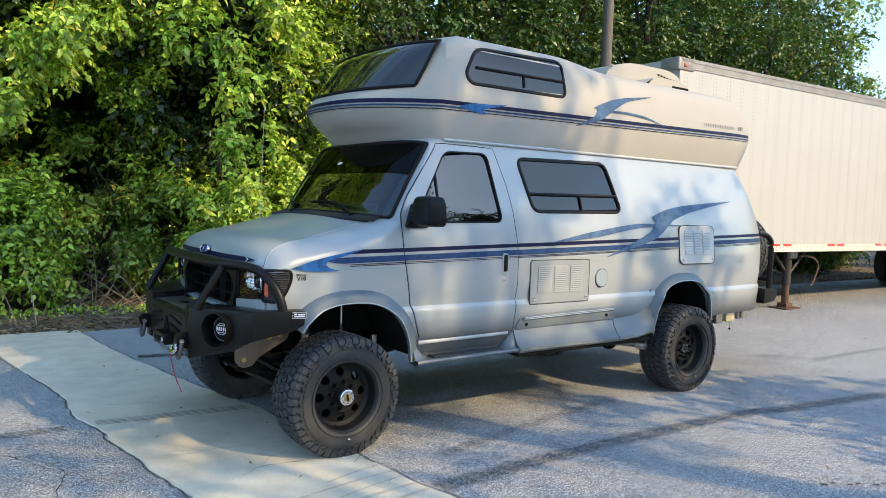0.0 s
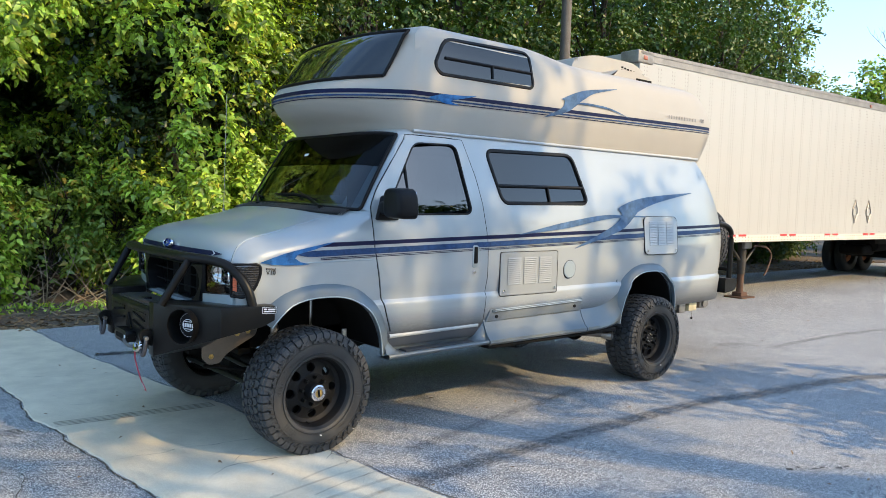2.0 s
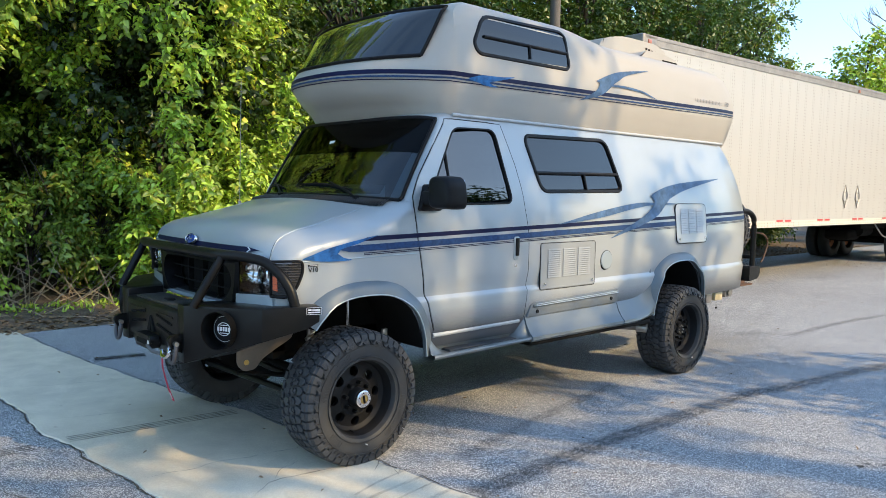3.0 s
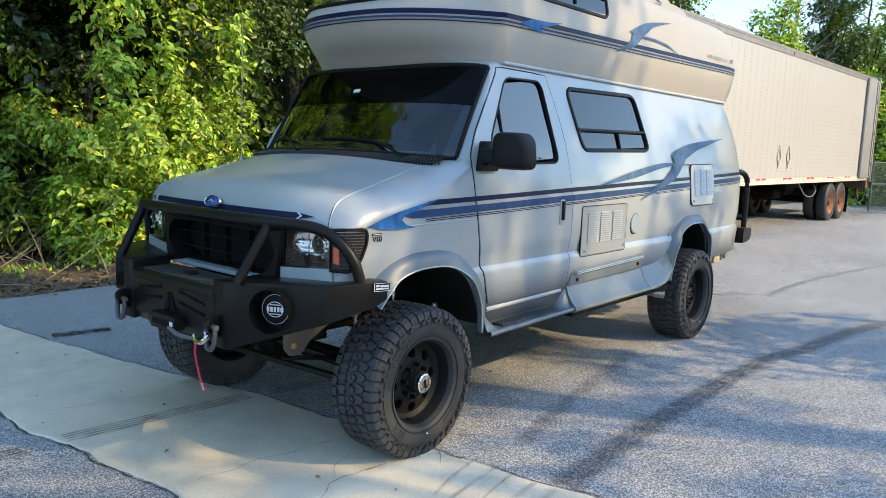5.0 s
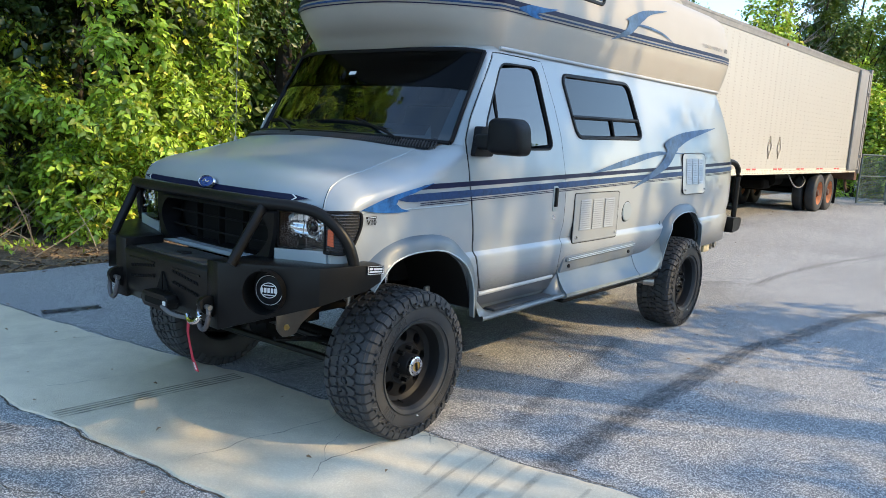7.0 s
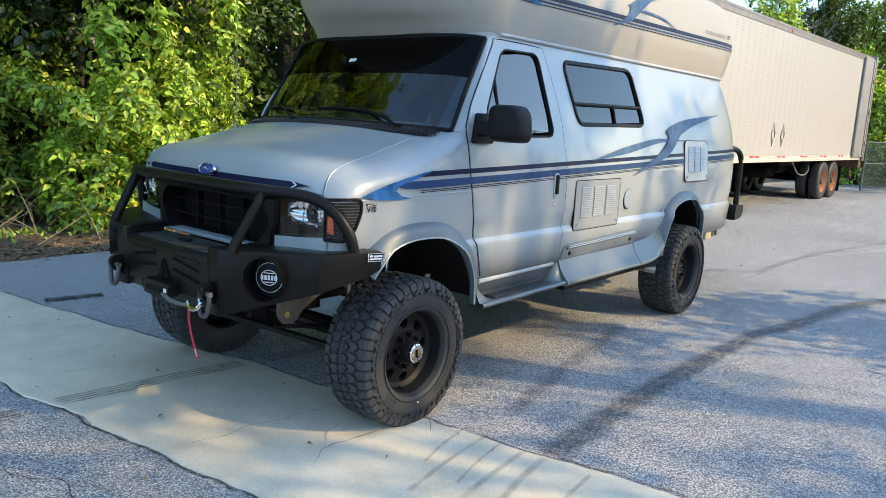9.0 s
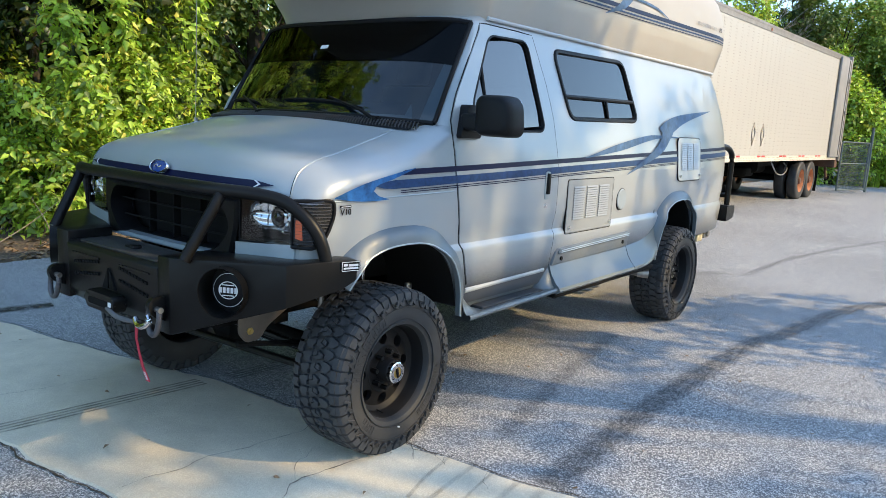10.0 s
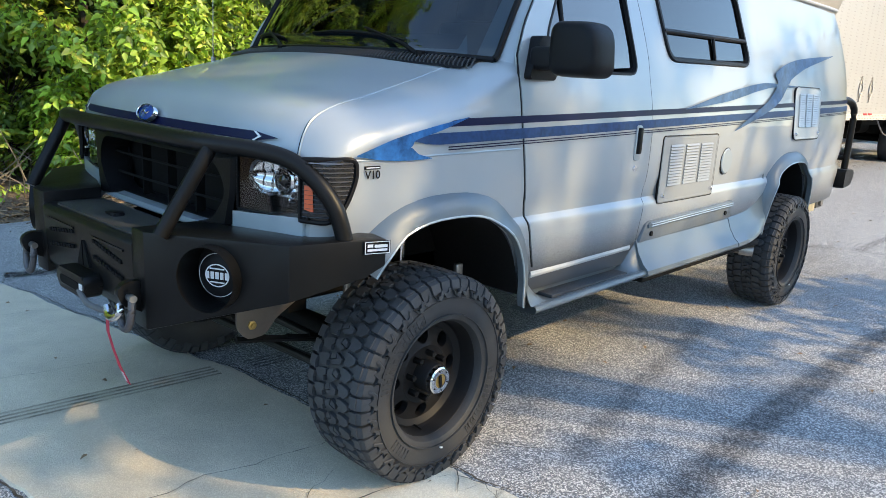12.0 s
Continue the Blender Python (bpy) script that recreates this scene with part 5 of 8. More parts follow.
    for g in (lambda q: q, mirrored):
        # side window of the roof
        poly = [(1.0, 2.458), (1.935, 2.465), (1.905, 2.735), (1.06, 2.712), (0.955, 2.515)]
        w = part("roof_window", g(ring(rounded(poly, [0.06, 0.05, 0.06, 0.09, 0.06]), -0.014, 0.017, 0.010, lay(0))), BLACK, cap, "black-framed tinted roof side window")
        part("pane", g(glass_patch(poly, 0, lay(0.001))), ACRYLIC, w)
        part("glazing_bar", g(tube([(1.05, -cap_y(1.05, 2.575) - 0.006, 2.572), (1.91, -cap_y(1.9, 2.58) - 0.006, 2.578)], 0.011, 8)), BLACK, w)
        part("glazing_bar", g(tube([(1.50, -cap_y(1.5, 2.48) - 0.006, 2.485), (1.50, -cap_y(1.5, 2.57) - 0.006, 2.572)], 0.009, 8)), BLACK, w)
    # front window of the roof, wrapped round the nose
    def on_nose(y, z, off):
        return (cap_front(z) + cap_bow(y, z) - cap_bow(0.882, z) - off, y, z)
    n, m = 24, 8
    v = []
    for j in range(m + 1):
        f = j / m
        half = 0.745 + 0.05 * f
        for i in range(n + 1):
            y = -half + 2 * half * i / n
            z = 2.375 + 0.03 * (y / half) ** 2 + (2.725 - 2.375 - 0.03 * (y / half) ** 2) * f
            v.append(on_nose(y, z, 0.006))
    fw = part("front_window", (v, [(j * (n + 1) + i, j * (n + 1) + i + 1, (j + 1) * (n + 1) + i + 1, (j + 1) * (n + 1) + i) for j in range(m) for i in range(n)]), surface("black_window_glass", (0.006, 0.007, 0.008), 0.06, coat=1.0, spread=0.1, bump=0), cap, "wide wrap-round tinted roof window")
    loop = [v[i] for i in range(n + 1)] + [v[j * (n + 1) + n] for j in range(1, m + 1)] + [v[m * (n + 1) + i] for i in range(n - 1, -1, -1)] + [v[j * (n + 1)] for j in range(m - 1, 0, -1)]
    part("seal", tube(loop + [loop[0]], 0.012, 8), BLACK, fw)
    # fittings on the roof
    shroud = CAP_PAINT
    ac = part("air_conditioner", prism(rounded([(2.86, 2.78), (4.02, 2.78), (3.99, 2.89), (3.80, 2.968), (3.20, 2.968), (2.92, 2.90)], [0.02, 0.02, 0.06, 0.12, 0.2, 0.06]), "y", -0.40, 0.34, 0.03), shroud, cap, "white roof air-conditioner shroud")
    for i in range(7):
        for j in range(2):
            part("vent_slot", box(3.60 + 0.045 * i, 3.625 + 0.045 * i, -0.405, -0.395, 2.87 + 0.03 * j - 0.006 * i, 2.885 + 0.03 * j - 0.006 * i), DARK, ac)
    vt = part("roof_vent", prism(rounded([(3.15, 2.735), (3.85, 2.735), (3.78, 2.80), (3.55, 2.83), (3.3, 2.825)], [0.01, 0.01, 0.03, 0.05, 0.05]), "y", -0.62, -0.42, 0.02), CAP_PAINT, cap, "low moulded roof vent")
    part("vent_grille", box(3.56, 3.80, -0.625, -0.60, 2.75, 2.775), DARK, vt)


# ---- wheels ----
TYRE_R, TYRE_W = 0.388, 0.160


def tyre_geo(R=TYRE_R, w=TYRE_W):
    """Carcass: from the outer bead over the tread to the inner bead; y points inwards."""
    p = [(0.215, -w + 0.035), (0.226, -w + 0.012), (0.245, -w + 0.004), (0.285, -w - 0.002), (0.32, -w + 0.002), (0.35, -w + 0.012), (R - 0.022, -w + 0.024), (R - 0.017, -w + 0.045), (R - 0.014, -0.05), (R - 0.014, 0.05), (R - 0.017, w - 0.045), (R - 0.022, w - 0.026), (0.345, w - 0.01), (0.30, w), (0.25, w - 0.006), (0.222, w - 0.02), (0.215, w - 0.04)]
    return lathe(p, 72, True)


def block(R, a0, a1, y0, y1, h, skew=0.0, r0=None):
    v = []
    base = r0 or (R - 0.016)
    for r, k in ((base, 1.0), (R + h, 0.93)):
        ca, cy = (a0 + a1) / 2, (y0 + y1) / 2
        for a, y in ((a0, y0), (a1, y0), (a1, y1), (a0, y1)):
            aa, yy = ca + (a - ca) * k + skew * (y - cy), cy + (y - cy) * k
            v.append((r * math.cos(aa), yy, r * math.sin(aa)))
    return v, [(4, 5, 6, 7), (0, 1, 5, 4), (1, 2, 6, 5), (2, 3, 7, 6), (3, 0, 4, 7)]


def lug(poly, a, R, depth=0.017, crown=0.9):
    """A tread block: a polygon of (along, across) in metres, standing on the carcass at the angle a, its edges drafted."""
    n = len(poly)
    cu, cy = sum(p[0] for p in poly) / n, sum(p[1] for p in poly) / n
    v = []
    for d, k in ((depth, 1.0), (0.0012, 0.97), (0.0, 0.93)):
        for u, y in poly:
            uu, yy = cu + (u - cu) * k, cy + (y - cy) * k
            r = R - d - crown * yy * yy * 0.28
            v.append((r * math.cos(a + uu / R), yy, r * math.sin(a + uu / R)))
    f = [tuple(2 * n + i for i in range(n))]
    return v, f + [(q * n + i, q * n + (i + 1) % n, (q + 1) * n + (i + 1) % n, (q + 1) * n + i) for q in range(2) for i in range(n)]


def tread_geo(R=TYRE_R, w=TYRE_W):
    """All-terrain tread: hooked hexagons in the middle, kinked blocks beside them, long and short shoulder lugs."""
    out, n = [], 46
    p = 2 * math.pi * R / n
    mid = [(-0.42 * p, -0.008), (-0.22 * p, -0.028), (0.14 * p, -0.030), (0.42 * p, -0.006), (0.23 * p, 0.028), (-0.16 * p, 0.030)]
    halves = ([mid[0], mid[1], mid[2], (-0.03 * p, -0.002)], [(0.01 * p, 0.0035), (0.19 * p, -0.027), mid[3], mid[4], mid[5], (-0.40 * p, -0.002)])
    side = [(-0.43 * p, 0.039), (-0.06 * p, 0.035), (0.06 * p, 0.045), (0.38 * p, 0.041), (0.43 * p, 0.074), (0.08 * p, 0.095), (-0.24 * p, 0.091), (-0.40 * p, 0.064)]
    for i in range(n):
        a = 2 * math.pi * i / n
        flip = i % 2
        for h in halves:
            out.append(lug([(u, -y) for u, y in h] if flip else h, a, R))
        for sgn, shift in ((1, 0.25), (-1, 0.75)):
            aa = a + shift * p / R
            out.append(lug([(u, y * sgn) for u, y in side], aa, R))
            sh = [(-0.41 * p, 0.101), (0.05 * p, 0.106), (0.40 * p, 0.100), (0.41 * p, w - 0.026), (-0.40 * p, w - 0.024)]
            out.append(lug([(u, y * sgn) for u, y in sh], aa + 0.45 * p / R, R))
            # the shoulder lug turns down on to the sidewall
            long = 0.017 if flip else 0.0
            c, d = aa + 0.45 * p / R, p / R
            v = []
            for r, y in ((R - 0.0075, sgn * (w - 0.030)), (R - 0.016, sgn * (w - 0.008)), (R - 0.046 - long, sgn * (w + 0.003)), (R - 0.050 - long, sgn * (w - 0.02)), (R - 0.03, sgn * (w - 0.06))):
                for q in (-0.40, 0.40):
                    v.append((r * math.cos(c + q * d), y, r * math.sin(c + q * d)))
            out.append((v, [(0, 1, 3, 2), (2, 3, 5, 4), (4, 5, 7, 6), (0, 2, 4, 6, 8), (1, 9, 7, 5, 3)]))
    return join(*out)


def sidewall_geo(w=TYRE_W):
    """Raised sidewall: a ring of hooked lugs and two arcs of plain bars where the maker's words stand."""
    out = []
    shape = [(-0.125, 0.345), (-0.075, 0.318), (-0.035, 0.318), (0.0, 0.334), (0.05, 0.312), (0.10, 0.318), (0.125, 0.338), (0.085, 0.332), (0.05, 0.330), (0.01, 0.350), (-0.035, 0.334), (-0.075, 0.335), (-0.105, 0.352)]
    k = len(shape)
    for i in range(22):
        a = 2 * math.pi * i / 22
        v = []
        for dy, g in ((0.004, 1.0), (-0.011, 1.0), (-0.014, 0.9)):
            for da, r in shape:
                rr = 0.333 + (r - 0.333) * g
                base = ip(rr, [0.285, 0.32, 0.35, 0.366], [-0.002, 0.002, 0.012, 0.024])
                v.append((rr * math.cos(a + da * g), -w + base + dy, rr * math.sin(a + da * g)))
        out.append((v, [(2 * k + j, 2 * k + j + 1, 2 * k + (k - 2 - j), 2 * k + (k - 1 - j)) for j in range(k // 2 - 1)] + [(q * k + j, q * k + (j + 1) % k, (q + 1) * k + (j + 1) % k, (q + 1) * k + j) for q in range(2) for j in range(k)]))
    for start, count in ((-0.62, 8), (2.35, 9), (4.15, 3)):
        for i in range(count):
            a = start + 0.125 * i
            for da in (-0.040, 0.022):
                out.append(block(0.296, a + da, a + da + 0.016, -w - 0.0035, -w + 0.004, 0.0, 0, 0.262))
            out.append(block(0.282, a - 0.02, a + 0.02, -w - 0.0035, -w + 0.004, 0.0, 0, 0.275))
    for r in (0.246, 0.308):
        out.append(lathe([(r - 0.002, -w + 0.006), (r - 0.0015, -w - 0.004), (r + 0.0015, -w - 0.004), (r + 0.002, -w + 0.006)], 72))
    return join(*out)


def rim_mesh():
    lip = lathe([(0.205, 0.11), (0.213, 0.06), (0.200, 0.02), (0.206, -0.09), (0.214, -0.118), (0.226, -0.126), (0.232, -0.122), (0.228, -0.106), (0.219, -0.10), (0.206, -0.07), (0.196, -0.03), (0.19, 0.02)], 64)
    disc = lathe([(0.0, -0.06), (0.095, -0.06), (0.108, -0.064), (0.125, -0.052), (0.178, -0.040), (0.199, -0.056), (0.199, -0.02), (0.17, -0.01), (0.10, -0.028), (0.0, -0.028)], 64)
    me = mesh_of("rim", *disc, RIM)
    holes = []
    for i in range(8):
        a = 2 * math.pi * (i + 0.5) / 8
        c = moved(lathe([(0.0, -0.1), (0.029, -0.1), (0.029, 0.1), (0.0, 0.1)], 20), pose(0.146 * math.cos(a), 0, 0.146 * math.sin(a)))
        bm = bmesh.new()
        vs = [bm.verts.new(v) for v in c[0]]
        for f in c[1]:
            bm.faces.new([vs[k] for k in f])
        bmesh.ops.remove_doubles(bm, verts=bm.verts, dist=1e-5)
        bmesh.ops.dissolve_degenerate(bm, edges=bm.edges, dist=1e-5)
        holes.append(from_bm(bm))
    bm = bmesh.new()
    bm.from_mesh(me)
    bmesh.ops.remove_doubles(bm, verts=bm.verts, dist=1e-5)
    bmesh.ops.dissolve_degenerate(bm, edges=bm.edges, dist=1e-5)
    bmesh.ops.recalc_face_normals(bm, faces=bm.faces)
    bm.to_mesh(me)
    bm.free()
    me = cut(me, holes, RIM)
    bm = bmesh.new()
    bm.from_mesh(me)
    vs = [bm.verts.new(v) for v in lip[0]]
    for f in lip[1]:
        bm.faces.new([vs[k] for k in f])
    bm.to_mesh(me)
    bm.free()
    finish(me, False, 35)
    return me


WHEEL = {}


def wheel(parent, x, y, z, turn, front, spin=0.0):
    """A wheel; its outer face looks along -y before the turn."""
    if not WHEEL:
        WHEEL["rim"] = rim_mesh()
        WHEEL["tyre"] = mesh_of("tyre", *tyre_geo(), RUBBER)
        WHEEL["tread"] = mesh_of("tread", *tread_geo(), TREAD, True)
        WHEEL["sidewall"] = mesh_of("sidewall", *sidewall_geo(), RUBBER, True)
        WHEEL["drum"] = mesh_of("brake_drum", *lathe([(0.0, 0.03), (0.16, 0.03), (0.17, 0.06), (0.17, 0.12), (0.0, 0.12)], 40), DARK)
    m = pose(x, y, z, 0, 0, turn) @ pose(0, 0, 0, 0, spin, 0)
    rim = part("wheel", WHEEL["rim"], None, parent, "matt black steel wheel with round holes and all-terrain tyre")
    rim.matrix_local = m
    for k, mat in (("tyre", RUBBER), ("tread", TREAD), ("sidewall", RUBBER), ("drum", DARK)):
        part(k, WHEEL[k], mat, rim)
    for i in range(8):
        a = 2 * math.pi * i / 8 + 0.2
        part("lug_nut", moved(lathe([(0.0, -0.100), (0.010, -0.098), (0.0125, -0.092), (0.0125, -0.06)], 6), pose(0.083 * math.cos(a), 0, 0.083 * math.sin(a))), POWDER, rim, flat=True)
    if front:
        part("hub", lathe([(0.0, -0.125), (0.052, -0.125), (0.056, -0.118), (0.058, -0.02)], 36), RIM, rim)
        part("hub_ring", lathe([(0.026, -0.150), (0.044, -0.150), (0.050, -0.145), (0.050, -0.122), (0.03, -0.122)], 36), CHROME, rim, "polished locking-hub ring")
        part("hub_dial", join(lathe([(0.0, -0.146), (0.027, -0.147), (0.028, -0.13)], 28)), GOLD, rim)
        part("hub_knob", moved(box(-0.022, 0.022, -0.153, -0.146, -0.006, 0.006, 0.002), pose(0, 0, 0, 0, 60, 0)), BLACK, rim)
        for i in range(6):
            a = 2 * math.pi * i / 6
            part("hub_screw", moved(lathe([(0, -0.153), (0.003, -0.152), (0.003, -0.148)], 8), pose(0.037 * math.cos(a), 0, 0.037 * math.sin(a))), BLACK, rim)
    else:
        part("hub", lathe([(0.0, -0.075), (0.045, -0.075), (0.05, -0.068), (0.055, -0.02)], 32), RIM, rim)
        for i in range(8):
            a = 2 * math.pi * i / 8
            part("hub_bolt", moved(lathe([(0, -0.085), (0.006, -0.083), (0.007, -0.07)], 6), pose(0.035 * math.cos(a), 0, 0.035 * math.sin(a))), STEEL, rim, flat=True)
    part("valve", moved(tube([(0, -0.10, 0), (0, -0.06, 0.004)], 0.004, 6), pose(0.03, 0, -0.195)), BLACK, rim)
    part("balance_mark", moved(box(-0.006, 0.006, -TYRE_W - 0.004, -TYRE_W + 0.004, -0.003, 0.003), pose(0.10, 0, -0.24)), WHITE, rim)
    return rim


def van_wheels():
    wheel(van, 0.0, -0.885, 0.380, 0, True, 20)
    wheel(van, -0.02, 0.84, 0.380, 180, True, 70)
    wheel(van, 3.48, -0.915, 0.380, 0, False, 5)
    wheel(van, 3.48, 0.915, 0.380, 180, False, 40)


def van_underbody():
    def u(name, geo, mat, label=""):
        return part(name, geo, mat, van, label)
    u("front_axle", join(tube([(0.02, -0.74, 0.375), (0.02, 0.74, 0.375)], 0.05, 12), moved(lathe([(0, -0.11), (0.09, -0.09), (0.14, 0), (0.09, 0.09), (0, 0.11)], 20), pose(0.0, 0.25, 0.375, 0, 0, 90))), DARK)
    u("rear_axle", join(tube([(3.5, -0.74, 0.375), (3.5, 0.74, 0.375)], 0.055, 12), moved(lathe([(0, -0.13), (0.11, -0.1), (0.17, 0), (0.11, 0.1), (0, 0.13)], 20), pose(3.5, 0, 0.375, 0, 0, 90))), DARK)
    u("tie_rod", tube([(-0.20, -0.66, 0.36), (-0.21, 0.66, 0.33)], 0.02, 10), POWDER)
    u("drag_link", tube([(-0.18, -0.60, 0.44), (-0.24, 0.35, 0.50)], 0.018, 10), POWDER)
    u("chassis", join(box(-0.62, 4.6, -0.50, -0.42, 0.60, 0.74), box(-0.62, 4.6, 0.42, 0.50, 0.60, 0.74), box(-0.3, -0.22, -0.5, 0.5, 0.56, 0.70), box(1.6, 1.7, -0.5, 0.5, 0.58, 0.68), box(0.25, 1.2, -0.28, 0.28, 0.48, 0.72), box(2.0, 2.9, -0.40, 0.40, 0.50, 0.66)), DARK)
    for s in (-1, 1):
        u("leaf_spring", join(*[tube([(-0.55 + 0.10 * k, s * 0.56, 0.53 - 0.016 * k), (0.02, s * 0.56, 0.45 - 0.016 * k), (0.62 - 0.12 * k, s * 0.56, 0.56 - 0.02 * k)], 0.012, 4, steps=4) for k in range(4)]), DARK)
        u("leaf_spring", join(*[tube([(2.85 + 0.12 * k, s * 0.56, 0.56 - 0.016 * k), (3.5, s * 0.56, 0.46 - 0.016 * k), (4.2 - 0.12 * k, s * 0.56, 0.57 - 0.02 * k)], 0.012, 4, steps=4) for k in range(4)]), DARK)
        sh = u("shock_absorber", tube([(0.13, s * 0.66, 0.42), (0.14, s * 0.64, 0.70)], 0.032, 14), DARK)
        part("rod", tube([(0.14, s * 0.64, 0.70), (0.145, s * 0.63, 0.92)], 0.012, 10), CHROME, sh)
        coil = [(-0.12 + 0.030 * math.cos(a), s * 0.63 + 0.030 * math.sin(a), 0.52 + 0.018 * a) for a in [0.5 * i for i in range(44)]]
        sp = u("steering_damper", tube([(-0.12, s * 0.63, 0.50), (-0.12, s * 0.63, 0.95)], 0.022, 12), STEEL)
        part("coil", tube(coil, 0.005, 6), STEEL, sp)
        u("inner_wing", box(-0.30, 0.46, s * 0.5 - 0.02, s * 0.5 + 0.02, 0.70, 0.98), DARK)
        u("bump_stop", box(0.285, 0.325, s * 0.80 - 0.012, s * 0.80 + 0.012, 0.52, 0.72, 0.008), STEEL)
    u("driveshaft", tube([(0.1, 0.2, 0.40), (1.0, 0.1, 0.52), (3.4, 0, 0.40)], 0.035, 10), DARK)
    u("fuel_tank", box(1.9, 3.0, -0.75, -0.5, 0.47, 0.64, 0.03), DARK)
    ex = u("exhaust_pipe", tube([(2.2, -0.66, 0.50), (2.75, -0.84, 0.475), (2.86, -0.98, 0.465)], 0.033, 14, steps=5), surface("sooty_exhaust_steel", (0.2, 0.19, 0.18), 0.45, metal=0.8, spread=0.3), "tailpipe ahead of the rear wheel")
    part("tip", tube([(2.84, -0.95, 0.466), (2.875, -1.03, 0.462)], 0.038, 16, caps=False), STEEL, ex)
    # the bumper's steel brackets with yellow bolts
    for s in (-1, 1):
        b = u("bumper_bracket", prism(rounded([(-0.58, 0.71), (-0.58, 0.59), (-0.54, 0.545), (-0.47, 0.55), (-0.43, 0.60), (-0.36, 0.64), (-0.24, 0.70), (-0.22, 0.76), (-0.36, 0.80)], 0.02), "y", s * 0.62, s * 0.61, 0.002), surface("bare_steel_bracket", (0.16, 0.14, 0.12), 0.42, metal=0.7, spread=0.2), "bare steel bumper bracket")
        for x, z in ((-0.525, 0.595), (-0.29, 0.73), (-0.36, 0.72)):
            part("bolt", moved(lathe([(0, -0.016), (0.009, -0.015), (0.010, -0.006), (0.016, -0.005), (0.016, 0.01)], 6), pose(x, s * 0.622, z)), GOLD, b, flat=True)


# ---- bumper with bull bar ----
def van_bumper():
    def pts(s, plan, z):
        return [(x, s * y, z(x, y) if callable(z) else z) for x, y in plan]
    plan = [(-0.825, 0.40), (-0.83, 0.50), (-0.60, 0.958), (-0.385, 1.05), (-0.32, 1.072)]
    top = [0.925, 0.927, 0.938, 0.946, 0.945]
    low = [0.61, 0.612, 0.765, 0.825, 0.862]
    inner = [(-0.60, 0.42), (-0.56, 0.56), (-0.48, 0.80), (-0.33, 0.95), (-0.30, 0.99)]
    def wing(s):
        v = []
        for (x, y), t, l, (ix, iy) in zip(plan, top, low, inner):
            v += [(x, s * y, l), (x, s * y, t), (ix, s * iy, t + 0.0), (ix, s * iy, l + 0.03)]
        n = len(plan)
        f = []
        for i in range(n - 1):
            for k in range(4):
                a, b = 4 * i + k, 4 * i + (k + 1) % 4
                f.append((a, b, b + 4, a + 4))
        f += [(0, 1, 2, 3), (4 * n - 4, 4 * n - 1, 4 * n - 2, 4 * n - 3)]
        me = mesh_of("bumper_wing", v, f, POWDER, True)
        # the lamp's round recess
        c = Vector((-0.717, s * 0.725, 0.815))
        out = Vector((-0.893, s * 0.449, 0.0)).normalized()
        bm = bmesh.new()
        bmesh.ops.create_cone(bm, cap_ends=True, segments=36, radius1=0.10, radius2=0.10, depth=0.22)
        bm.transform(Matrix.Translation(c) @ out.to_track_quat("Z", "Y").to_matrix().to_4x4())
        bm2 = bmesh.new()
        bm2.from_mesh(me)
        bmesh.ops.recalc_face_normals(bm2, faces=bm2.faces)
        bmesh.ops.bevel(bm2, geom=[e for e in bm2.edges if e.calc_face_angle(0) > 0.3], offset=0.005, segments=2, profile=0.5, affect="EDGES")
        bm2.to_mesh(me)
        bm2.free()
        me = cut(me, [from_bm(bm)], POWDER)
        finish(me, False, 25)
        return me, c, out
    core = prism([(-0.79, 0.61), (-0.82, 0.66), (-0.83, 0.87), (-0.815, 0.885), (-0.60, 0.885), (-0.56, 0.70), (-0.60, 0.61)], "y", -0.405, 0.405, 0.006)
    bp = part("bumper", core, POWDER, van, "black powder-coated winch bumper with bull bar")
    deck = part("deck", prism(rounded([(-0.80, -0.34), (-0.62, -0.34), (-0.62, 0.34), (-0.80, 0.34)], 0.02), "z", 0.883, 0.892, 0.002), surface("chequered_deck_lining", (0.03, 0.03, 0.03), 0.5, spread=0.5, scale=40, grain=200, bump=0.5), bp)
    part("deck_latch", join(box(-0.74, -0.70, -0.05, 0.03, 0.892, 0.902, 0.003), moved(lathe([(0, -0.016), (0.022, -0.014), (0.024, 0)], 20), pose(-0.72, -0.03, 0.89, -90))), BLACK, bp)
    for s in (-1, 1):
        me, c, out = wing(s)
        part("wing", me, None, bp)
        lamp = pose(*(c - out * 0.045)) @ out.to_track_quat("-Y", "Z").to_matrix().to_4x4()
        part("lamp_tube", moved(lathe([(0.099, -0.045), (0.099, 0.06), (0.0, 0.06)], 36), pose(*c) @ out.to_track_quat("-Y", "Z").to_matrix().to_4x4()), POWDER, bp)
        part("lamp_cover", moved(lathe([(0.0, -0.024), (0.06, -0.022), (0.076, -0.014), (0.078, 0.05)], 40), lamp), BLACK, bp, "round black driving-lamp cover with white emblem")
        part("lamp_print", join(moved(lathe([(0.0665, -0.0215), (0.0685, -0.021)], 40), lamp), moved(lathe([(0.036, -0.026), (0.040, -0.0258)], 36), lamp @ Matrix.Diagonal((1.08, 1, 0.9, 1)))), WHITE, bp)
        # the lettering on the cover stands as plain bars
        bars = [box(-0.040 + 0.017 * i, -0.028 + 0.017 * i, -0.0272, -0.0262, -0.011, 0.011) for i in range(5)] + [box(-0.026, 0.026, -0.0272, -0.0262, 0.019, 0.023), box(-0.026, 0.026, -0.0272, -0.0262, -0.023, -0.019)]
        part("lamp_print", moved(join(*bars), lamp), WHITE, bp, flat=True)
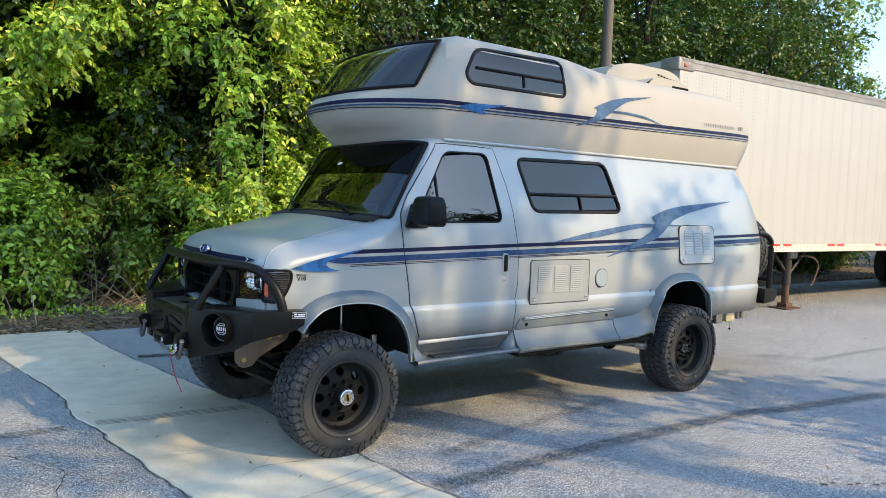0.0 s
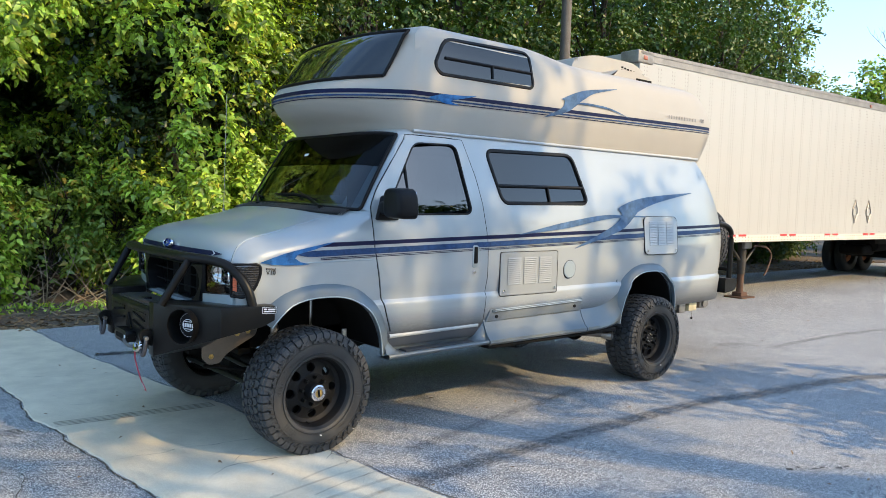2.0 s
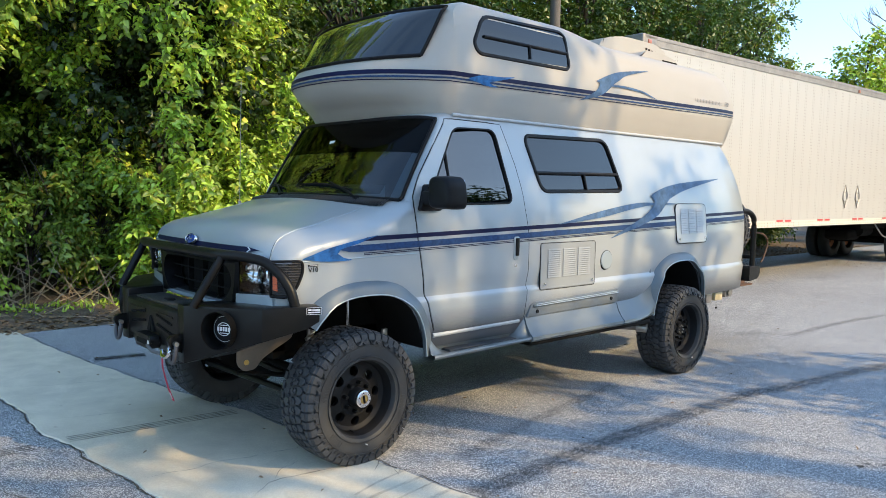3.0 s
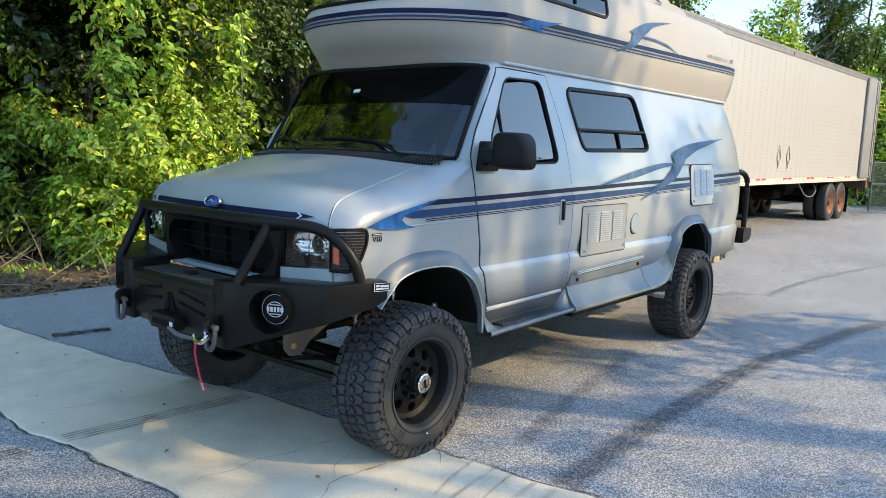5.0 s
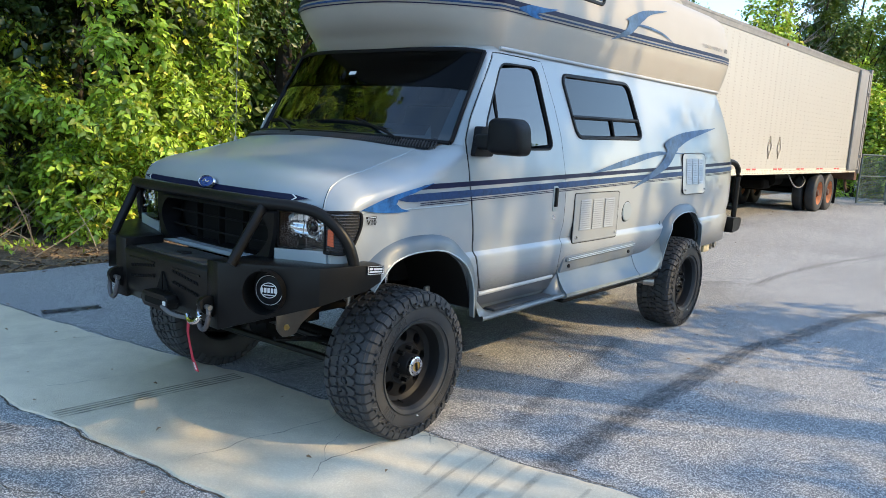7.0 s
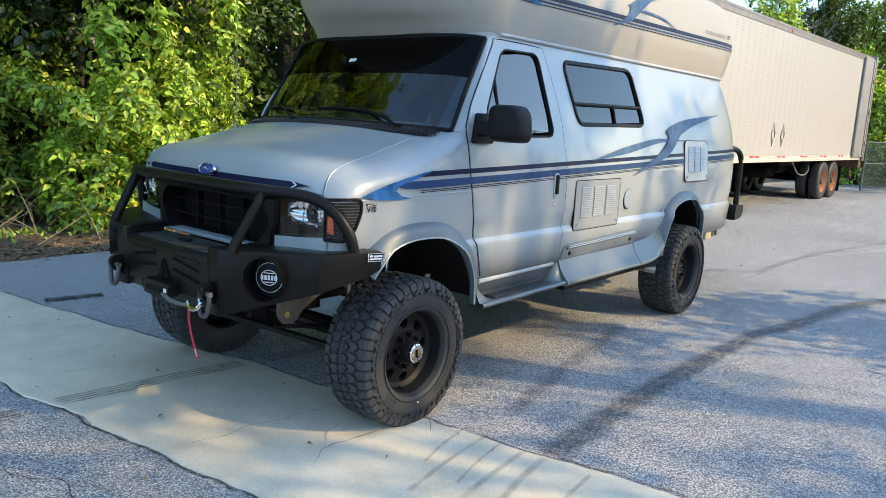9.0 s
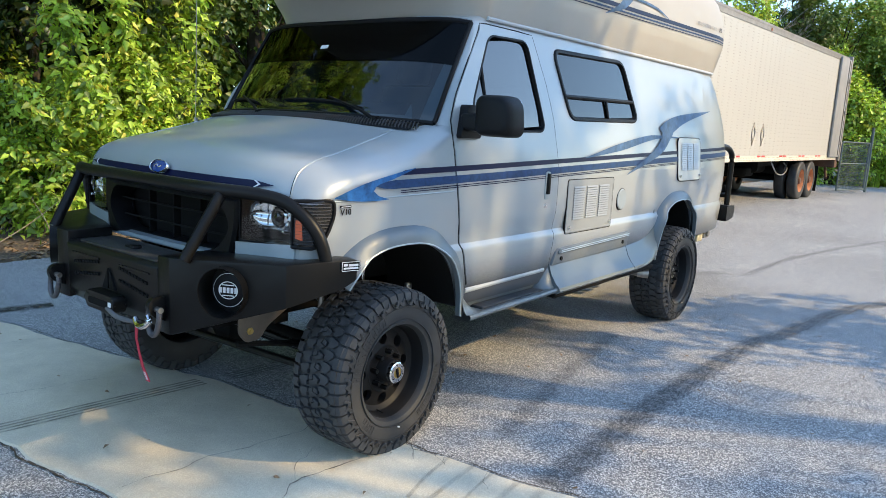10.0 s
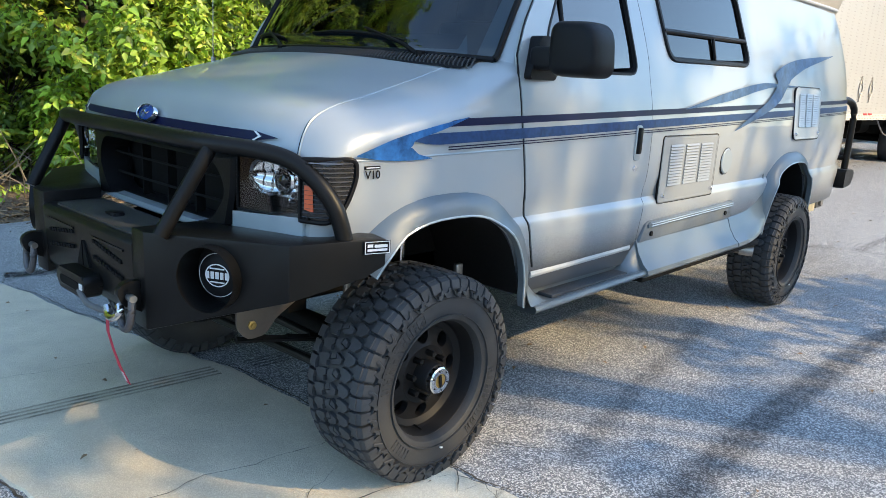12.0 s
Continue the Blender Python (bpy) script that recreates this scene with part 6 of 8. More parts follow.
        # recovery eye and shackle
        ear = part("recovery_eye", moved(prism(rounded([(-0.89, 0.715), (-0.80, 0.67), (-0.78, 0.78), (-0.87, 0.79), (-0.905, 0.765)], 0.02), "y", -0.014, 0.014, 0.003), pose(0, s * 0.45, -0.02)), POWDER, bp)
        part("shackle_pin", tube([(-0.867, s * 0.45 - 0.05, 0.72), (-0.867, s * 0.45 + 0.05, 0.72)], 0.012, 12), STEEL, bp)
        part("shackle", tube([(-0.867, s * 0.45 - 0.036, 0.72), (-0.872, s * 0.45 - 0.042, 0.675), (-0.876, s * 0.45 - 0.027, 0.628), (-0.877, s * 0.45, 0.614), (-0.876, s * 0.45 + 0.027, 0.628), (-0.872, s * 0.45 + 0.042, 0.675), (-0.867, s * 0.45 + 0.036, 0.72)], 0.012, 10, steps=4), surface("dull_grey_shackle", (0.09, 0.09, 0.1), 0.45, metal=0.5, spread=0.2), bp, "grey bow shackle")
        # hoop strut
        part("strut", tube([(-0.655, s * 0.605, 1.19), (-0.81, s * 0.575, 0.925)], 0.024, 14), POWDER, bp)
        part("sticker", moved(box(-0.043, 0.043, -0.002, 0.001, -0.02, 0.02), pose(-0.352, s * 1.066, 0.922, 0, 0, s * 19 if s < 0 else 161)), BLACK, bp, "black and white maker's sticker")
        st = pose(-0.352, s * 1.066, 0.922, 0, 0, -19 if s < 0 else 161)
        part("sticker_print", moved(join(box(-0.041, 0.041, -0.0035, 0.0005, 0.01694, 0.01886), box(-0.041, 0.041, -0.0035, 0.0005, -0.01886, -0.01694), box(-0.041, -0.03895, -0.0035, 0.0005, -0.01848, 0.01848), box(0.03895, 0.041, -0.0035, 0.0005, -0.01848, 0.01848), box(-0.00984, 0.0328, -0.0035, 0.0005, 0, 0.00924), box(-0.0328, 0.0328, -0.0035, 0.0005, -0.01078, -0.00385), box(-0.0328, -0.01476, -0.0035, 0.0005, 0.00154, 0.01078)), st), WHITE, bp, flat=True)
    hoop = [(-0.425, -0.995, 0.94), (-0.445, -0.975, 1.03), (-0.48, -0.925, 1.11), (-0.525, -0.845, 1.168), (-0.59, -0.74, 1.192), (-0.655, -0.60, 1.198), (-0.68, -0.40, 1.20), (-0.685, 0, 1.20)]
    hoop += [(x, -y, z) for x, y, z in reversed(hoop[:-1])]
    part("hoop", tube(hoop, 0.027, 16, steps=5), POWDER, bp)
    # face of the middle: vent slots, triangle, fairlead and winch hook
    for s in (-1, 1):
        for r in range(2):
            for i in range(9):
                y = s * (0.10 + 0.027 * i)
                z = 0.845 - 0.055 * r - 0.0035 * i
                part("vent_slot", moved(prism([(-0.011, -0.006), (0.006, -0.006), (0.011, 0.006), (-0.006, 0.006)], "x", -0.834, -0.826), pose(0, y, z - 0.02)), DARK, bp, flat=True)
        part("slot_lip", box(-0.834, -0.826, *sorted((s * 0.085, s * 0.345)), 0.835, 0.842), POWDER, bp)
        part("triangle", prism([(s * 0.006, 0.72), (s * 0.055, 0.72), (s * 0.006, 0.81)], "x", -0.834, -0.82), DARK, bp)
    part("fairlead", prism(rounded([(-0.14, 0.635), (0.12, 0.635), (0.12, 0.71), (-0.14, 0.71)], 0.03), "x", -0.885, -0.82, 0.01), POWDER, bp)
    part("fairlead_slot", prism(rounded([(-0.09, 0.655), (0.08, 0.655), (0.08, 0.685), (-0.09, 0.685)], 0.015), "x", -0.887, -0.884), DARK, bp)
    part("fairlead_print", box(-0.888, -0.885, -0.125, -0.10, 0.665, 0.685), WHITE, bp)
    part("winch_line", tube([(-0.88, -0.08, 0.655), (-0.90, -0.20, 0.645), (-0.895, -0.30, 0.645), (-0.885, -0.36, 0.65)], 0.010, 8, steps=4), surface("grey_winch_rope", (0.12, 0.12, 0.12), 0.8, spread=0.3, grain=400, bump=0.5), bp)
    part("winch_hook", tube([(-0.885, -0.33, 0.66), (-0.895, -0.37, 0.64), (-0.893, -0.41, 0.644), (-0.885, -0.44, 0.668), (-0.88, -0.42, 0.685)], 0.012, 10, steps=4), CHROME, bp, "zinc winch hook")
    tag = [(-0.895, -0.355, 0.645), (-0.89, -0.34, 0.58), (-0.87, -0.325, 0.51), (-0.845, -0.305, 0.44), (-0.81, -0.285, 0.36)]
    v = []
    for i, (x, y, z) in enumerate(tag):
        w = (0.012, 0.009, 0.008, 0.011, 0.016)[i]
        v += [(x, y - w, z), (x, y + w, z), (x + 0.003, y + w, z), (x + 0.003, y - w, z)]
    f = [(4 * i + k, 4 * i + (k + 1) % 4, 4 * i + 4 + (k + 1) % 4, 4 * i + 4 + k) for i in range(4) for k in range(4)] + [(0, 1, 2, 3), (16, 19, 18, 17)]
    part("pull_strap", (v, f), RED, bp, "red pull strap on the winch hook")
    for k in range(4):
        v = []
        for u in (0.35 + 0.14 * k, 0.44 + 0.14 * k):
            x, y, z = [a + (b - a) * u for a, b in zip(tag[3], tag[4])]
            v += [(x - 0.002, y - 0.007, z), (x - 0.002, y + 0.007, z), (x, y + 0.007, z), (x, y - 0.007, z)]
        part("strap_print", (v, [(0, 1, 2, 3), (4, 7, 6, 5)] + [(a, a + 4, (a + 1) % 4 + 4, (a + 1) % 4) for a in range(4)]), WHITE, bp, flat=True)


def van_rear():
    rb = part("rear_bumper", prism(rounded([(4.74, 0.72), (4.93, 0.74), (4.97, 0.80), (4.97, 0.86), (4.74, 0.87)], 0.02), "y", -1.0, 1.0, 0.012), POWDER, van, "black rear bumper with tyre carrier")
    part("carrier", tube([(4.92, -0.93, 0.80), (4.925, -0.93, 1.27), (4.90, -0.92, 1.37), (4.83, -0.90, 1.41), (4.74, -0.88, 1.42)], 0.028, 14, steps=5), POWDER, rb)
    part("carrier", tube([(4.95, -0.70, 0.75), (4.95, -0.70, 1.3), (4.95, -0.1, 1.35)], 0.025, 12, steps=4), POWDER, rb)
    part("carrier", tube([(4.92, -0.93, 0.95), (4.95, -0.70, 0.95), (4.95, 0.2, 1.0)], 0.02, 12), POWDER, rb)
    part("bumper_lamp", moved(lathe([(0, -0.02), (0.03, -0.016), (0.032, 0.02)], 20), pose(4.97, -0.90, 0.80, 0, 0, 90)), CHROME, rb)
    wheel(van, 5.08, -0.36, 1.22, 90, False, 0)
    h = part("hitch_receiver", join(box(4.02, 4.62, -0.88, -0.80, 0.585, 0.64), box(4.06, 4.16, -0.91, -0.84, 0.55, 0.665, 0.004), box(4.42, 4.55, -0.91, -0.84, 0.575, 0.665, 0.006)), STEEL, van)
    part("plug_socket", box(4.22, 4.36, -0.915, -0.84, 0.56, 0.655, 0.008), BRASSY, h)
    part("plug_socket", moved(lathe([(0, -0.03), (0.03, -0.03), (0.032, 0.03)], 18), pose(4.48, -0.90, 0.62)), STEEL, h)
    part("chain", tube([(4.45, -0.80, 0.56), (4.452, -0.80, 0.47)], 0.002, 5), STEEL, h)
    part("chain_ball", moved(lathe([(0.0, -0.012), (0.009, -0.008), (0.012, 0), (0.009, 0.008), (0.0, 0.012)], 12), pose(4.452, -0.80, 0.46)), DARK, h)
    for s in (-1, 1):
        part("tail_lamp", prism(rounded([(4.69, 0.86), (4.76, 0.86), (4.76, 1.28), (4.70, 1.28)], 0.01), "y", s * 0.885, s * 0.80, 0.004), surface("red_tail_lens", (0.3, 0.01, 0.01), 0.2, coat=0.7, bump=0), van)


def van_badge():
    # engine badge on the wing
    y = side_y(-0.305, 1.12) + 0.003
    b = part("engine_badge", moved(box(-0.03, 0.03, -0.003, 0.003, 0.012, 0.022, 0.001), pose(-0.305, -y, 1.133, 0, 0, -3)), BLACK, van, "dark engine badge on the wing")
    part("badge_bar", moved(box(-0.025, 0.025, -0.004, -0.003, 0.0155, 0.0185), pose(-0.305, -y, 1.133, 0, 0, -3)), WHITE, b)
    t = bpy.data.curves.new("badge_text", "FONT")
    t.body, t.size, t.align_x, t.align_y, t.extrude = "V10", 0.037, "CENTER", "CENTER", 0.0012
    t.materials.append(BLACK)
    ob = new("badge_text", t)
    ob.parent = b
    ob.matrix_local = pose(-0.305, -y - 0.003, 1.127, 90, 0, -3)


van_body()
van_doors()
van_side_windows()
van_stripes()
van_flares()
van_boards()
van_panels()
van_front()
van_hood()
van_windscreen()
van_mirrors()
van_cabin()
van_cap()
van_wheels()
van_underbody()
van_bumper()
van_rear()
van_badge()


# ---- ground ----
SOIL = ground_material("brown_soil", (0.09, 0.065, 0.045), (0.2, 0.16, 0.11), 60, 0.95, 0.35, 0.8)
ASPHALT = ground_material("worn_asphalt", (0.13, 0.139, 0.15), (0.64, 0.65, 0.655), 200, 0.85, 0.2, 0.9)
CONCRETE = ground_material("old_concrete", (0.60, 0.54, 0.415), (0.72, 0.66, 0.52), 260, 0.85, 0.24, 0.5)
GRAVEL = ground_material("pale_gravel_yard", (0.36, 0.32, 0.26), (0.5, 0.46, 0.4), 40, 0.95, 0.15, 0.6)


def sheet(name, x0, x1, y0, y1, z, mat, label, category, wob=0.0, step=1.0, kind="structure"):
    """A flat sheet with an uneven outline and its own edge."""
    loop = []
    corners = [(x0, y0), (x1, y0), (x1, y1), (x0, y1)]
    for i in range(4):
        a, b = Vector(corners[i]), Vector(corners[(i + 1) % 4])
        n = max(1, int((b - a).length / step))
        d = (b - a).normalized()
        for k in range(n):
            p = a + (b - a) * k / n
            w = wob * (noise.noise((p.x * 0.9, p.y * 0.9, 3.0)) + 0.5 * noise.noise((p.x * 4, p.y * 4, 7.0)))
            loop.append((p.x - d.y * w, p.y + d.x * w))
    n = len(loop)
    verts = [(x, y, z) for x, y in loop] + [(x, y, z - 0.03) for x, y in loop]
    faces = [tuple(range(n))] + [(i, n + i, n + (i + 1) % n, (i + 1) % n) for i in range(n)]
    return tagged(part(name, (verts, faces), mat, None, flat=True), label, category, kind=kind)


tagged(part("ground", ([(-400, -400, -0.025), (400, -400, -0.025), (400, 400, -0.025), (-400, 400, -0.025)], [(0, 1, 2, 3)]), SOIL, None), "brown soil under trees with dead leaves", "ground", kind="structure")
sheet("pavement", -30, 27.6, -26, 4.15, 0.0, ASPHALT, "worn grey asphalt parking lot with coarse stones", "asphalt", 0.12, 0.35)
sheet("ground_yard", 28.0, 90, -22, 4.5, -0.005, GRAVEL, "pale sunlit gravel yard beyond the lot", "gravel", 0.4, 1.0)


def slab_edges(y):
    left = ip(y, [-9, -2, -1, -0.5, 0, 0.9, 1.45, 3.0, 4.3], [-0.55, -0.95, -1.02, -1.075, -1.155, -1.25, -1.24, -1.48, -1.62])
    right = ip(y, [-9, -2.07, -1.6, -1.06, 0.4, 1.6, 2.2, 3.0, 4.3], [0.85, 0.235, 0.15, 0.10, -0.06, -0.30, -0.40, -0.49, -0.60])
    return left, right


def concrete():
    ys = [-9 + 0.06 * i for i in range(222)]
    verts = []
    for y in ys:
        l, r = slab_edges(y)
        l += 0.05 * noise.noise((y * 2.2, 1.0, 0)) + 0.022 * noise.noise((y * 9, 2.0, 0))
        r += 0.035 * noise.noise((y * 2.2, 5.0, 0)) + 0.02 * noise.noise((y * 9, 6.0, 0))
        w = r - l
        verts += [(l, y, -0.01), (l + 0.012, y, 0.010)] + [(l + w * k / 6, y, 0.013 + 0.002 * noise.noise((k * 2.0, y, 0))) for k in range(1, 6)] + [(r - 0.012, y, 0.009), (r, y, -0.01)]
    m = 9
    faces = [(i * m + k, i * m + k + 1, (i + 1) * m + k + 1, (i + 1) * m + k) for i in range(len(ys) - 1) for k in range(m - 1)]
    return tagged(part("pavement_strip", (verts, faces), CONCRETE, None, angle=50), "pale old concrete strip with broken edges", "concrete", kind="structure")


slab = concrete()
CRACK = surface("dark_crack", (0.06, 0.056, 0.048), 0.95, spread=0.5, scale=40)


def crack(pts, width, z, seed, jag=0.03):
    rnd = random.Random(seed)
    fine = []
    for a, b in zip(pts, pts[1:]):
        n = max(2, int(math.dist(a, b) / 0.035))
        fine += [(a[0] + (b[0] - a[0]) * i / n, a[1] + (b[1] - a[1]) * i / n) for i in range(n)]
    fine.append(pts[-1])
    verts = []
    for i, (x, y) in enumerate(fine):
        a, b = fine[max(i - 1, 0)], fine[min(i + 1, len(fine) - 1)]
        d = Vector((b[0] - a[0], b[1] - a[1])).normalized()
        j = jag * (noise.noise((x * 5, y * 5, seed)) + 0.5 * rnd.uniform(-0.5, 0.5))
        w = width * (0.4 + rnd.random()) * min(1, 0.25 + min(i, len(fine) - 1 - i) * 0.15)
        for s in (-1, 1):
            verts.append((x - d.y * (j + s * w / 2), y + d.x * (j + s * w / 2), z))
    faces = [(2 * i, 2 * i + 2, 2 * i + 3, 2 * i + 1) for i in range(len(fine) - 1)]
    return verts, faces


part("crack", crack([(0.30, -0.98), (0.38, -1.02), (0.44, -1.12), (0.55, -1.20)], 0.007, 0.0035, 1), CRACK, bpy.data.objects["pavement"])
for i, (line, wide) in enumerate((([(-1.03, -0.50), (-0.70, -0.50), (-0.45, -0.55), (-0.18, -0.59), (0.05, -0.50)], 0.0035), ([(-0.68, -1.04), (-0.55, -0.95), (-0.33, -0.96), (-0.10, -1.02)], 0.006), ([(-0.52, -0.94), (-0.42, -0.83), (-0.27, -0.77)], 0.004), ([(-1.15, 0.92), (-0.8, 0.78), (-0.4, 0.70)], 0.0025), ([(-1.2, 1.95), (-0.8, 1.75), (-0.3, 1.6)], 0.003), ([(0.14, -1.45), (0.02, -1.52), (-0.05, -1.60)], 0.003), ([(0.12, -1.02), (0.05, -1.10), (0.10, -1.20), (0.02, -1.30)], 0.008), ([(0.0, -1.05), (0.05, -1.10), (-0.02, -1.17), (0.10, -1.20)], 0.006), ([(0.16, -1.28), (0.08, -1.26), (0.02, -1.30)], 0.006))):
    part("crack", crack(line, wide * 0.7, 0.0165, 60 + i, 0.03), CRACK, slab)
part("crack", crack([(-2.3, 0.4), (-1.8, 0.1), (-1.5, -0.4), (-1.6, -0.9)], 0.005, 0.0035, 6), CRACK, bpy.data.objects["pavement"])
part("crack", crack([(4.6, -3.4), (6.2, -2.3), (9.0, -1.9), (14, -1.6)], 0.006, 0.0035, 7, 0.06), CRACK, bpy.data.objects["pavement"])

EDGE_SOIL_SHADE = surface("edge_soil_and_shadow", (0.075, 0.065, 0.05), 0.95, spread=0.5, scale=30)
# dirt in the strip's broken edges, with their thin shadow put into its colour
for k, sgn in ((0, -0.012), (1, 0.012)):
    for j in range(7):
        ya = -8.5 + 1.8 * j
        line = []
        for i in range(31):
            y = ya + 1.8 * i / 30
            l = slab_edges(y)[k] + (0.05 * noise.noise((y * 2.2, 1.0, 0)) + 0.022 * noise.noise((y * 9, 2.0, 0)) if k == 0 else 0.035 * noise.noise((y * 2.2, 5.0, 0)) + 0.02 * noise.noise((y * 9, 6.0, 0)))
            line.append((l + sgn, y))
        part("edge_dirt_and_shadow", crack(line, 0.010 if k == 0 else 0.007, 0.0055, 40 + j + 10 * k, 0.02), EDGE_SOIL_SHADE, slab)


def mark(pts, width, z, mat, parent, name="tyre_mark"):
    line = curve_pts(pts, 10)
    verts, uvs = [], []
    for i, (x, y) in enumerate(line):
        a, b = line[max(i - 1, 0)], line[min(i + 1, len(line) - 1)]
        d = Vector((b[0] - a[0], b[1] - a[1])).normalized()
        for k in range(4):
            f = k / 3 - 0.5
            verts.append((x - d.y * width * f, y + d.x * width * f, z))
            uvs.append((i / 10, k / 3))
    faces = [(4 * i + k, 4 * i + 4 + k, 4 * i + 5 + k, 4 * i + 1 + k) for i in range(len(line) - 1) for k in range(3)]
    me = mesh_of(name, verts, faces, mat, True)
    uv = me.uv_layers.new(name="UVMap")
    for lp in me.loops:
        uv.data[lp.index].uv = uvs[lp.vertex_index]
    ob = part(name, me, None, parent)
    return ob


SKID = film_mark("tyre_rubber_mark", (0.03, 0.03, 0.034), 0.44, 22)
FAINT = film_mark("faint_rubber_mark", (0.03, 0.03, 0.032), 0.26, 9)
OIL = film_mark("oil_stain", (0.02, 0.02, 0.02), 0.8, 14)
lot = bpy.data.objects["pavement"]
mark([(0.2, -1.73), (0.9, -1.70), (1.75, -1.69), (3.2, -1.74), (3.75, -1.855), (5.0, -2.05), (5.6, -2.25), (7.5, -3.1)], 0.21, 0.0042, SKID, lot)
mark([(0.5, -1.30), (1.2, -1.15), (1.9, -1.02), (2.6, -0.9)], 0.15, 0.0045, FAINT, lot)
mark([(6.0, -0.9), (8.0, -1.0), (11.0, -1.6), (14.0, -2.6)], 0.13, 0.0042, FAINT, lot)
for k in range(6):
    mark([(2.2 + 0.07 * k, -2.88 - 0.045 * k + 0.03 * (k % 2)), (2.215 + 0.07 * k, -2.89 - 0.045 * k + 0.03 * (k % 2)), (2.24 + 0.07 * k, -2.895 - 0.045 * k + 0.03 * (k % 2))], 0.05 - 0.012 * (k % 3), 0.0048, OIL, lot, "oil_stain")
mark([(-0.36, 2.53), (-0.14, 2.49), (0.06, 2.45)], 0.2, 0.0048, OIL, lot, "oil_stain")
mark([(5.6, -0.45), (5.8, -0.55), (6.0, -0.7)], 0.22, 0.0048, FAINT, lot, "oil_stain")
# four fine lines left by one tyre, over strip and asphalt
LINE = film_mark("thin_rubber_line", (0.03, 0.03, 0.032), 0.55, 12)
for k in range(4):
    d = 0.032 * k
    mark([(-2.4, 0.46 + d), (-1.8, 0.40 + d), (-1.35, 0.37 + d)], 0.022, 0.0045, LINE, lot)
    mark([(-1.16, 0.355 + d), (-0.7, 0.31 + d), (-0.12, 0.25 + d)], 0.022, 0.0172, LINE, slab)
    mark([(0.05, 0.235 + d), (0.4, 0.21 + d), (0.8, 0.19 + d)], 0.022, 0.0045, LINE, lot)
# scuffs where tyres turn over the strip
for i, (y, x0, wide) in enumerate(((-1.27, -0.30, 0.03), (-1.40, -0.55, 0.04), (-1.50, -0.35, 0.025), (-1.63, -0.62, 0.05), (-1.74, -0.40, 0.06), (-1.98, -0.55, 0.035))):
    mark([(x0, y - 0.10), ((x0 + 0.1) / 2, y - 0.04), (0.13, y)], wide * 0.8, 0.0174 + 0.0002 * i, FAINT, slab)


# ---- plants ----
# strong sunlight is put into this green, far lighter than leaf
LEAF_BRIGHT = leaf_material("sun_brightened_leaf", (0.018, 0.045, 0.008), (0.53, 0.74, 0.08), (0.56, 0.54, 0.07))
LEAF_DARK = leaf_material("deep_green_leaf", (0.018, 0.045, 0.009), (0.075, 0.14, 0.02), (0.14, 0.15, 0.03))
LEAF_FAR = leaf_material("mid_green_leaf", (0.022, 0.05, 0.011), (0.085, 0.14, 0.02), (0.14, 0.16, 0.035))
# for inner leaves only: coloured near black as crown shade
LEAF_SHADE = leaf_material("shade_dark_inner_leaf", (0.010, 0.024, 0.005), (0.028, 0.055, 0.010), (0.05, 0.06, 0.015))
# sunlight on the farther crowns is put into this green too
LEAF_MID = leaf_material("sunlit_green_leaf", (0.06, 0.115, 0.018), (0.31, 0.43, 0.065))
BARK = surface("grey_brown_bark", (0.04, 0.033, 0.026), 0.9, spread=0.35, scale=9, grain=50, bump=0.9, depth=0.01)
DEAD = surface("dry_brown_leaf", (0.24, 0.16, 0.085), 0.85, spread=0.5, scale=12)


def leaf_mesh(name, pos, axis, normal, size, mat, near=True):
    """Leaves at pos, along axis, facing normal; each a folded blade with a pointed tip."""
    axis = axis / np.linalg.norm(axis, axis=1, keepdims=True)
    side = np.cross(axis, normal)
    side /= np.maximum(1e-6, np.linalg.norm(side, axis=1, keepdims=True))
    up = np.cross(side, axis)
    s = size[:, None]
    if near:
        shape = [(0, 0, 0), (0.30, 0.31, 0.09), (0.62, 0.22, 0.03), (1.05, 0, -0.18), (0.62, -0.22, 0.03), (0.30, -0.31, 0.09)]
        quads = [(0, 3, 2, 1), (0, 5, 4, 3)]
    else:
        shape = [(0, 0, 0), (0.5, 0.33, 0.08), (1.0, 0, -0.08), (0.5, -0.33, 0.08)]
        quads = [(0, 2, 1), (0, 3, 2)]
    k, n = len(shape), len(pos)
    v = np.empty((n, k, 3))
    for i, (a, b, c) in enumerate(shape):
        v[:, i] = pos + s * (a * axis + b * side + c * up)
    q = np.array(quads)
    loops = (np.arange(n)[:, None, None] * k + q[None]).reshape(-1)
    per = q.shape[1]
    me = bpy.data.meshes.new(name)
    me.vertices.add(n * k)
    me.vertices.foreach_set("co", v.reshape(-1))
    me.loops.add(len(loops))
    me.loops.foreach_set("vertex_index", loops.astype(np.int32))
    me.polygons.add(len(loops) // per)
    me.polygons.foreach_set("loop_start", np.arange(0, len(loops), per, dtype=np.int32))
    me.update(calc_edges=True)
    me.materials.append(mat)
    return me


def unit(v):
    return v / np.maximum(1e-6, np.linalg.norm(v, axis=1, keepdims=True))


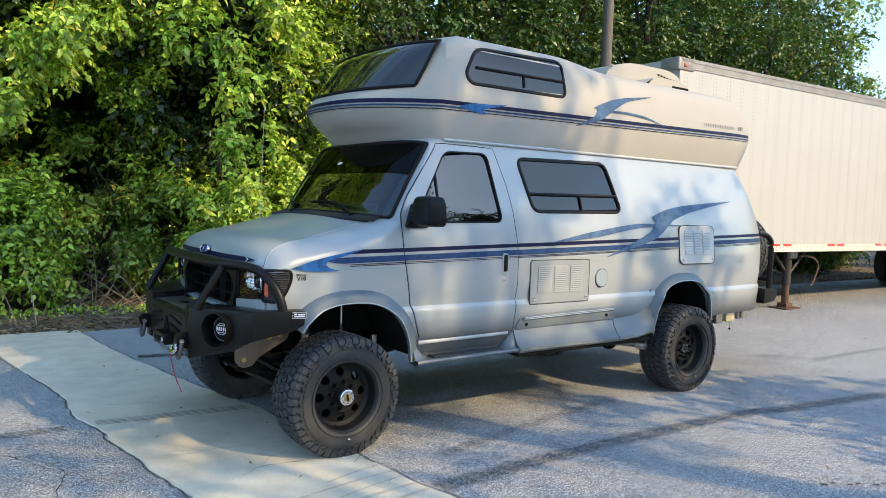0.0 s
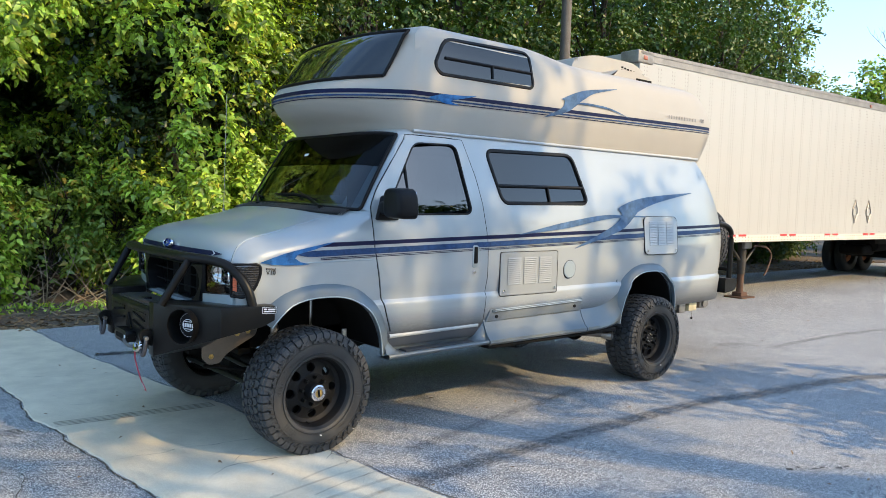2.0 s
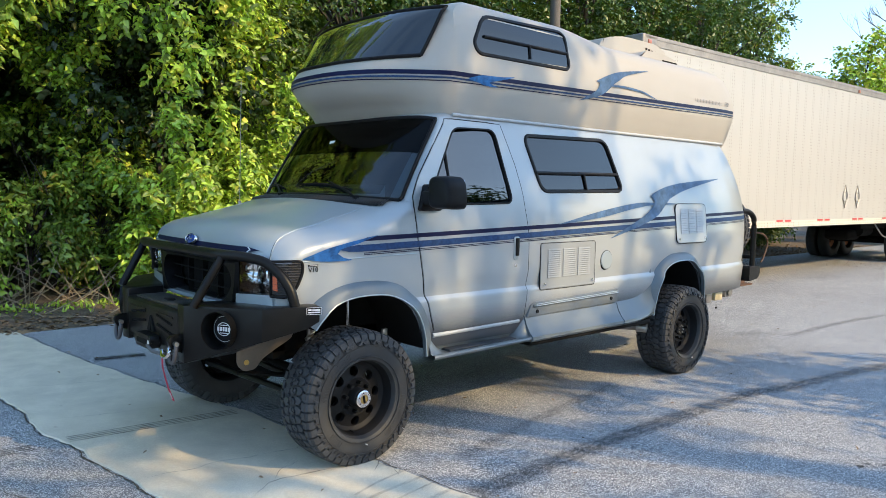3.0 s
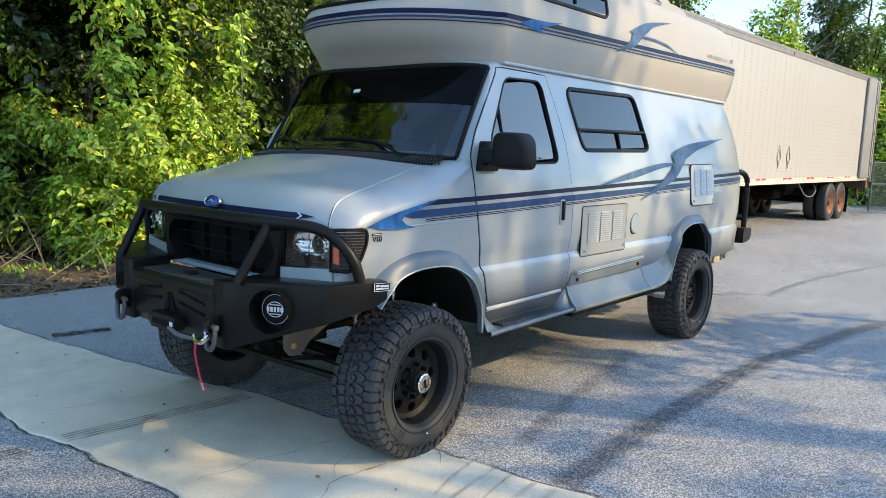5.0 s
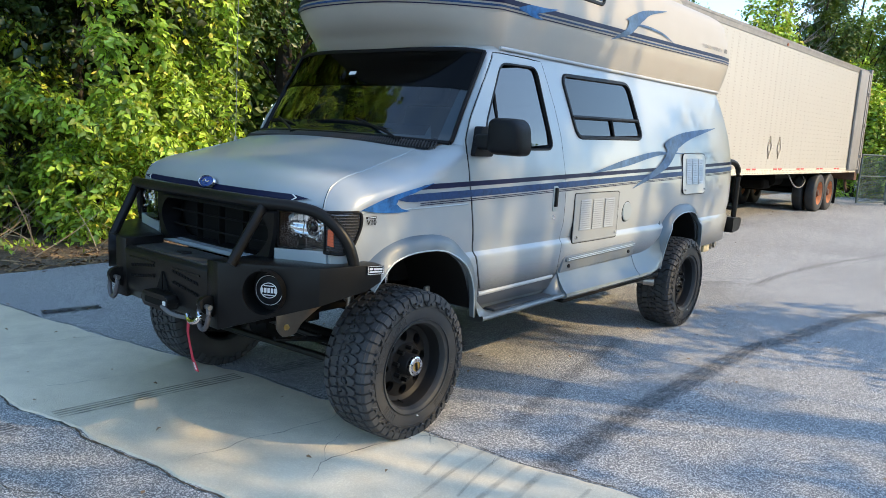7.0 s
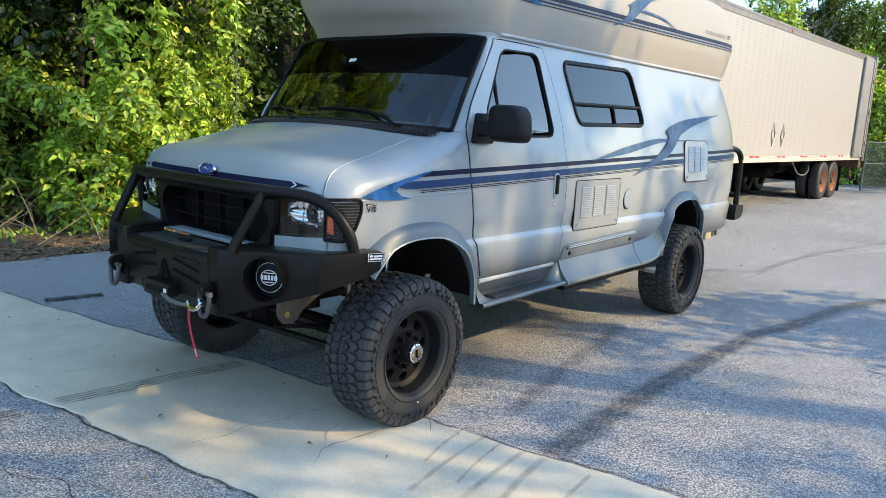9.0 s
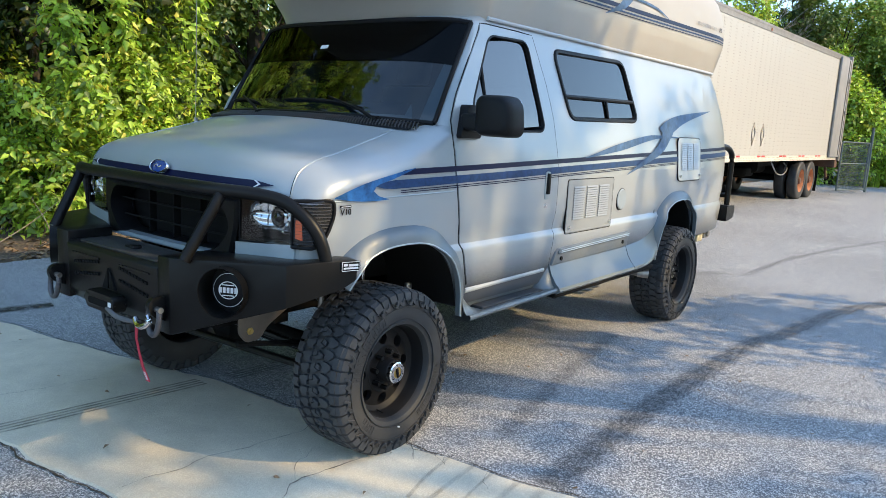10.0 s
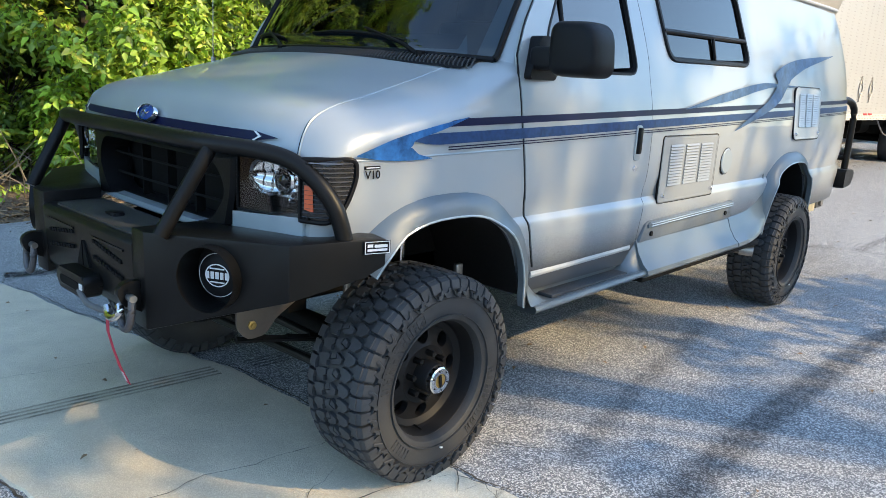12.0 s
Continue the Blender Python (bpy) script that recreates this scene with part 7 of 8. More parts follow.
def foliage(rng, centres, radii, outward, sprays, per, size, near, droop=0.45):
    """Sprays of leaves round clump centres: twigs point outwards and hang."""
    n = len(centres)
    c = np.repeat(centres, sprays, 0)
    r = np.repeat(radii, sprays)[:, None]
    out = unit(np.repeat(outward, sprays, 0) + 0.9 * rng.normal(size=(n * sprays, 3)))
    o = c + out * r * rng.uniform(0.25, 1.0, (n * sprays, 1)) ** 0.6
    d = unit(out + 0.6 * rng.normal(size=out.shape) + np.array([0, 0, -droop]))
    length = size * rng.uniform(1.8, 3.4, (len(o), 1))
    t = np.linspace(0, 1, per)[None, :, None]
    p = o[:, None] + d[:, None] * length[:, None] * t
    p = p + np.array([0, 0, -0.25]) * (t ** 2) * length[:, None]
    lat = unit(np.cross(d, np.array([0, 0, 1.0])) + 0.15 * rng.normal(size=d.shape))
    sgn = np.where(np.arange(per) % 2 == 0, 1.0, -1.0)[None, :, None]
    axis = 0.55 * d[:, None] + sgn * 0.8 * lat[:, None] + 0.35 * rng.normal(size=p.shape) + np.array([0, 0, -0.35])
    normal = 0.55 * out[:, None] + np.array([0, 0, 0.75]) + 0.65 * rng.normal(size=p.shape)
    m = p.shape[0] * per
    sizes = size * rng.uniform(0.5, 1.35, m)
    return p.reshape(m, 3), axis.reshape(m, 3), normal.reshape(m, 3), sizes


def tree(name, label, x, y, h, rad, low, clumps, sprays, per, size, mat, seed, near=False, squash=1.0, trunk_r=0.11, group="", core=0, shell=0.55, tight=0.18, fork=0.0):
    """A tapered trunk with limbs and a crown of many sprays."""
    rng = np.random.default_rng(seed)
    t = thing(name, label, "tree" if h > 3 else "shrub", group, at=(x, y, -0.02))
    mid = (low + h) / 2
    u = unit(rng.normal(size=(clumps, 3)))
    f = rng.uniform(shell, 1.0, (clumps, 1))
    lump = 1 + 0.22 * np.sin(3 * np.arctan2(u[:, 1], u[:, 0]) + seed)[:, None] + 0.15 * rng.normal(size=(clumps, 1))
    c = u * f * lump * np.array([rad, rad * squash, (h - low) / 2]) + np.array([0, 0, mid])
    # the crown stays full low down: push clumps out to a barrel
    grow = 1 + 0.35 * (np.abs(u[:, 2]) ** 2)
    c[:, 0] *= grow
    c[:, 1] *= grow
    c[:, 2] = np.maximum(c[:, 2], low * 0.8 + 0.12)
    outward = unit((c - np.array([0, 0, mid])) * np.array([1, 1, 0.6]))
    radii = rng.uniform(0.75, 1.25, clumps) * rad * tight
    p, a, n, s = foliage(rng, c, radii, outward, sprays, per, size, near)
    keep = p[:, 2] > 0.03
    part("crown", leaf_mesh("crown", p[keep], a[keep], n[keep], s[keep], mat, near), mat, t)
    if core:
        # the leaves inside, with the crown's shade put into their dark colour
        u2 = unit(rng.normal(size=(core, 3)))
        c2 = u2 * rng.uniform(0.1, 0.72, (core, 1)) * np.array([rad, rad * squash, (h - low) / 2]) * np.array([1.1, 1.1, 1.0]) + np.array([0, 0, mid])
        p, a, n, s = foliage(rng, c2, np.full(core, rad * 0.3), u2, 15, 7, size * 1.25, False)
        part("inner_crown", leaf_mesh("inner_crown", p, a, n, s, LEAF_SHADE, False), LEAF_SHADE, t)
    rnd = random.Random(seed)
    geos = [tube([(0, 0, 0), (rnd.uniform(-.1, .1), rnd.uniform(-.1, .1), h * 0.3), (rnd.uniform(-.25, .25), rnd.uniform(-.25, .25), h * 0.6), (rnd.uniform(-.3, .3), rnd.uniform(-.3, .3), h * 0.9)], [trunk_r * 1.25, trunk_r, trunk_r * 0.65, trunk_r * 0.2], 8, steps=4)]
    part("trunk", geos[0], BARK, t)
    limbs = []
    for i in range(0, clumps, max(1, clumps // 26)):
        e = c[i]
        z0 = min(h * max(0.75, fork), max(0.15 * h, e[2] * rnd.uniform(max(0.45, fork), max(0.75, fork + 0.1))))
        limbs.append(tube([(0, 0, z0), (e[0] * 0.45, e[1] * 0.45, z0 + (e[2] - z0) * 0.55), tuple(e)], [trunk_r * 0.4, trunk_r * 0.22, trunk_r * 0.06], 5, steps=3))
    part("branchwork", join(*limbs), BARK, t)["kind"] = "stuff"
    return t


def hedge():
    big = "broad-leaved tree in bright green leaf at the lot's edge"
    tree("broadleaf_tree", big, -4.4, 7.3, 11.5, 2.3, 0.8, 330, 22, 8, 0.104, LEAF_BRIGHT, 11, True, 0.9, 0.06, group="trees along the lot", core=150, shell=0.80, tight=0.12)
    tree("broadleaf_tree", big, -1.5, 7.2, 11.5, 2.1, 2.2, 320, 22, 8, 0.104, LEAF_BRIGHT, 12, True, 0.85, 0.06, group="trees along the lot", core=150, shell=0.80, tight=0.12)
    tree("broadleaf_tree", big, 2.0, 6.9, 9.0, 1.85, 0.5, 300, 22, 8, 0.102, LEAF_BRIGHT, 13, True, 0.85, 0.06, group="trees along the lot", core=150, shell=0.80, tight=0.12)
    low = "low leafy shrub spilling over the lot's edge"
    for i, (x, y, h, r) in enumerate(((-3.3, 6.3, 2.2, 0.85), (-2.2, 6.3, 1.9, 0.75), (-1.1, 6.3, 2.0, 0.62), (1.75, 6.1, 1.3, 0.6), (2.5, 6.1, 2.2, 0.75), (3.3, 6.5, 2.4, 0.7))):
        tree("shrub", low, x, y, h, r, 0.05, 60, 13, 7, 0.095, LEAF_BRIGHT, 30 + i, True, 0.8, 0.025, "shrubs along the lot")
    for i, (x, y) in enumerate(((0.2, 7.0), (1.1, 7.1))):
        tree("shrub", "thin shaded shrub in a gap under the trees", x, y, 2.3, 0.75, 0.1, 46, 8, 7, 0.10, LEAF_MID, 44 + i, True, 0.7, 0.02, "shrubs along the lot", shell=0.3)
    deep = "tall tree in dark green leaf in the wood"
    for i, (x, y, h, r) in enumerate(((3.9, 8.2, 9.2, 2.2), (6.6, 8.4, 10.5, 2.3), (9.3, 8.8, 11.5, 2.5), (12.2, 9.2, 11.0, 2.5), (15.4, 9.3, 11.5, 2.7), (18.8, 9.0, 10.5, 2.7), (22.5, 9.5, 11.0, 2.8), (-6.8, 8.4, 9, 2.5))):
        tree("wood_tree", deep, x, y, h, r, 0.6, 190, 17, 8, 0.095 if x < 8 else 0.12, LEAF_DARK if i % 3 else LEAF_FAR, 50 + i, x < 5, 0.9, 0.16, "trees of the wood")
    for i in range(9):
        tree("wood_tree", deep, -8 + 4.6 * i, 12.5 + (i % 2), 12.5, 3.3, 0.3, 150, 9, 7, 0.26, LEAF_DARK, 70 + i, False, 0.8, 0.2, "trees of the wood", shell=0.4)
    # fills the gaps between edge trees; dark leaves stand in for their shade
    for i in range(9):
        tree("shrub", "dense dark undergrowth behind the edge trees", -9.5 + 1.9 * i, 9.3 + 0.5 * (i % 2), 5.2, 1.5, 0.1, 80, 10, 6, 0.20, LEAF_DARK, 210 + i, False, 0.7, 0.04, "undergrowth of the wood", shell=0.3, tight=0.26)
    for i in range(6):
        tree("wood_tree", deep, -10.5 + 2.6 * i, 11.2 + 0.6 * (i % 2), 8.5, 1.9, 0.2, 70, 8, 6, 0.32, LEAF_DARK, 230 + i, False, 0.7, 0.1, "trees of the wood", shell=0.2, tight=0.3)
    brush = "rough brush under the trees behind the trailer"
    for i in range(9):
        tree("shrub", brush, 6.5 + 2.1 * i, 6.3 + 0.4 * (i % 3), 1.9, 1.2, 0.05, 50, 10, 7, 0.12, LEAF_FAR, 90 + i, False, 0.7, 0.03, "brush behind the trailer")


def far_trees():
    far = "broad tree with rounded crown beyond the trailer"
    for i, (x, y, h, r, low) in enumerate(((28.6, 10.6, 11.0, 2.6, 0.4), (31.4, 4.7, 8.7, 1.25, 0.4), (35.3, 4.0, 10.0, 2.2, 0.4), (35.8, 1.7, 8.4, 1.9, 0.4), (36.8, 0.2, 7.7, 1.8, 0.4), (38.2, -1.3, 8.4, 2.0, 0.4), (27.8, 2.3, 4.4, 1.15, 0.3), (29.5, 1.2, 2.6, 0.9, 0.2), (43, 3.4, 9.2, 2.4, 0.4), (52, 6.2, 9.5, 3.2, 0.4), (60, 2.5, 9.5, 3.4, 0.4), (66, -3.5, 11, 4.2, 0.4), (44, -4.5, 9.0, 2.6, 0.4), (74, -9, 12, 4.5, 0.4))):
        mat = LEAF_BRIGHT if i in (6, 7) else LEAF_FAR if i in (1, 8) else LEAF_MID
        tree("far_tree", far, x, y, h, r, low, 86 if x < 45 else 56, 34 if x < 45 else 18, 7, 0.145 if x < 45 else 0.30, mat, 120 + i, False, 0.95, 0.12, "trees beyond the trailer", shell=0.5, tight=0.22)
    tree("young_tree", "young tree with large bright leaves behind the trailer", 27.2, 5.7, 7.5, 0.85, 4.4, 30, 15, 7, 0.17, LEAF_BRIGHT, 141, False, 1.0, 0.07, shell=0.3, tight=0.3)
    t = thing("bare_tree", "half-bare tree with thin grey branches behind the trailer", "tree", at=(29.0, 5.4, 0))
    rnd = random.Random(4)
    trunk = tube([(0, 0, 0), (0.2, 0, 4), (0.1, 0.1, 8), (0.4, 0, 11)], [0.13, 0.09, 0.05, 0.01], 7, steps=4)
    twigs = []
    def limb(p, d, length, r, depth):
        d = d.normalized()
        side = Vector((rnd.uniform(-1, 1), rnd.uniform(-1, 1), rnd.uniform(-0.2, 0.6))) * 0.22 * length
        q, e = p + d * length * 0.5 + side * 0.4, p + d * length + side
        twigs.append(tube([p, q, e], [r, r * 0.7, r * 0.35], 5, steps=2))
        if depth:
            for k in range(4):
                f = rnd.uniform(0.3, 1.0)
                base = p.lerp(q, f * 2) if f < 0.5 else q.lerp(e, f * 2 - 1)
                turn = Vector((rnd.uniform(-1, 1), rnd.uniform(-1, 1), rnd.uniform(-0.1, 0.9)))
                limb(base, d + turn * 0.9, length * rnd.uniform(0.4, 0.65), r * 0.5, depth - 1)
    for i in range(24):
        z = 3.6 + 6.6 * i / 24 + rnd.uniform(0, 0.3)
        a = 2.4 * i + rnd.uniform(-0.4, 0.4)
        limb(Vector((0.14, 0.05, z)), Vector((math.cos(a), math.sin(a), rnd.uniform(0.5, 1.1))), rnd.uniform(1.1, 1.7) * (13 - z) / 7, 0.026, 2)
    grey = surface("pale_grey_twig_bark", (0.24, 0.22, 0.20), 0.9, spread=0.25)
    part("trunk", trunk, grey, t)
    part("branches", join(*twigs), grey, t)["kind"] = "stuff"


def shade_trees():
    """Unseen trees on the lot's sunny side, placed so their crowns dapple the van."""
    lab = "unseen tall tree placed to shade the lot"
    def at(p, q):
        return 0.907 * p + 0.42 * q, 0.42 * p - 0.907 * q
    # third, fifth and sixth are added only to steer shade and reflections
    for i, (p, q, h, low, r, cl) in enumerate(((0.58, 13.38, 14.5, 6.0, 1.7, 39), (2.73, 13.6, 9.05, 7.35, 0.9, 16), (-7.5, 12.5, 8.5, 4.0, 1.8, 36), (2.9, 8.4, 4.0, 0.6, 1.15, 58), (1.9, 16.0, 16.0, 12.7, 1.5, 62), (-1.15, 13.6, 10.5, 5.2, 1.5, 34))):
        x, y = at(p, q)
        tree("shade_tree", lab, x, y, h, r, low, cl, (11, 5, 9, 9, 11, 7)[i], 8, (0.17, 0.15, 0.2, 0.14, 0.2, 0.16)[i], LEAF_DARK, 150 + i, False, 1.0, 0.06, "trees on the sunny side", shell=0.25, tight=(0.16, 0.2, 0.15, 0.2, 0.2, 0.2)[i], fork=0.86 if i in (1, 4) else 0.0)
    # out of view; added to keep the bright low sky off the flank
    for i in range(7):
        tree("shade_tree", "unseen distant tree added to block the low sky", -16 + 8.5 * i, -25 - 2 * (i % 2), 9.5, 3.9, 0.6, 80, 12, 7, 0.36, LEAF_DARK, 170 + i, False, 0.8, 0.16, "trees on the sunny side", shell=0.4, tight=0.24)
    # out of view; placed to lay a shadow band across the far lot
    for i, (x, y) in enumerate(((31, -7.6), (35.5, -7.0), (40, -7.4))):
        tree("shade_tree", lab, x, y, 8, 2.6, 0.8, 130, 9, 7, 0.22, LEAF_DARK, 160 + i, False, 1.0, 0.16, "trees on the sunny side", shell=0.3)


def litter():
    rng = np.random.default_rng(9)
    n = 9000
    x = rng.uniform(-6, 24, n)
    y = 4.0 + np.abs(rng.normal(0, 0.8, n)) + 0.1
    k = 500
    x[:k], y[:k] = rng.uniform(-5, 14, k), rng.uniform(-4, 4, k)
    k2 = 900
    x[k:k + k2], y[k:k + k2] = rng.uniform(15.5, 23, k2), rng.normal(2.0, 0.7, k2)
    z = np.where(y < 4.1, 0.006, -0.015) + rng.uniform(0, 0.012, n)
    on = np.array([slab_edges(v)[0] - 0.05 < u < slab_edges(v)[1] + 0.05 for u, v in zip(x, y)])
    z = np.where(on, z + 0.014, z)
    pos = np.c_[x, y, z]
    ax = np.c_[rng.normal(size=(n, 2)), rng.normal(0, 0.12, n)]
    no = np.c_[rng.normal(0, 0.3, (n, 2)), np.ones(n)]
    size = np.where(y < 4.0, rng.uniform(0.012, 0.035, n), rng.uniform(0.03, 0.09, n))
    ob = new("fallen_leaves", leaf_mesh("fallen_leaves", pos, ax, no, size, DEAD, True))
    tagged(ob, "scattered dry brown leaves on soil and asphalt", "leaf litter", kind="stuff")
    m = 1500
    pos = np.c_[rng.uniform(-7, 5, m), 6.0 - np.abs(rng.normal(0, 0.3, m)), rng.uniform(-0.02, 0.02, m)]
    ax = np.c_[rng.normal(size=(m, 2)), rng.uniform(0.5, 1.6, m)]
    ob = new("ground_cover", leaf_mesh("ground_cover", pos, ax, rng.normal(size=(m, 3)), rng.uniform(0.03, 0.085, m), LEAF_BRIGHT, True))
    tagged(ob, "low weeds and seedlings along the lot's edge", "weeds", kind="stuff")
    m = 5000
    gx = rng.uniform(28.3, 38, m)
    p = np.c_[gx, -2.6 + (gx + 2.1) * rng.uniform(0.108, 0.15, m), np.full(m, -0.02)]
    a, h, lean = rng.uniform(0, math.pi, m), rng.uniform(0.2, 0.75, m), rng.normal(0, 0.12, (m, 2))
    w = np.c_[np.cos(a), np.sin(a), np.zeros(m)] * 0.012
    tip = p + np.c_[lean, h]
    v = np.stack([p - w, p + w, (p + tip) / 2 + w * 0.8 + np.array([0, 0, 0.04]), tip, (p + tip) / 2 - w * 0.8 + np.array([0, 0, 0.04])], 1).reshape(-1, 3)
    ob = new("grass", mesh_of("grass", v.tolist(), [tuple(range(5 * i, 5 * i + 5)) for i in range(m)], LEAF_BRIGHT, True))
    tagged(ob, "tall sunlit grass by the gate", "grass", kind="stuff")
    # dead stems and sticks under the trees
    rnd = random.Random(3)
    st = []
    for i in range(130):
        x, y = (rnd.uniform(-4, 3.5), rnd.uniform(4.8, 6.2)) if i < 60 else (rnd.uniform(-0.6, 1.7), rnd.uniform(6.1, 7.4))
        a, l = rnd.uniform(0, 6.28), rnd.uniform(0.3, 1.1)
        tilt = rnd.uniform(0.1, 1.2)
        e = (x + l * math.cos(a) * math.cos(tilt), y + l * math.sin(a) * math.cos(tilt), l * math.sin(tilt))
        st.append(tube([(x, y, -0.02), ((x + e[0]) / 2 + 0.03, (y + e[1]) / 2, e[2] * 0.45), e], [0.008, 0.006, 0.003], 5, steps=3))
    ob = part("dead_stems", join(*st), surface("pale_dead_stem", (0.3, 0.24, 0.16), 0.9, spread=0.3), None)
    tagged(ob, "thin dry stems and fallen twigs under the trees", "twigs", kind="stuff")


# ---- trailer ----
ALU = surface("white_trailer_sheet", (0.43, 0.422, 0.395), 0.42, spread=0.05, scale=1.2, grain=25, bump=0.05)
RIVET = surface("dull_rivet_heads", (0.36, 0.345, 0.32), 0.5, metal=0.3, spread=0.2)
RAIL = surface("weathered_aluminium_rail", (0.25, 0.235, 0.215), 0.5, metal=0.4, spread=0.3, scale=5, grain=30)
CREAM = surface("cream_bottom_rail", (0.62, 0.58, 0.49), 0.5, spread=0.15, scale=6)
LEG = surface("dark_oily_steel", (0.05, 0.045, 0.04), 0.6, metal=0.3, spread=0.4, scale=8, grain=40)
RUST = surface("rusty_steel", (0.10, 0.055, 0.035), 0.8, spread=0.5, scale=7, grain=40, bump=0.4)
GREY_DOOR = surface("grey_open_door", (0.25, 0.25, 0.25), 0.55, spread=0.2, scale=3)
REFL = surface("red_reflective_tape", (0.5, 0.03, 0.03), 0.35, spread=0.1)
ORANGE = surface("rusty_orange_rim", (0.42, 0.17, 0.07), 0.75, spread=0.35, scale=9)


def trailer():
    t = thing("semi_trailer", "long white riveted box trailer standing on its landing legs", "trailer", at=(6.6, 1.52, 0))
    t.rotation_euler.z = radians(-1.16)
    L, D = 15.8, 2.5
    def top(x):
        return 3.77 + 0.19 * x / L
    n = 13
    w = L / n
    for i in range(n):
        a, b = i * w + 0.0012, (i + 1) * w - 0.0012
        v = [(x, y, z) for x in (a, b) for y in (0.0, 0.03) for z in (1.13, top(x) - 0.12)]
        part("side_panel", (v, [(0, 1, 3, 2), (4, 6, 7, 5), (0, 4, 5, 1), (2, 3, 7, 6), (0, 2, 6, 4), (1, 5, 7, 3)]), ALU, t, flat=True)
    def run(y0, y1, lo, hi, mat, name):
        v = [(x, y, z) for x in (0, L) for y in (y0, y1) for z in (lo(x), hi(x))]
        return part(name, (v, [(0, 1, 3, 2), (4, 6, 7, 5), (0, 4, 5, 1), (2, 3, 7, 6), (0, 2, 6, 4), (1, 5, 7, 3)]), mat, t, flat=True)
    run(-0.012, 0.05, lambda x: top(x) - 0.13, lambda x: top(x), RAIL, "top_rail")
    run(-0.02, 0.0, lambda x: top(x) - 0.035, lambda x: top(x) + 0.012, RAIL, "roof_lip")
    run(-0.012, 0.05, lambda x: 1.02, lambda x: 1.14, CREAM, "bottom_rail")
    run(0.05, D, lambda x: top(x) - 0.03, lambda x: top(x) + 0.004, ALU, "roof")
    run(D - 0.05, D, lambda x: 1.02, lambda x: top(x), ALU, "far_side")
    run(0.05, D - 0.05, lambda x: 1.04, lambda x: 1.12, DARK, "floor_frame")
    part("front_wall", box(-0.02, 0.04, 0.09, D, 1.02, 3.77), ALU, t)
    part("corner_post", lathe_z(0.09, 0.09, 0.09, 1.02, 3.62), ALU, t)
    part("corner_cap", box(-0.06, 0.3, -0.02, 0.3, 3.61, 3.79, 0.02), RAIL, t)
    for x in (0.06, 7.7, L - 0.2):
        part("marker_lamp", box(x, x + 0.09, -0.03, -0.008, top(x) - 0.11, top(x) - 0.05, 0.008), surface("amber_marker", (0.35, 0.1, 0.03), 0.3, coat=0.5, bump=0), t)
    # rivets, in double rows at each stiffener
    out = []
    cols = 46
    for i in range(cols):
        x = 0.15 + (L - 0.5) * i / (cols - 1)
        for dx in (-0.03, 0.03):
            m = 44 if x < 9 else 26
            for k in range(m):
                z = 1.18 + (top(x) - 0.2 - 1.18) * k / (m - 1)
                r = 0.010
                v = [(x + dx - r, 0.0, z - r), (x + dx + r, 0.0, z - r), (x + dx + r, 0.0, z + r), (x + dx - r, 0.0, z + r), (x + dx, -0.005, z)]
                out.append((v, [(0, 1, 4), (1, 2, 4), (2, 3, 4), (3, 0, 4)]))
    rv = part("rivets", join(*out), RIVET, t, flat=True)
    rv["kind"] = "stuff"
    out = []
    for i in range(150):
        x = 0.08 + (L - 0.2) * i / 149
        r = 0.010
        for z in (1.05, 1.10):
            v = [(x - r, -0.012, z - r), (x + r, -0.012, z - r), (x + r, -0.012, z + r), (x - r, -0.012, z + r), (x, -0.018, z)]
            out.append((v, [(0, 1, 4), (1, 2, 4), (2, 3, 4), (3, 0, 4)]))
    rv = part("rail_rivets", join(*out), RAIL, t, flat=True)
    rv["kind"] = "stuff"
    for i in range(8):
        x = 2.55 + 1.75 * i
        for d in (0, 0.34):
            part("reflector", box(x + d, x + d + 0.24, -0.017, -0.012, 1.115, 1.15), REFL, t)
    # two hinged diamond placard holders
    for x in (7.35, 8.0):
        z = 1.60
        loop = [(0, 0.22), (0.07, 0.085), (0.105, 0.055), (0.105, -0.055), (0.07, -0.085), (0, -0.22), (-0.07, -0.085), (-0.105, -0.055), (-0.105, 0.055), (-0.07, 0.085)]
        bars = [(p, loop[(k + 1) % 10]) for k, p in enumerate(loop)] + [(loop[1], loop[9]), (loop[4], loop[6])]
        ph = part("placard_holder", join(*[tube([(x + a[0], -0.012, z + a[1]), (x + b[0], -0.012, z + b[1])], 0.010, 6) for a, b in bars]), STEEL, t, "empty metal diamond placard holder")
        for a, b in ((x - 0.07, z + 0.085), (x + 0.07, z + 0.085), (x, z + 0.22), (x, z - 0.22)):
            part("clip", box(a - 0.015, a + 0.015, -0.022, 0.0, b - 0.02, b + 0.02, 0.004), STEEL, ph)
    # landing gear
    for y in (0.32, 2.1):
        lg = part("landing_leg", tube([(3.62, y, 0.42), (3.62, y, 1.05)], 0.075, 16), LEG, t, "steel landing leg on a square foot")
        part("inner_leg", tube([(3.62, y, 0.05), (3.62, y, 0.44)], 0.06, 16), RUST, lg)
        part("foot", join(prism(rounded([(3.40, y - 0.18), (3.84, y - 0.18), (3.84, y + 0.18), (3.40, y + 0.18)], 0.03), "z", 0.0, 0.025), box(3.52, 3.72, y - 0.09, y + 0.09, 0.025, 0.10, 0.01)), RUST, lg)
        part("brace", join(tube([(3.62, y, 0.55), (4.25, y, 1.05)], 0.025, 8), tube([(3.62, y, 0.62), (3.1, y, 1.05)], 0.022, 8)), LEG, lg)
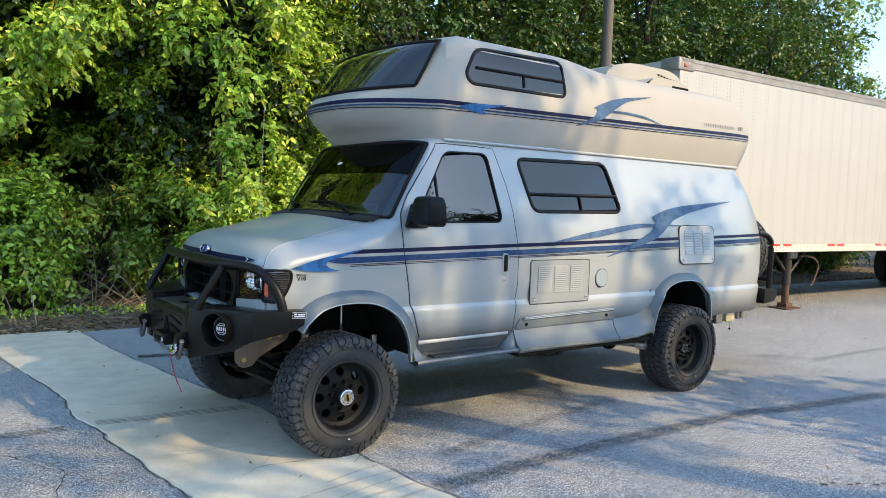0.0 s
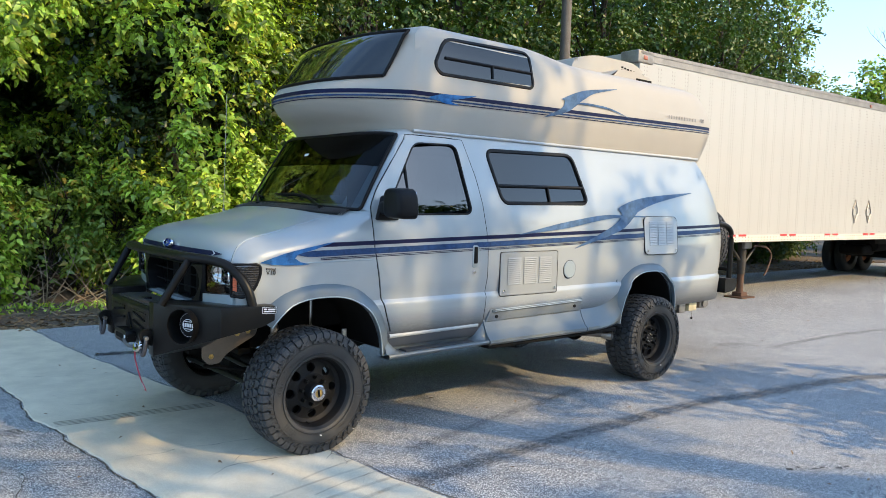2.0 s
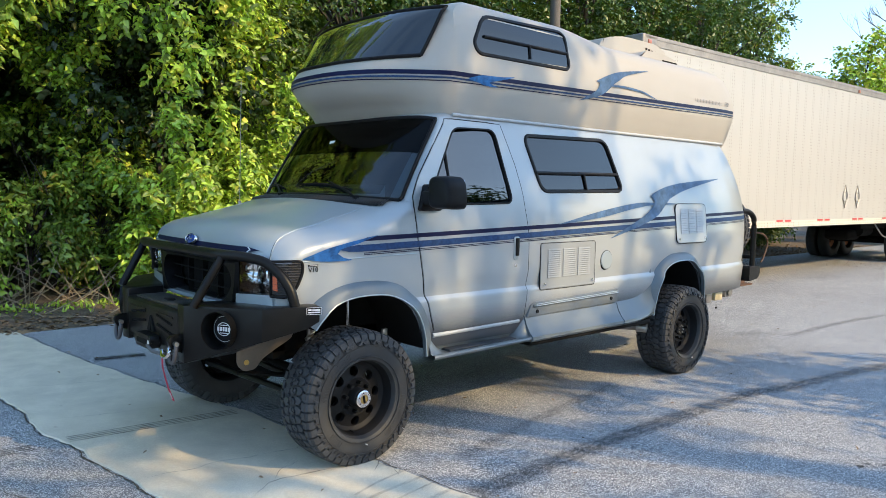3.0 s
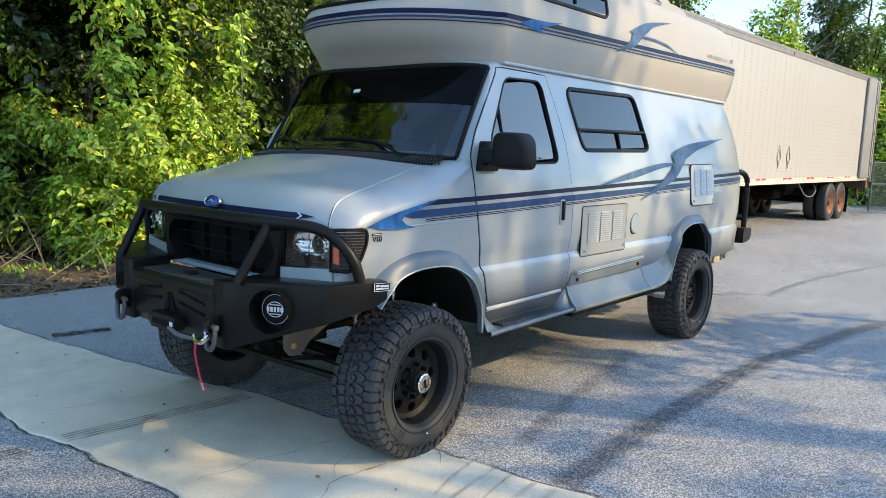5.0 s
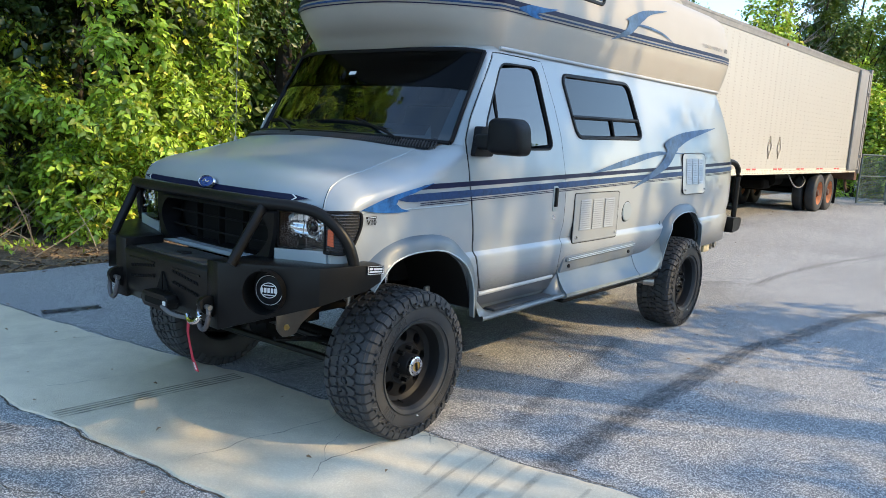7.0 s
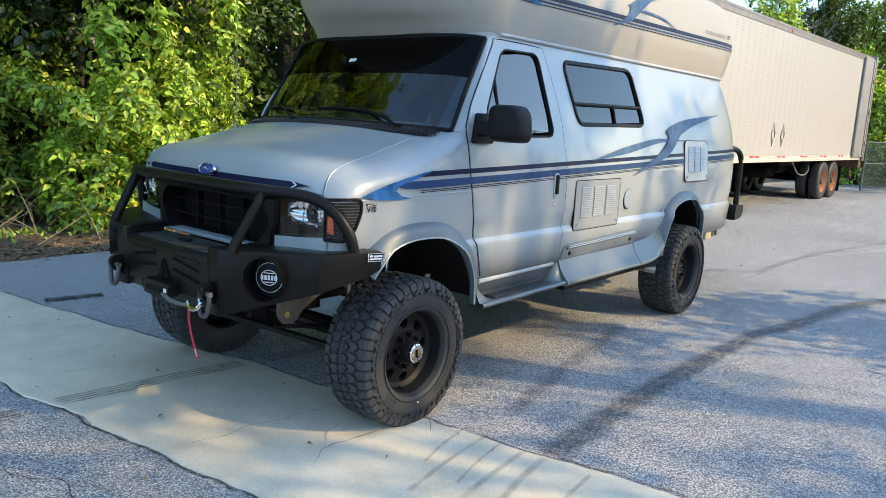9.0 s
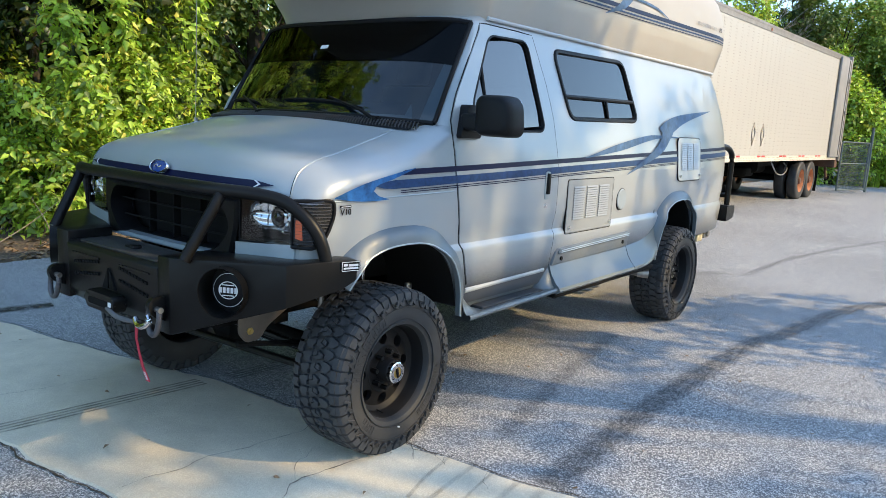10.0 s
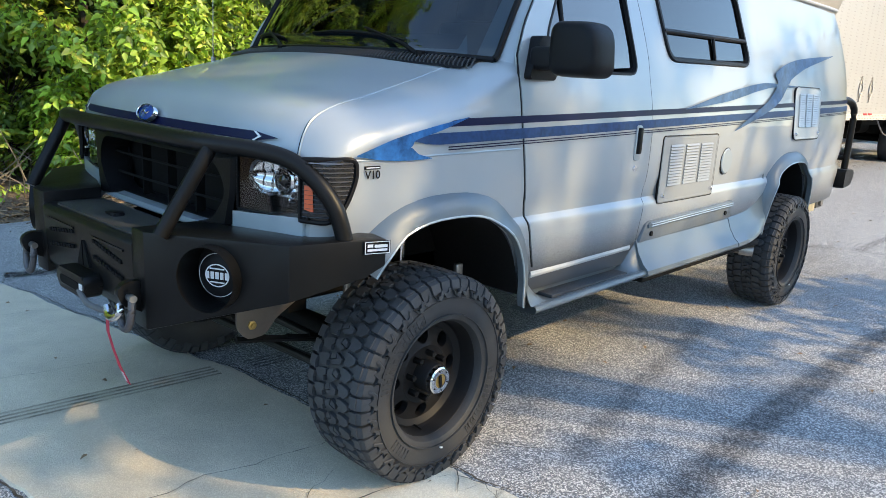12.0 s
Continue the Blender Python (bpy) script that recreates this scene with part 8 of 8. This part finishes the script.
        part("gearbox", box(3.5, 3.74, y - 0.12, y - 0.05, 0.88, 1.03, 0.02), RAIL, lg)
    part("crank", tube([(3.75, 0.18, 0.93), (4.15, 0.16, 0.90), (4.28, 0.12, 0.75), (4.12, 0.10, 0.50), (4.02, 0.10, 0.40)], 0.016, 8, steps=4), RUST, t)
    part("cross_brace", tube([(3.62, 0.32, 0.6), (3.62, 2.1, 0.95)], 0.02, 8), RAIL, t)
    # running gear
    part("bogie", join(box(9.9, 15.0, 0.55, 0.68, 0.85, 1.03), box(9.9, 15.0, 1.82, 1.95, 0.85, 1.03), box(11.6, 14.2, 0.6, 1.9, 0.62, 0.9), box(10.2, 10.9, 0.9, 1.5, 0.55, 0.8, 0.08)), DARK, t)
    part("air_tank", moved(lathe([(0, -0.35), (0.14, -0.33), (0.15, 0), (0.14, 0.33), (0, 0.35)], 20), pose(11.0, 0.9, 0.78, 0, 0, 90)), DARK, t)
    part("air_line", tube([(9.9, 0.25, 0.98), (10.3, 0.2, 0.70), (10.9, 0.2, 0.66), (11.4, 0.25, 0.8), (11.6, 0.4, 0.95)], 0.015, 8, steps=5), surface("grey_air_line", (0.2, 0.2, 0.22), 0.5), t)
    R = 0.50
    tyre = lathe([(0.29, -0.10), (0.31, -0.125), (0.40, -0.13), (0.46, -0.12), (R - 0.01, -0.10), (R, -0.08), (R, 0.08), (R - 0.01, 0.10), (0.46, 0.12), (0.40, 0.13), (0.31, 0.125), (0.29, 0.10)], 48, True)
    rim = lathe([(0.0, 0.0), (0.12, -0.02), (0.14, 0.02), (0.22, 0.05), (0.26, -0.04), (0.285, -0.10), (0.30, -0.12), (0.305, -0.10), (0.29, 0.0)], 40)
    hub = lathe([(0.0, -0.11), (0.07, -0.11), (0.10, -0.07), (0.115, 0.02)], 24)
    me_t, me_r, me_h = mesh_of("tyre", *tyre, RUBBER), mesh_of("rim", *rim, ORANGE), mesh_of("hub", *hub, RUST)
    for x in (12.0, 13.02):
        for y, face in ((0.14, 0), (0.45, 0), (2.05, 180), (2.36, 180)):
            wh = part("wheel", me_r, None, t, "rusty orange trailer wheel")
            wh.matrix_local = pose(x, y, R - 0.015, 0, 0, face)
            part("tyre", me_t, None, wh)
            part("hub", me_h, None, wh)
        part("axle", tube([(x, 0.2, R), (x, 2.3, R)], 0.07, 12), DARK, t)
    part("mud_flap", box(13.75, 13.77, 0.02, 0.66, 0.15, 0.85), BLACK, t)
    # rear frame with a door folded back along the side
    part("rear_post", box(L - 0.13, L + 0.02, -0.09, 0.10, 0.98, top(L) + 0.05, 0.01), RAIL, t)
    dr = part("rear_door", box(L - 1.32, L - 0.10, -0.075, -0.02, 1.10, top(L) - 0.06, 0.008), GREY_DOOR, t, "grey rear door folded back along the side")
    for z in (1.5, 2.4, 3.3):
        part("hinge", box(L - 0.2, L - 0.02, -0.11, -0.07, z - 0.05, z + 0.05, 0.01), RAIL, dr)
    part("lock_rod", tube([(L - 0.35, -0.085, 1.15), (L - 0.35, -0.085, top(L) - 0.1)], 0.014, 8), RAIL, dr)
    part("underride_guard", tube([(L - 0.02, 0.3, 1.0), (L + 0.0, 0.25, 0.62), (L - 0.1, 0.2, 0.50), (L - 0.25, 0.15, 0.46)], 0.04, 8, steps=4), RUST, t)
    part("rear_sill", box(L - 0.3, L + 0.03, -0.03, 2.5, 0.78, 1.02, 0.02), RUST, t)
    return t


def lathe_z(cx, cy, r, z0, z1, n=20):
    return tube([(cx, cy, z0), (cx, cy, z1)], r, n)


def gate():
    g = thing("chain_link_gate", "grey-green chain-link gate leaf standing open", "gate", at=(22.6, 1.12, 0))
    g.rotation_euler.z = radians(-14)
    FR = surface("dull_green_steel", (0.10, 0.13, 0.13), 0.5, metal=0.4, spread=0.2)
    W, H = 1.9, 1.55
    part("gate_frame", join(tube([(0, 0, 0.08), (0, 0, H)], 0.03, 10), tube([(W, 0, 0.08), (W, 0, H)], 0.03, 10), tube([(0, 0, H), (W, 0, H)], 0.025, 10), tube([(0, 0, 0.1), (W, 0, 0.1)], 0.025, 10), tube([(0, 0, 0.9), (W, 0, 0.9)], 0.02, 10)), FR, g)
    wires = []
    n = 26
    for i in range(-n, n):
        for s in (1, -1):
            a = i * W / n
            p, q = (a, 0.1), (a + (H - 0.1), H)
            lo, hi = max(0, -a), min(H - 0.1, W - a)
            if hi > lo:
                x0, x1, z0, z1 = a + lo, a + hi, 0.1 + lo, 0.1 + hi
                if s < 0:
                    x0, x1 = W - x0, W - x1
                wires.append(tube([(x0, 0.004 * s, z0), (x1, 0.004 * s, z1)], 0.004, 4, caps=False))
    part("wire_mesh", join(*wires), FR, g)
    post = part("gate_post", tube([(W + 0.12, 0, -0.02), (W + 0.12, 0, 2.05)], 0.045, 12), FR, g)


def pole():
    p = part("utility_pole", tube([(9.95, 5.9, -0.05), (9.97, 5.9, 5), (9.98, 5.9, 10.5)], [0.13, 0.11, 0.09], 16), surface("weathered_pole_timber", (0.12, 0.105, 0.09), 0.9, spread=0.3, scale=5, grain=40, bump=0.8, depth=0.006), None)
    tagged(p, "weathered grey timber utility pole among the trees", "pole")


trailer()
gate()
pole()
hedge()
far_trees()
shade_trees()
litter()
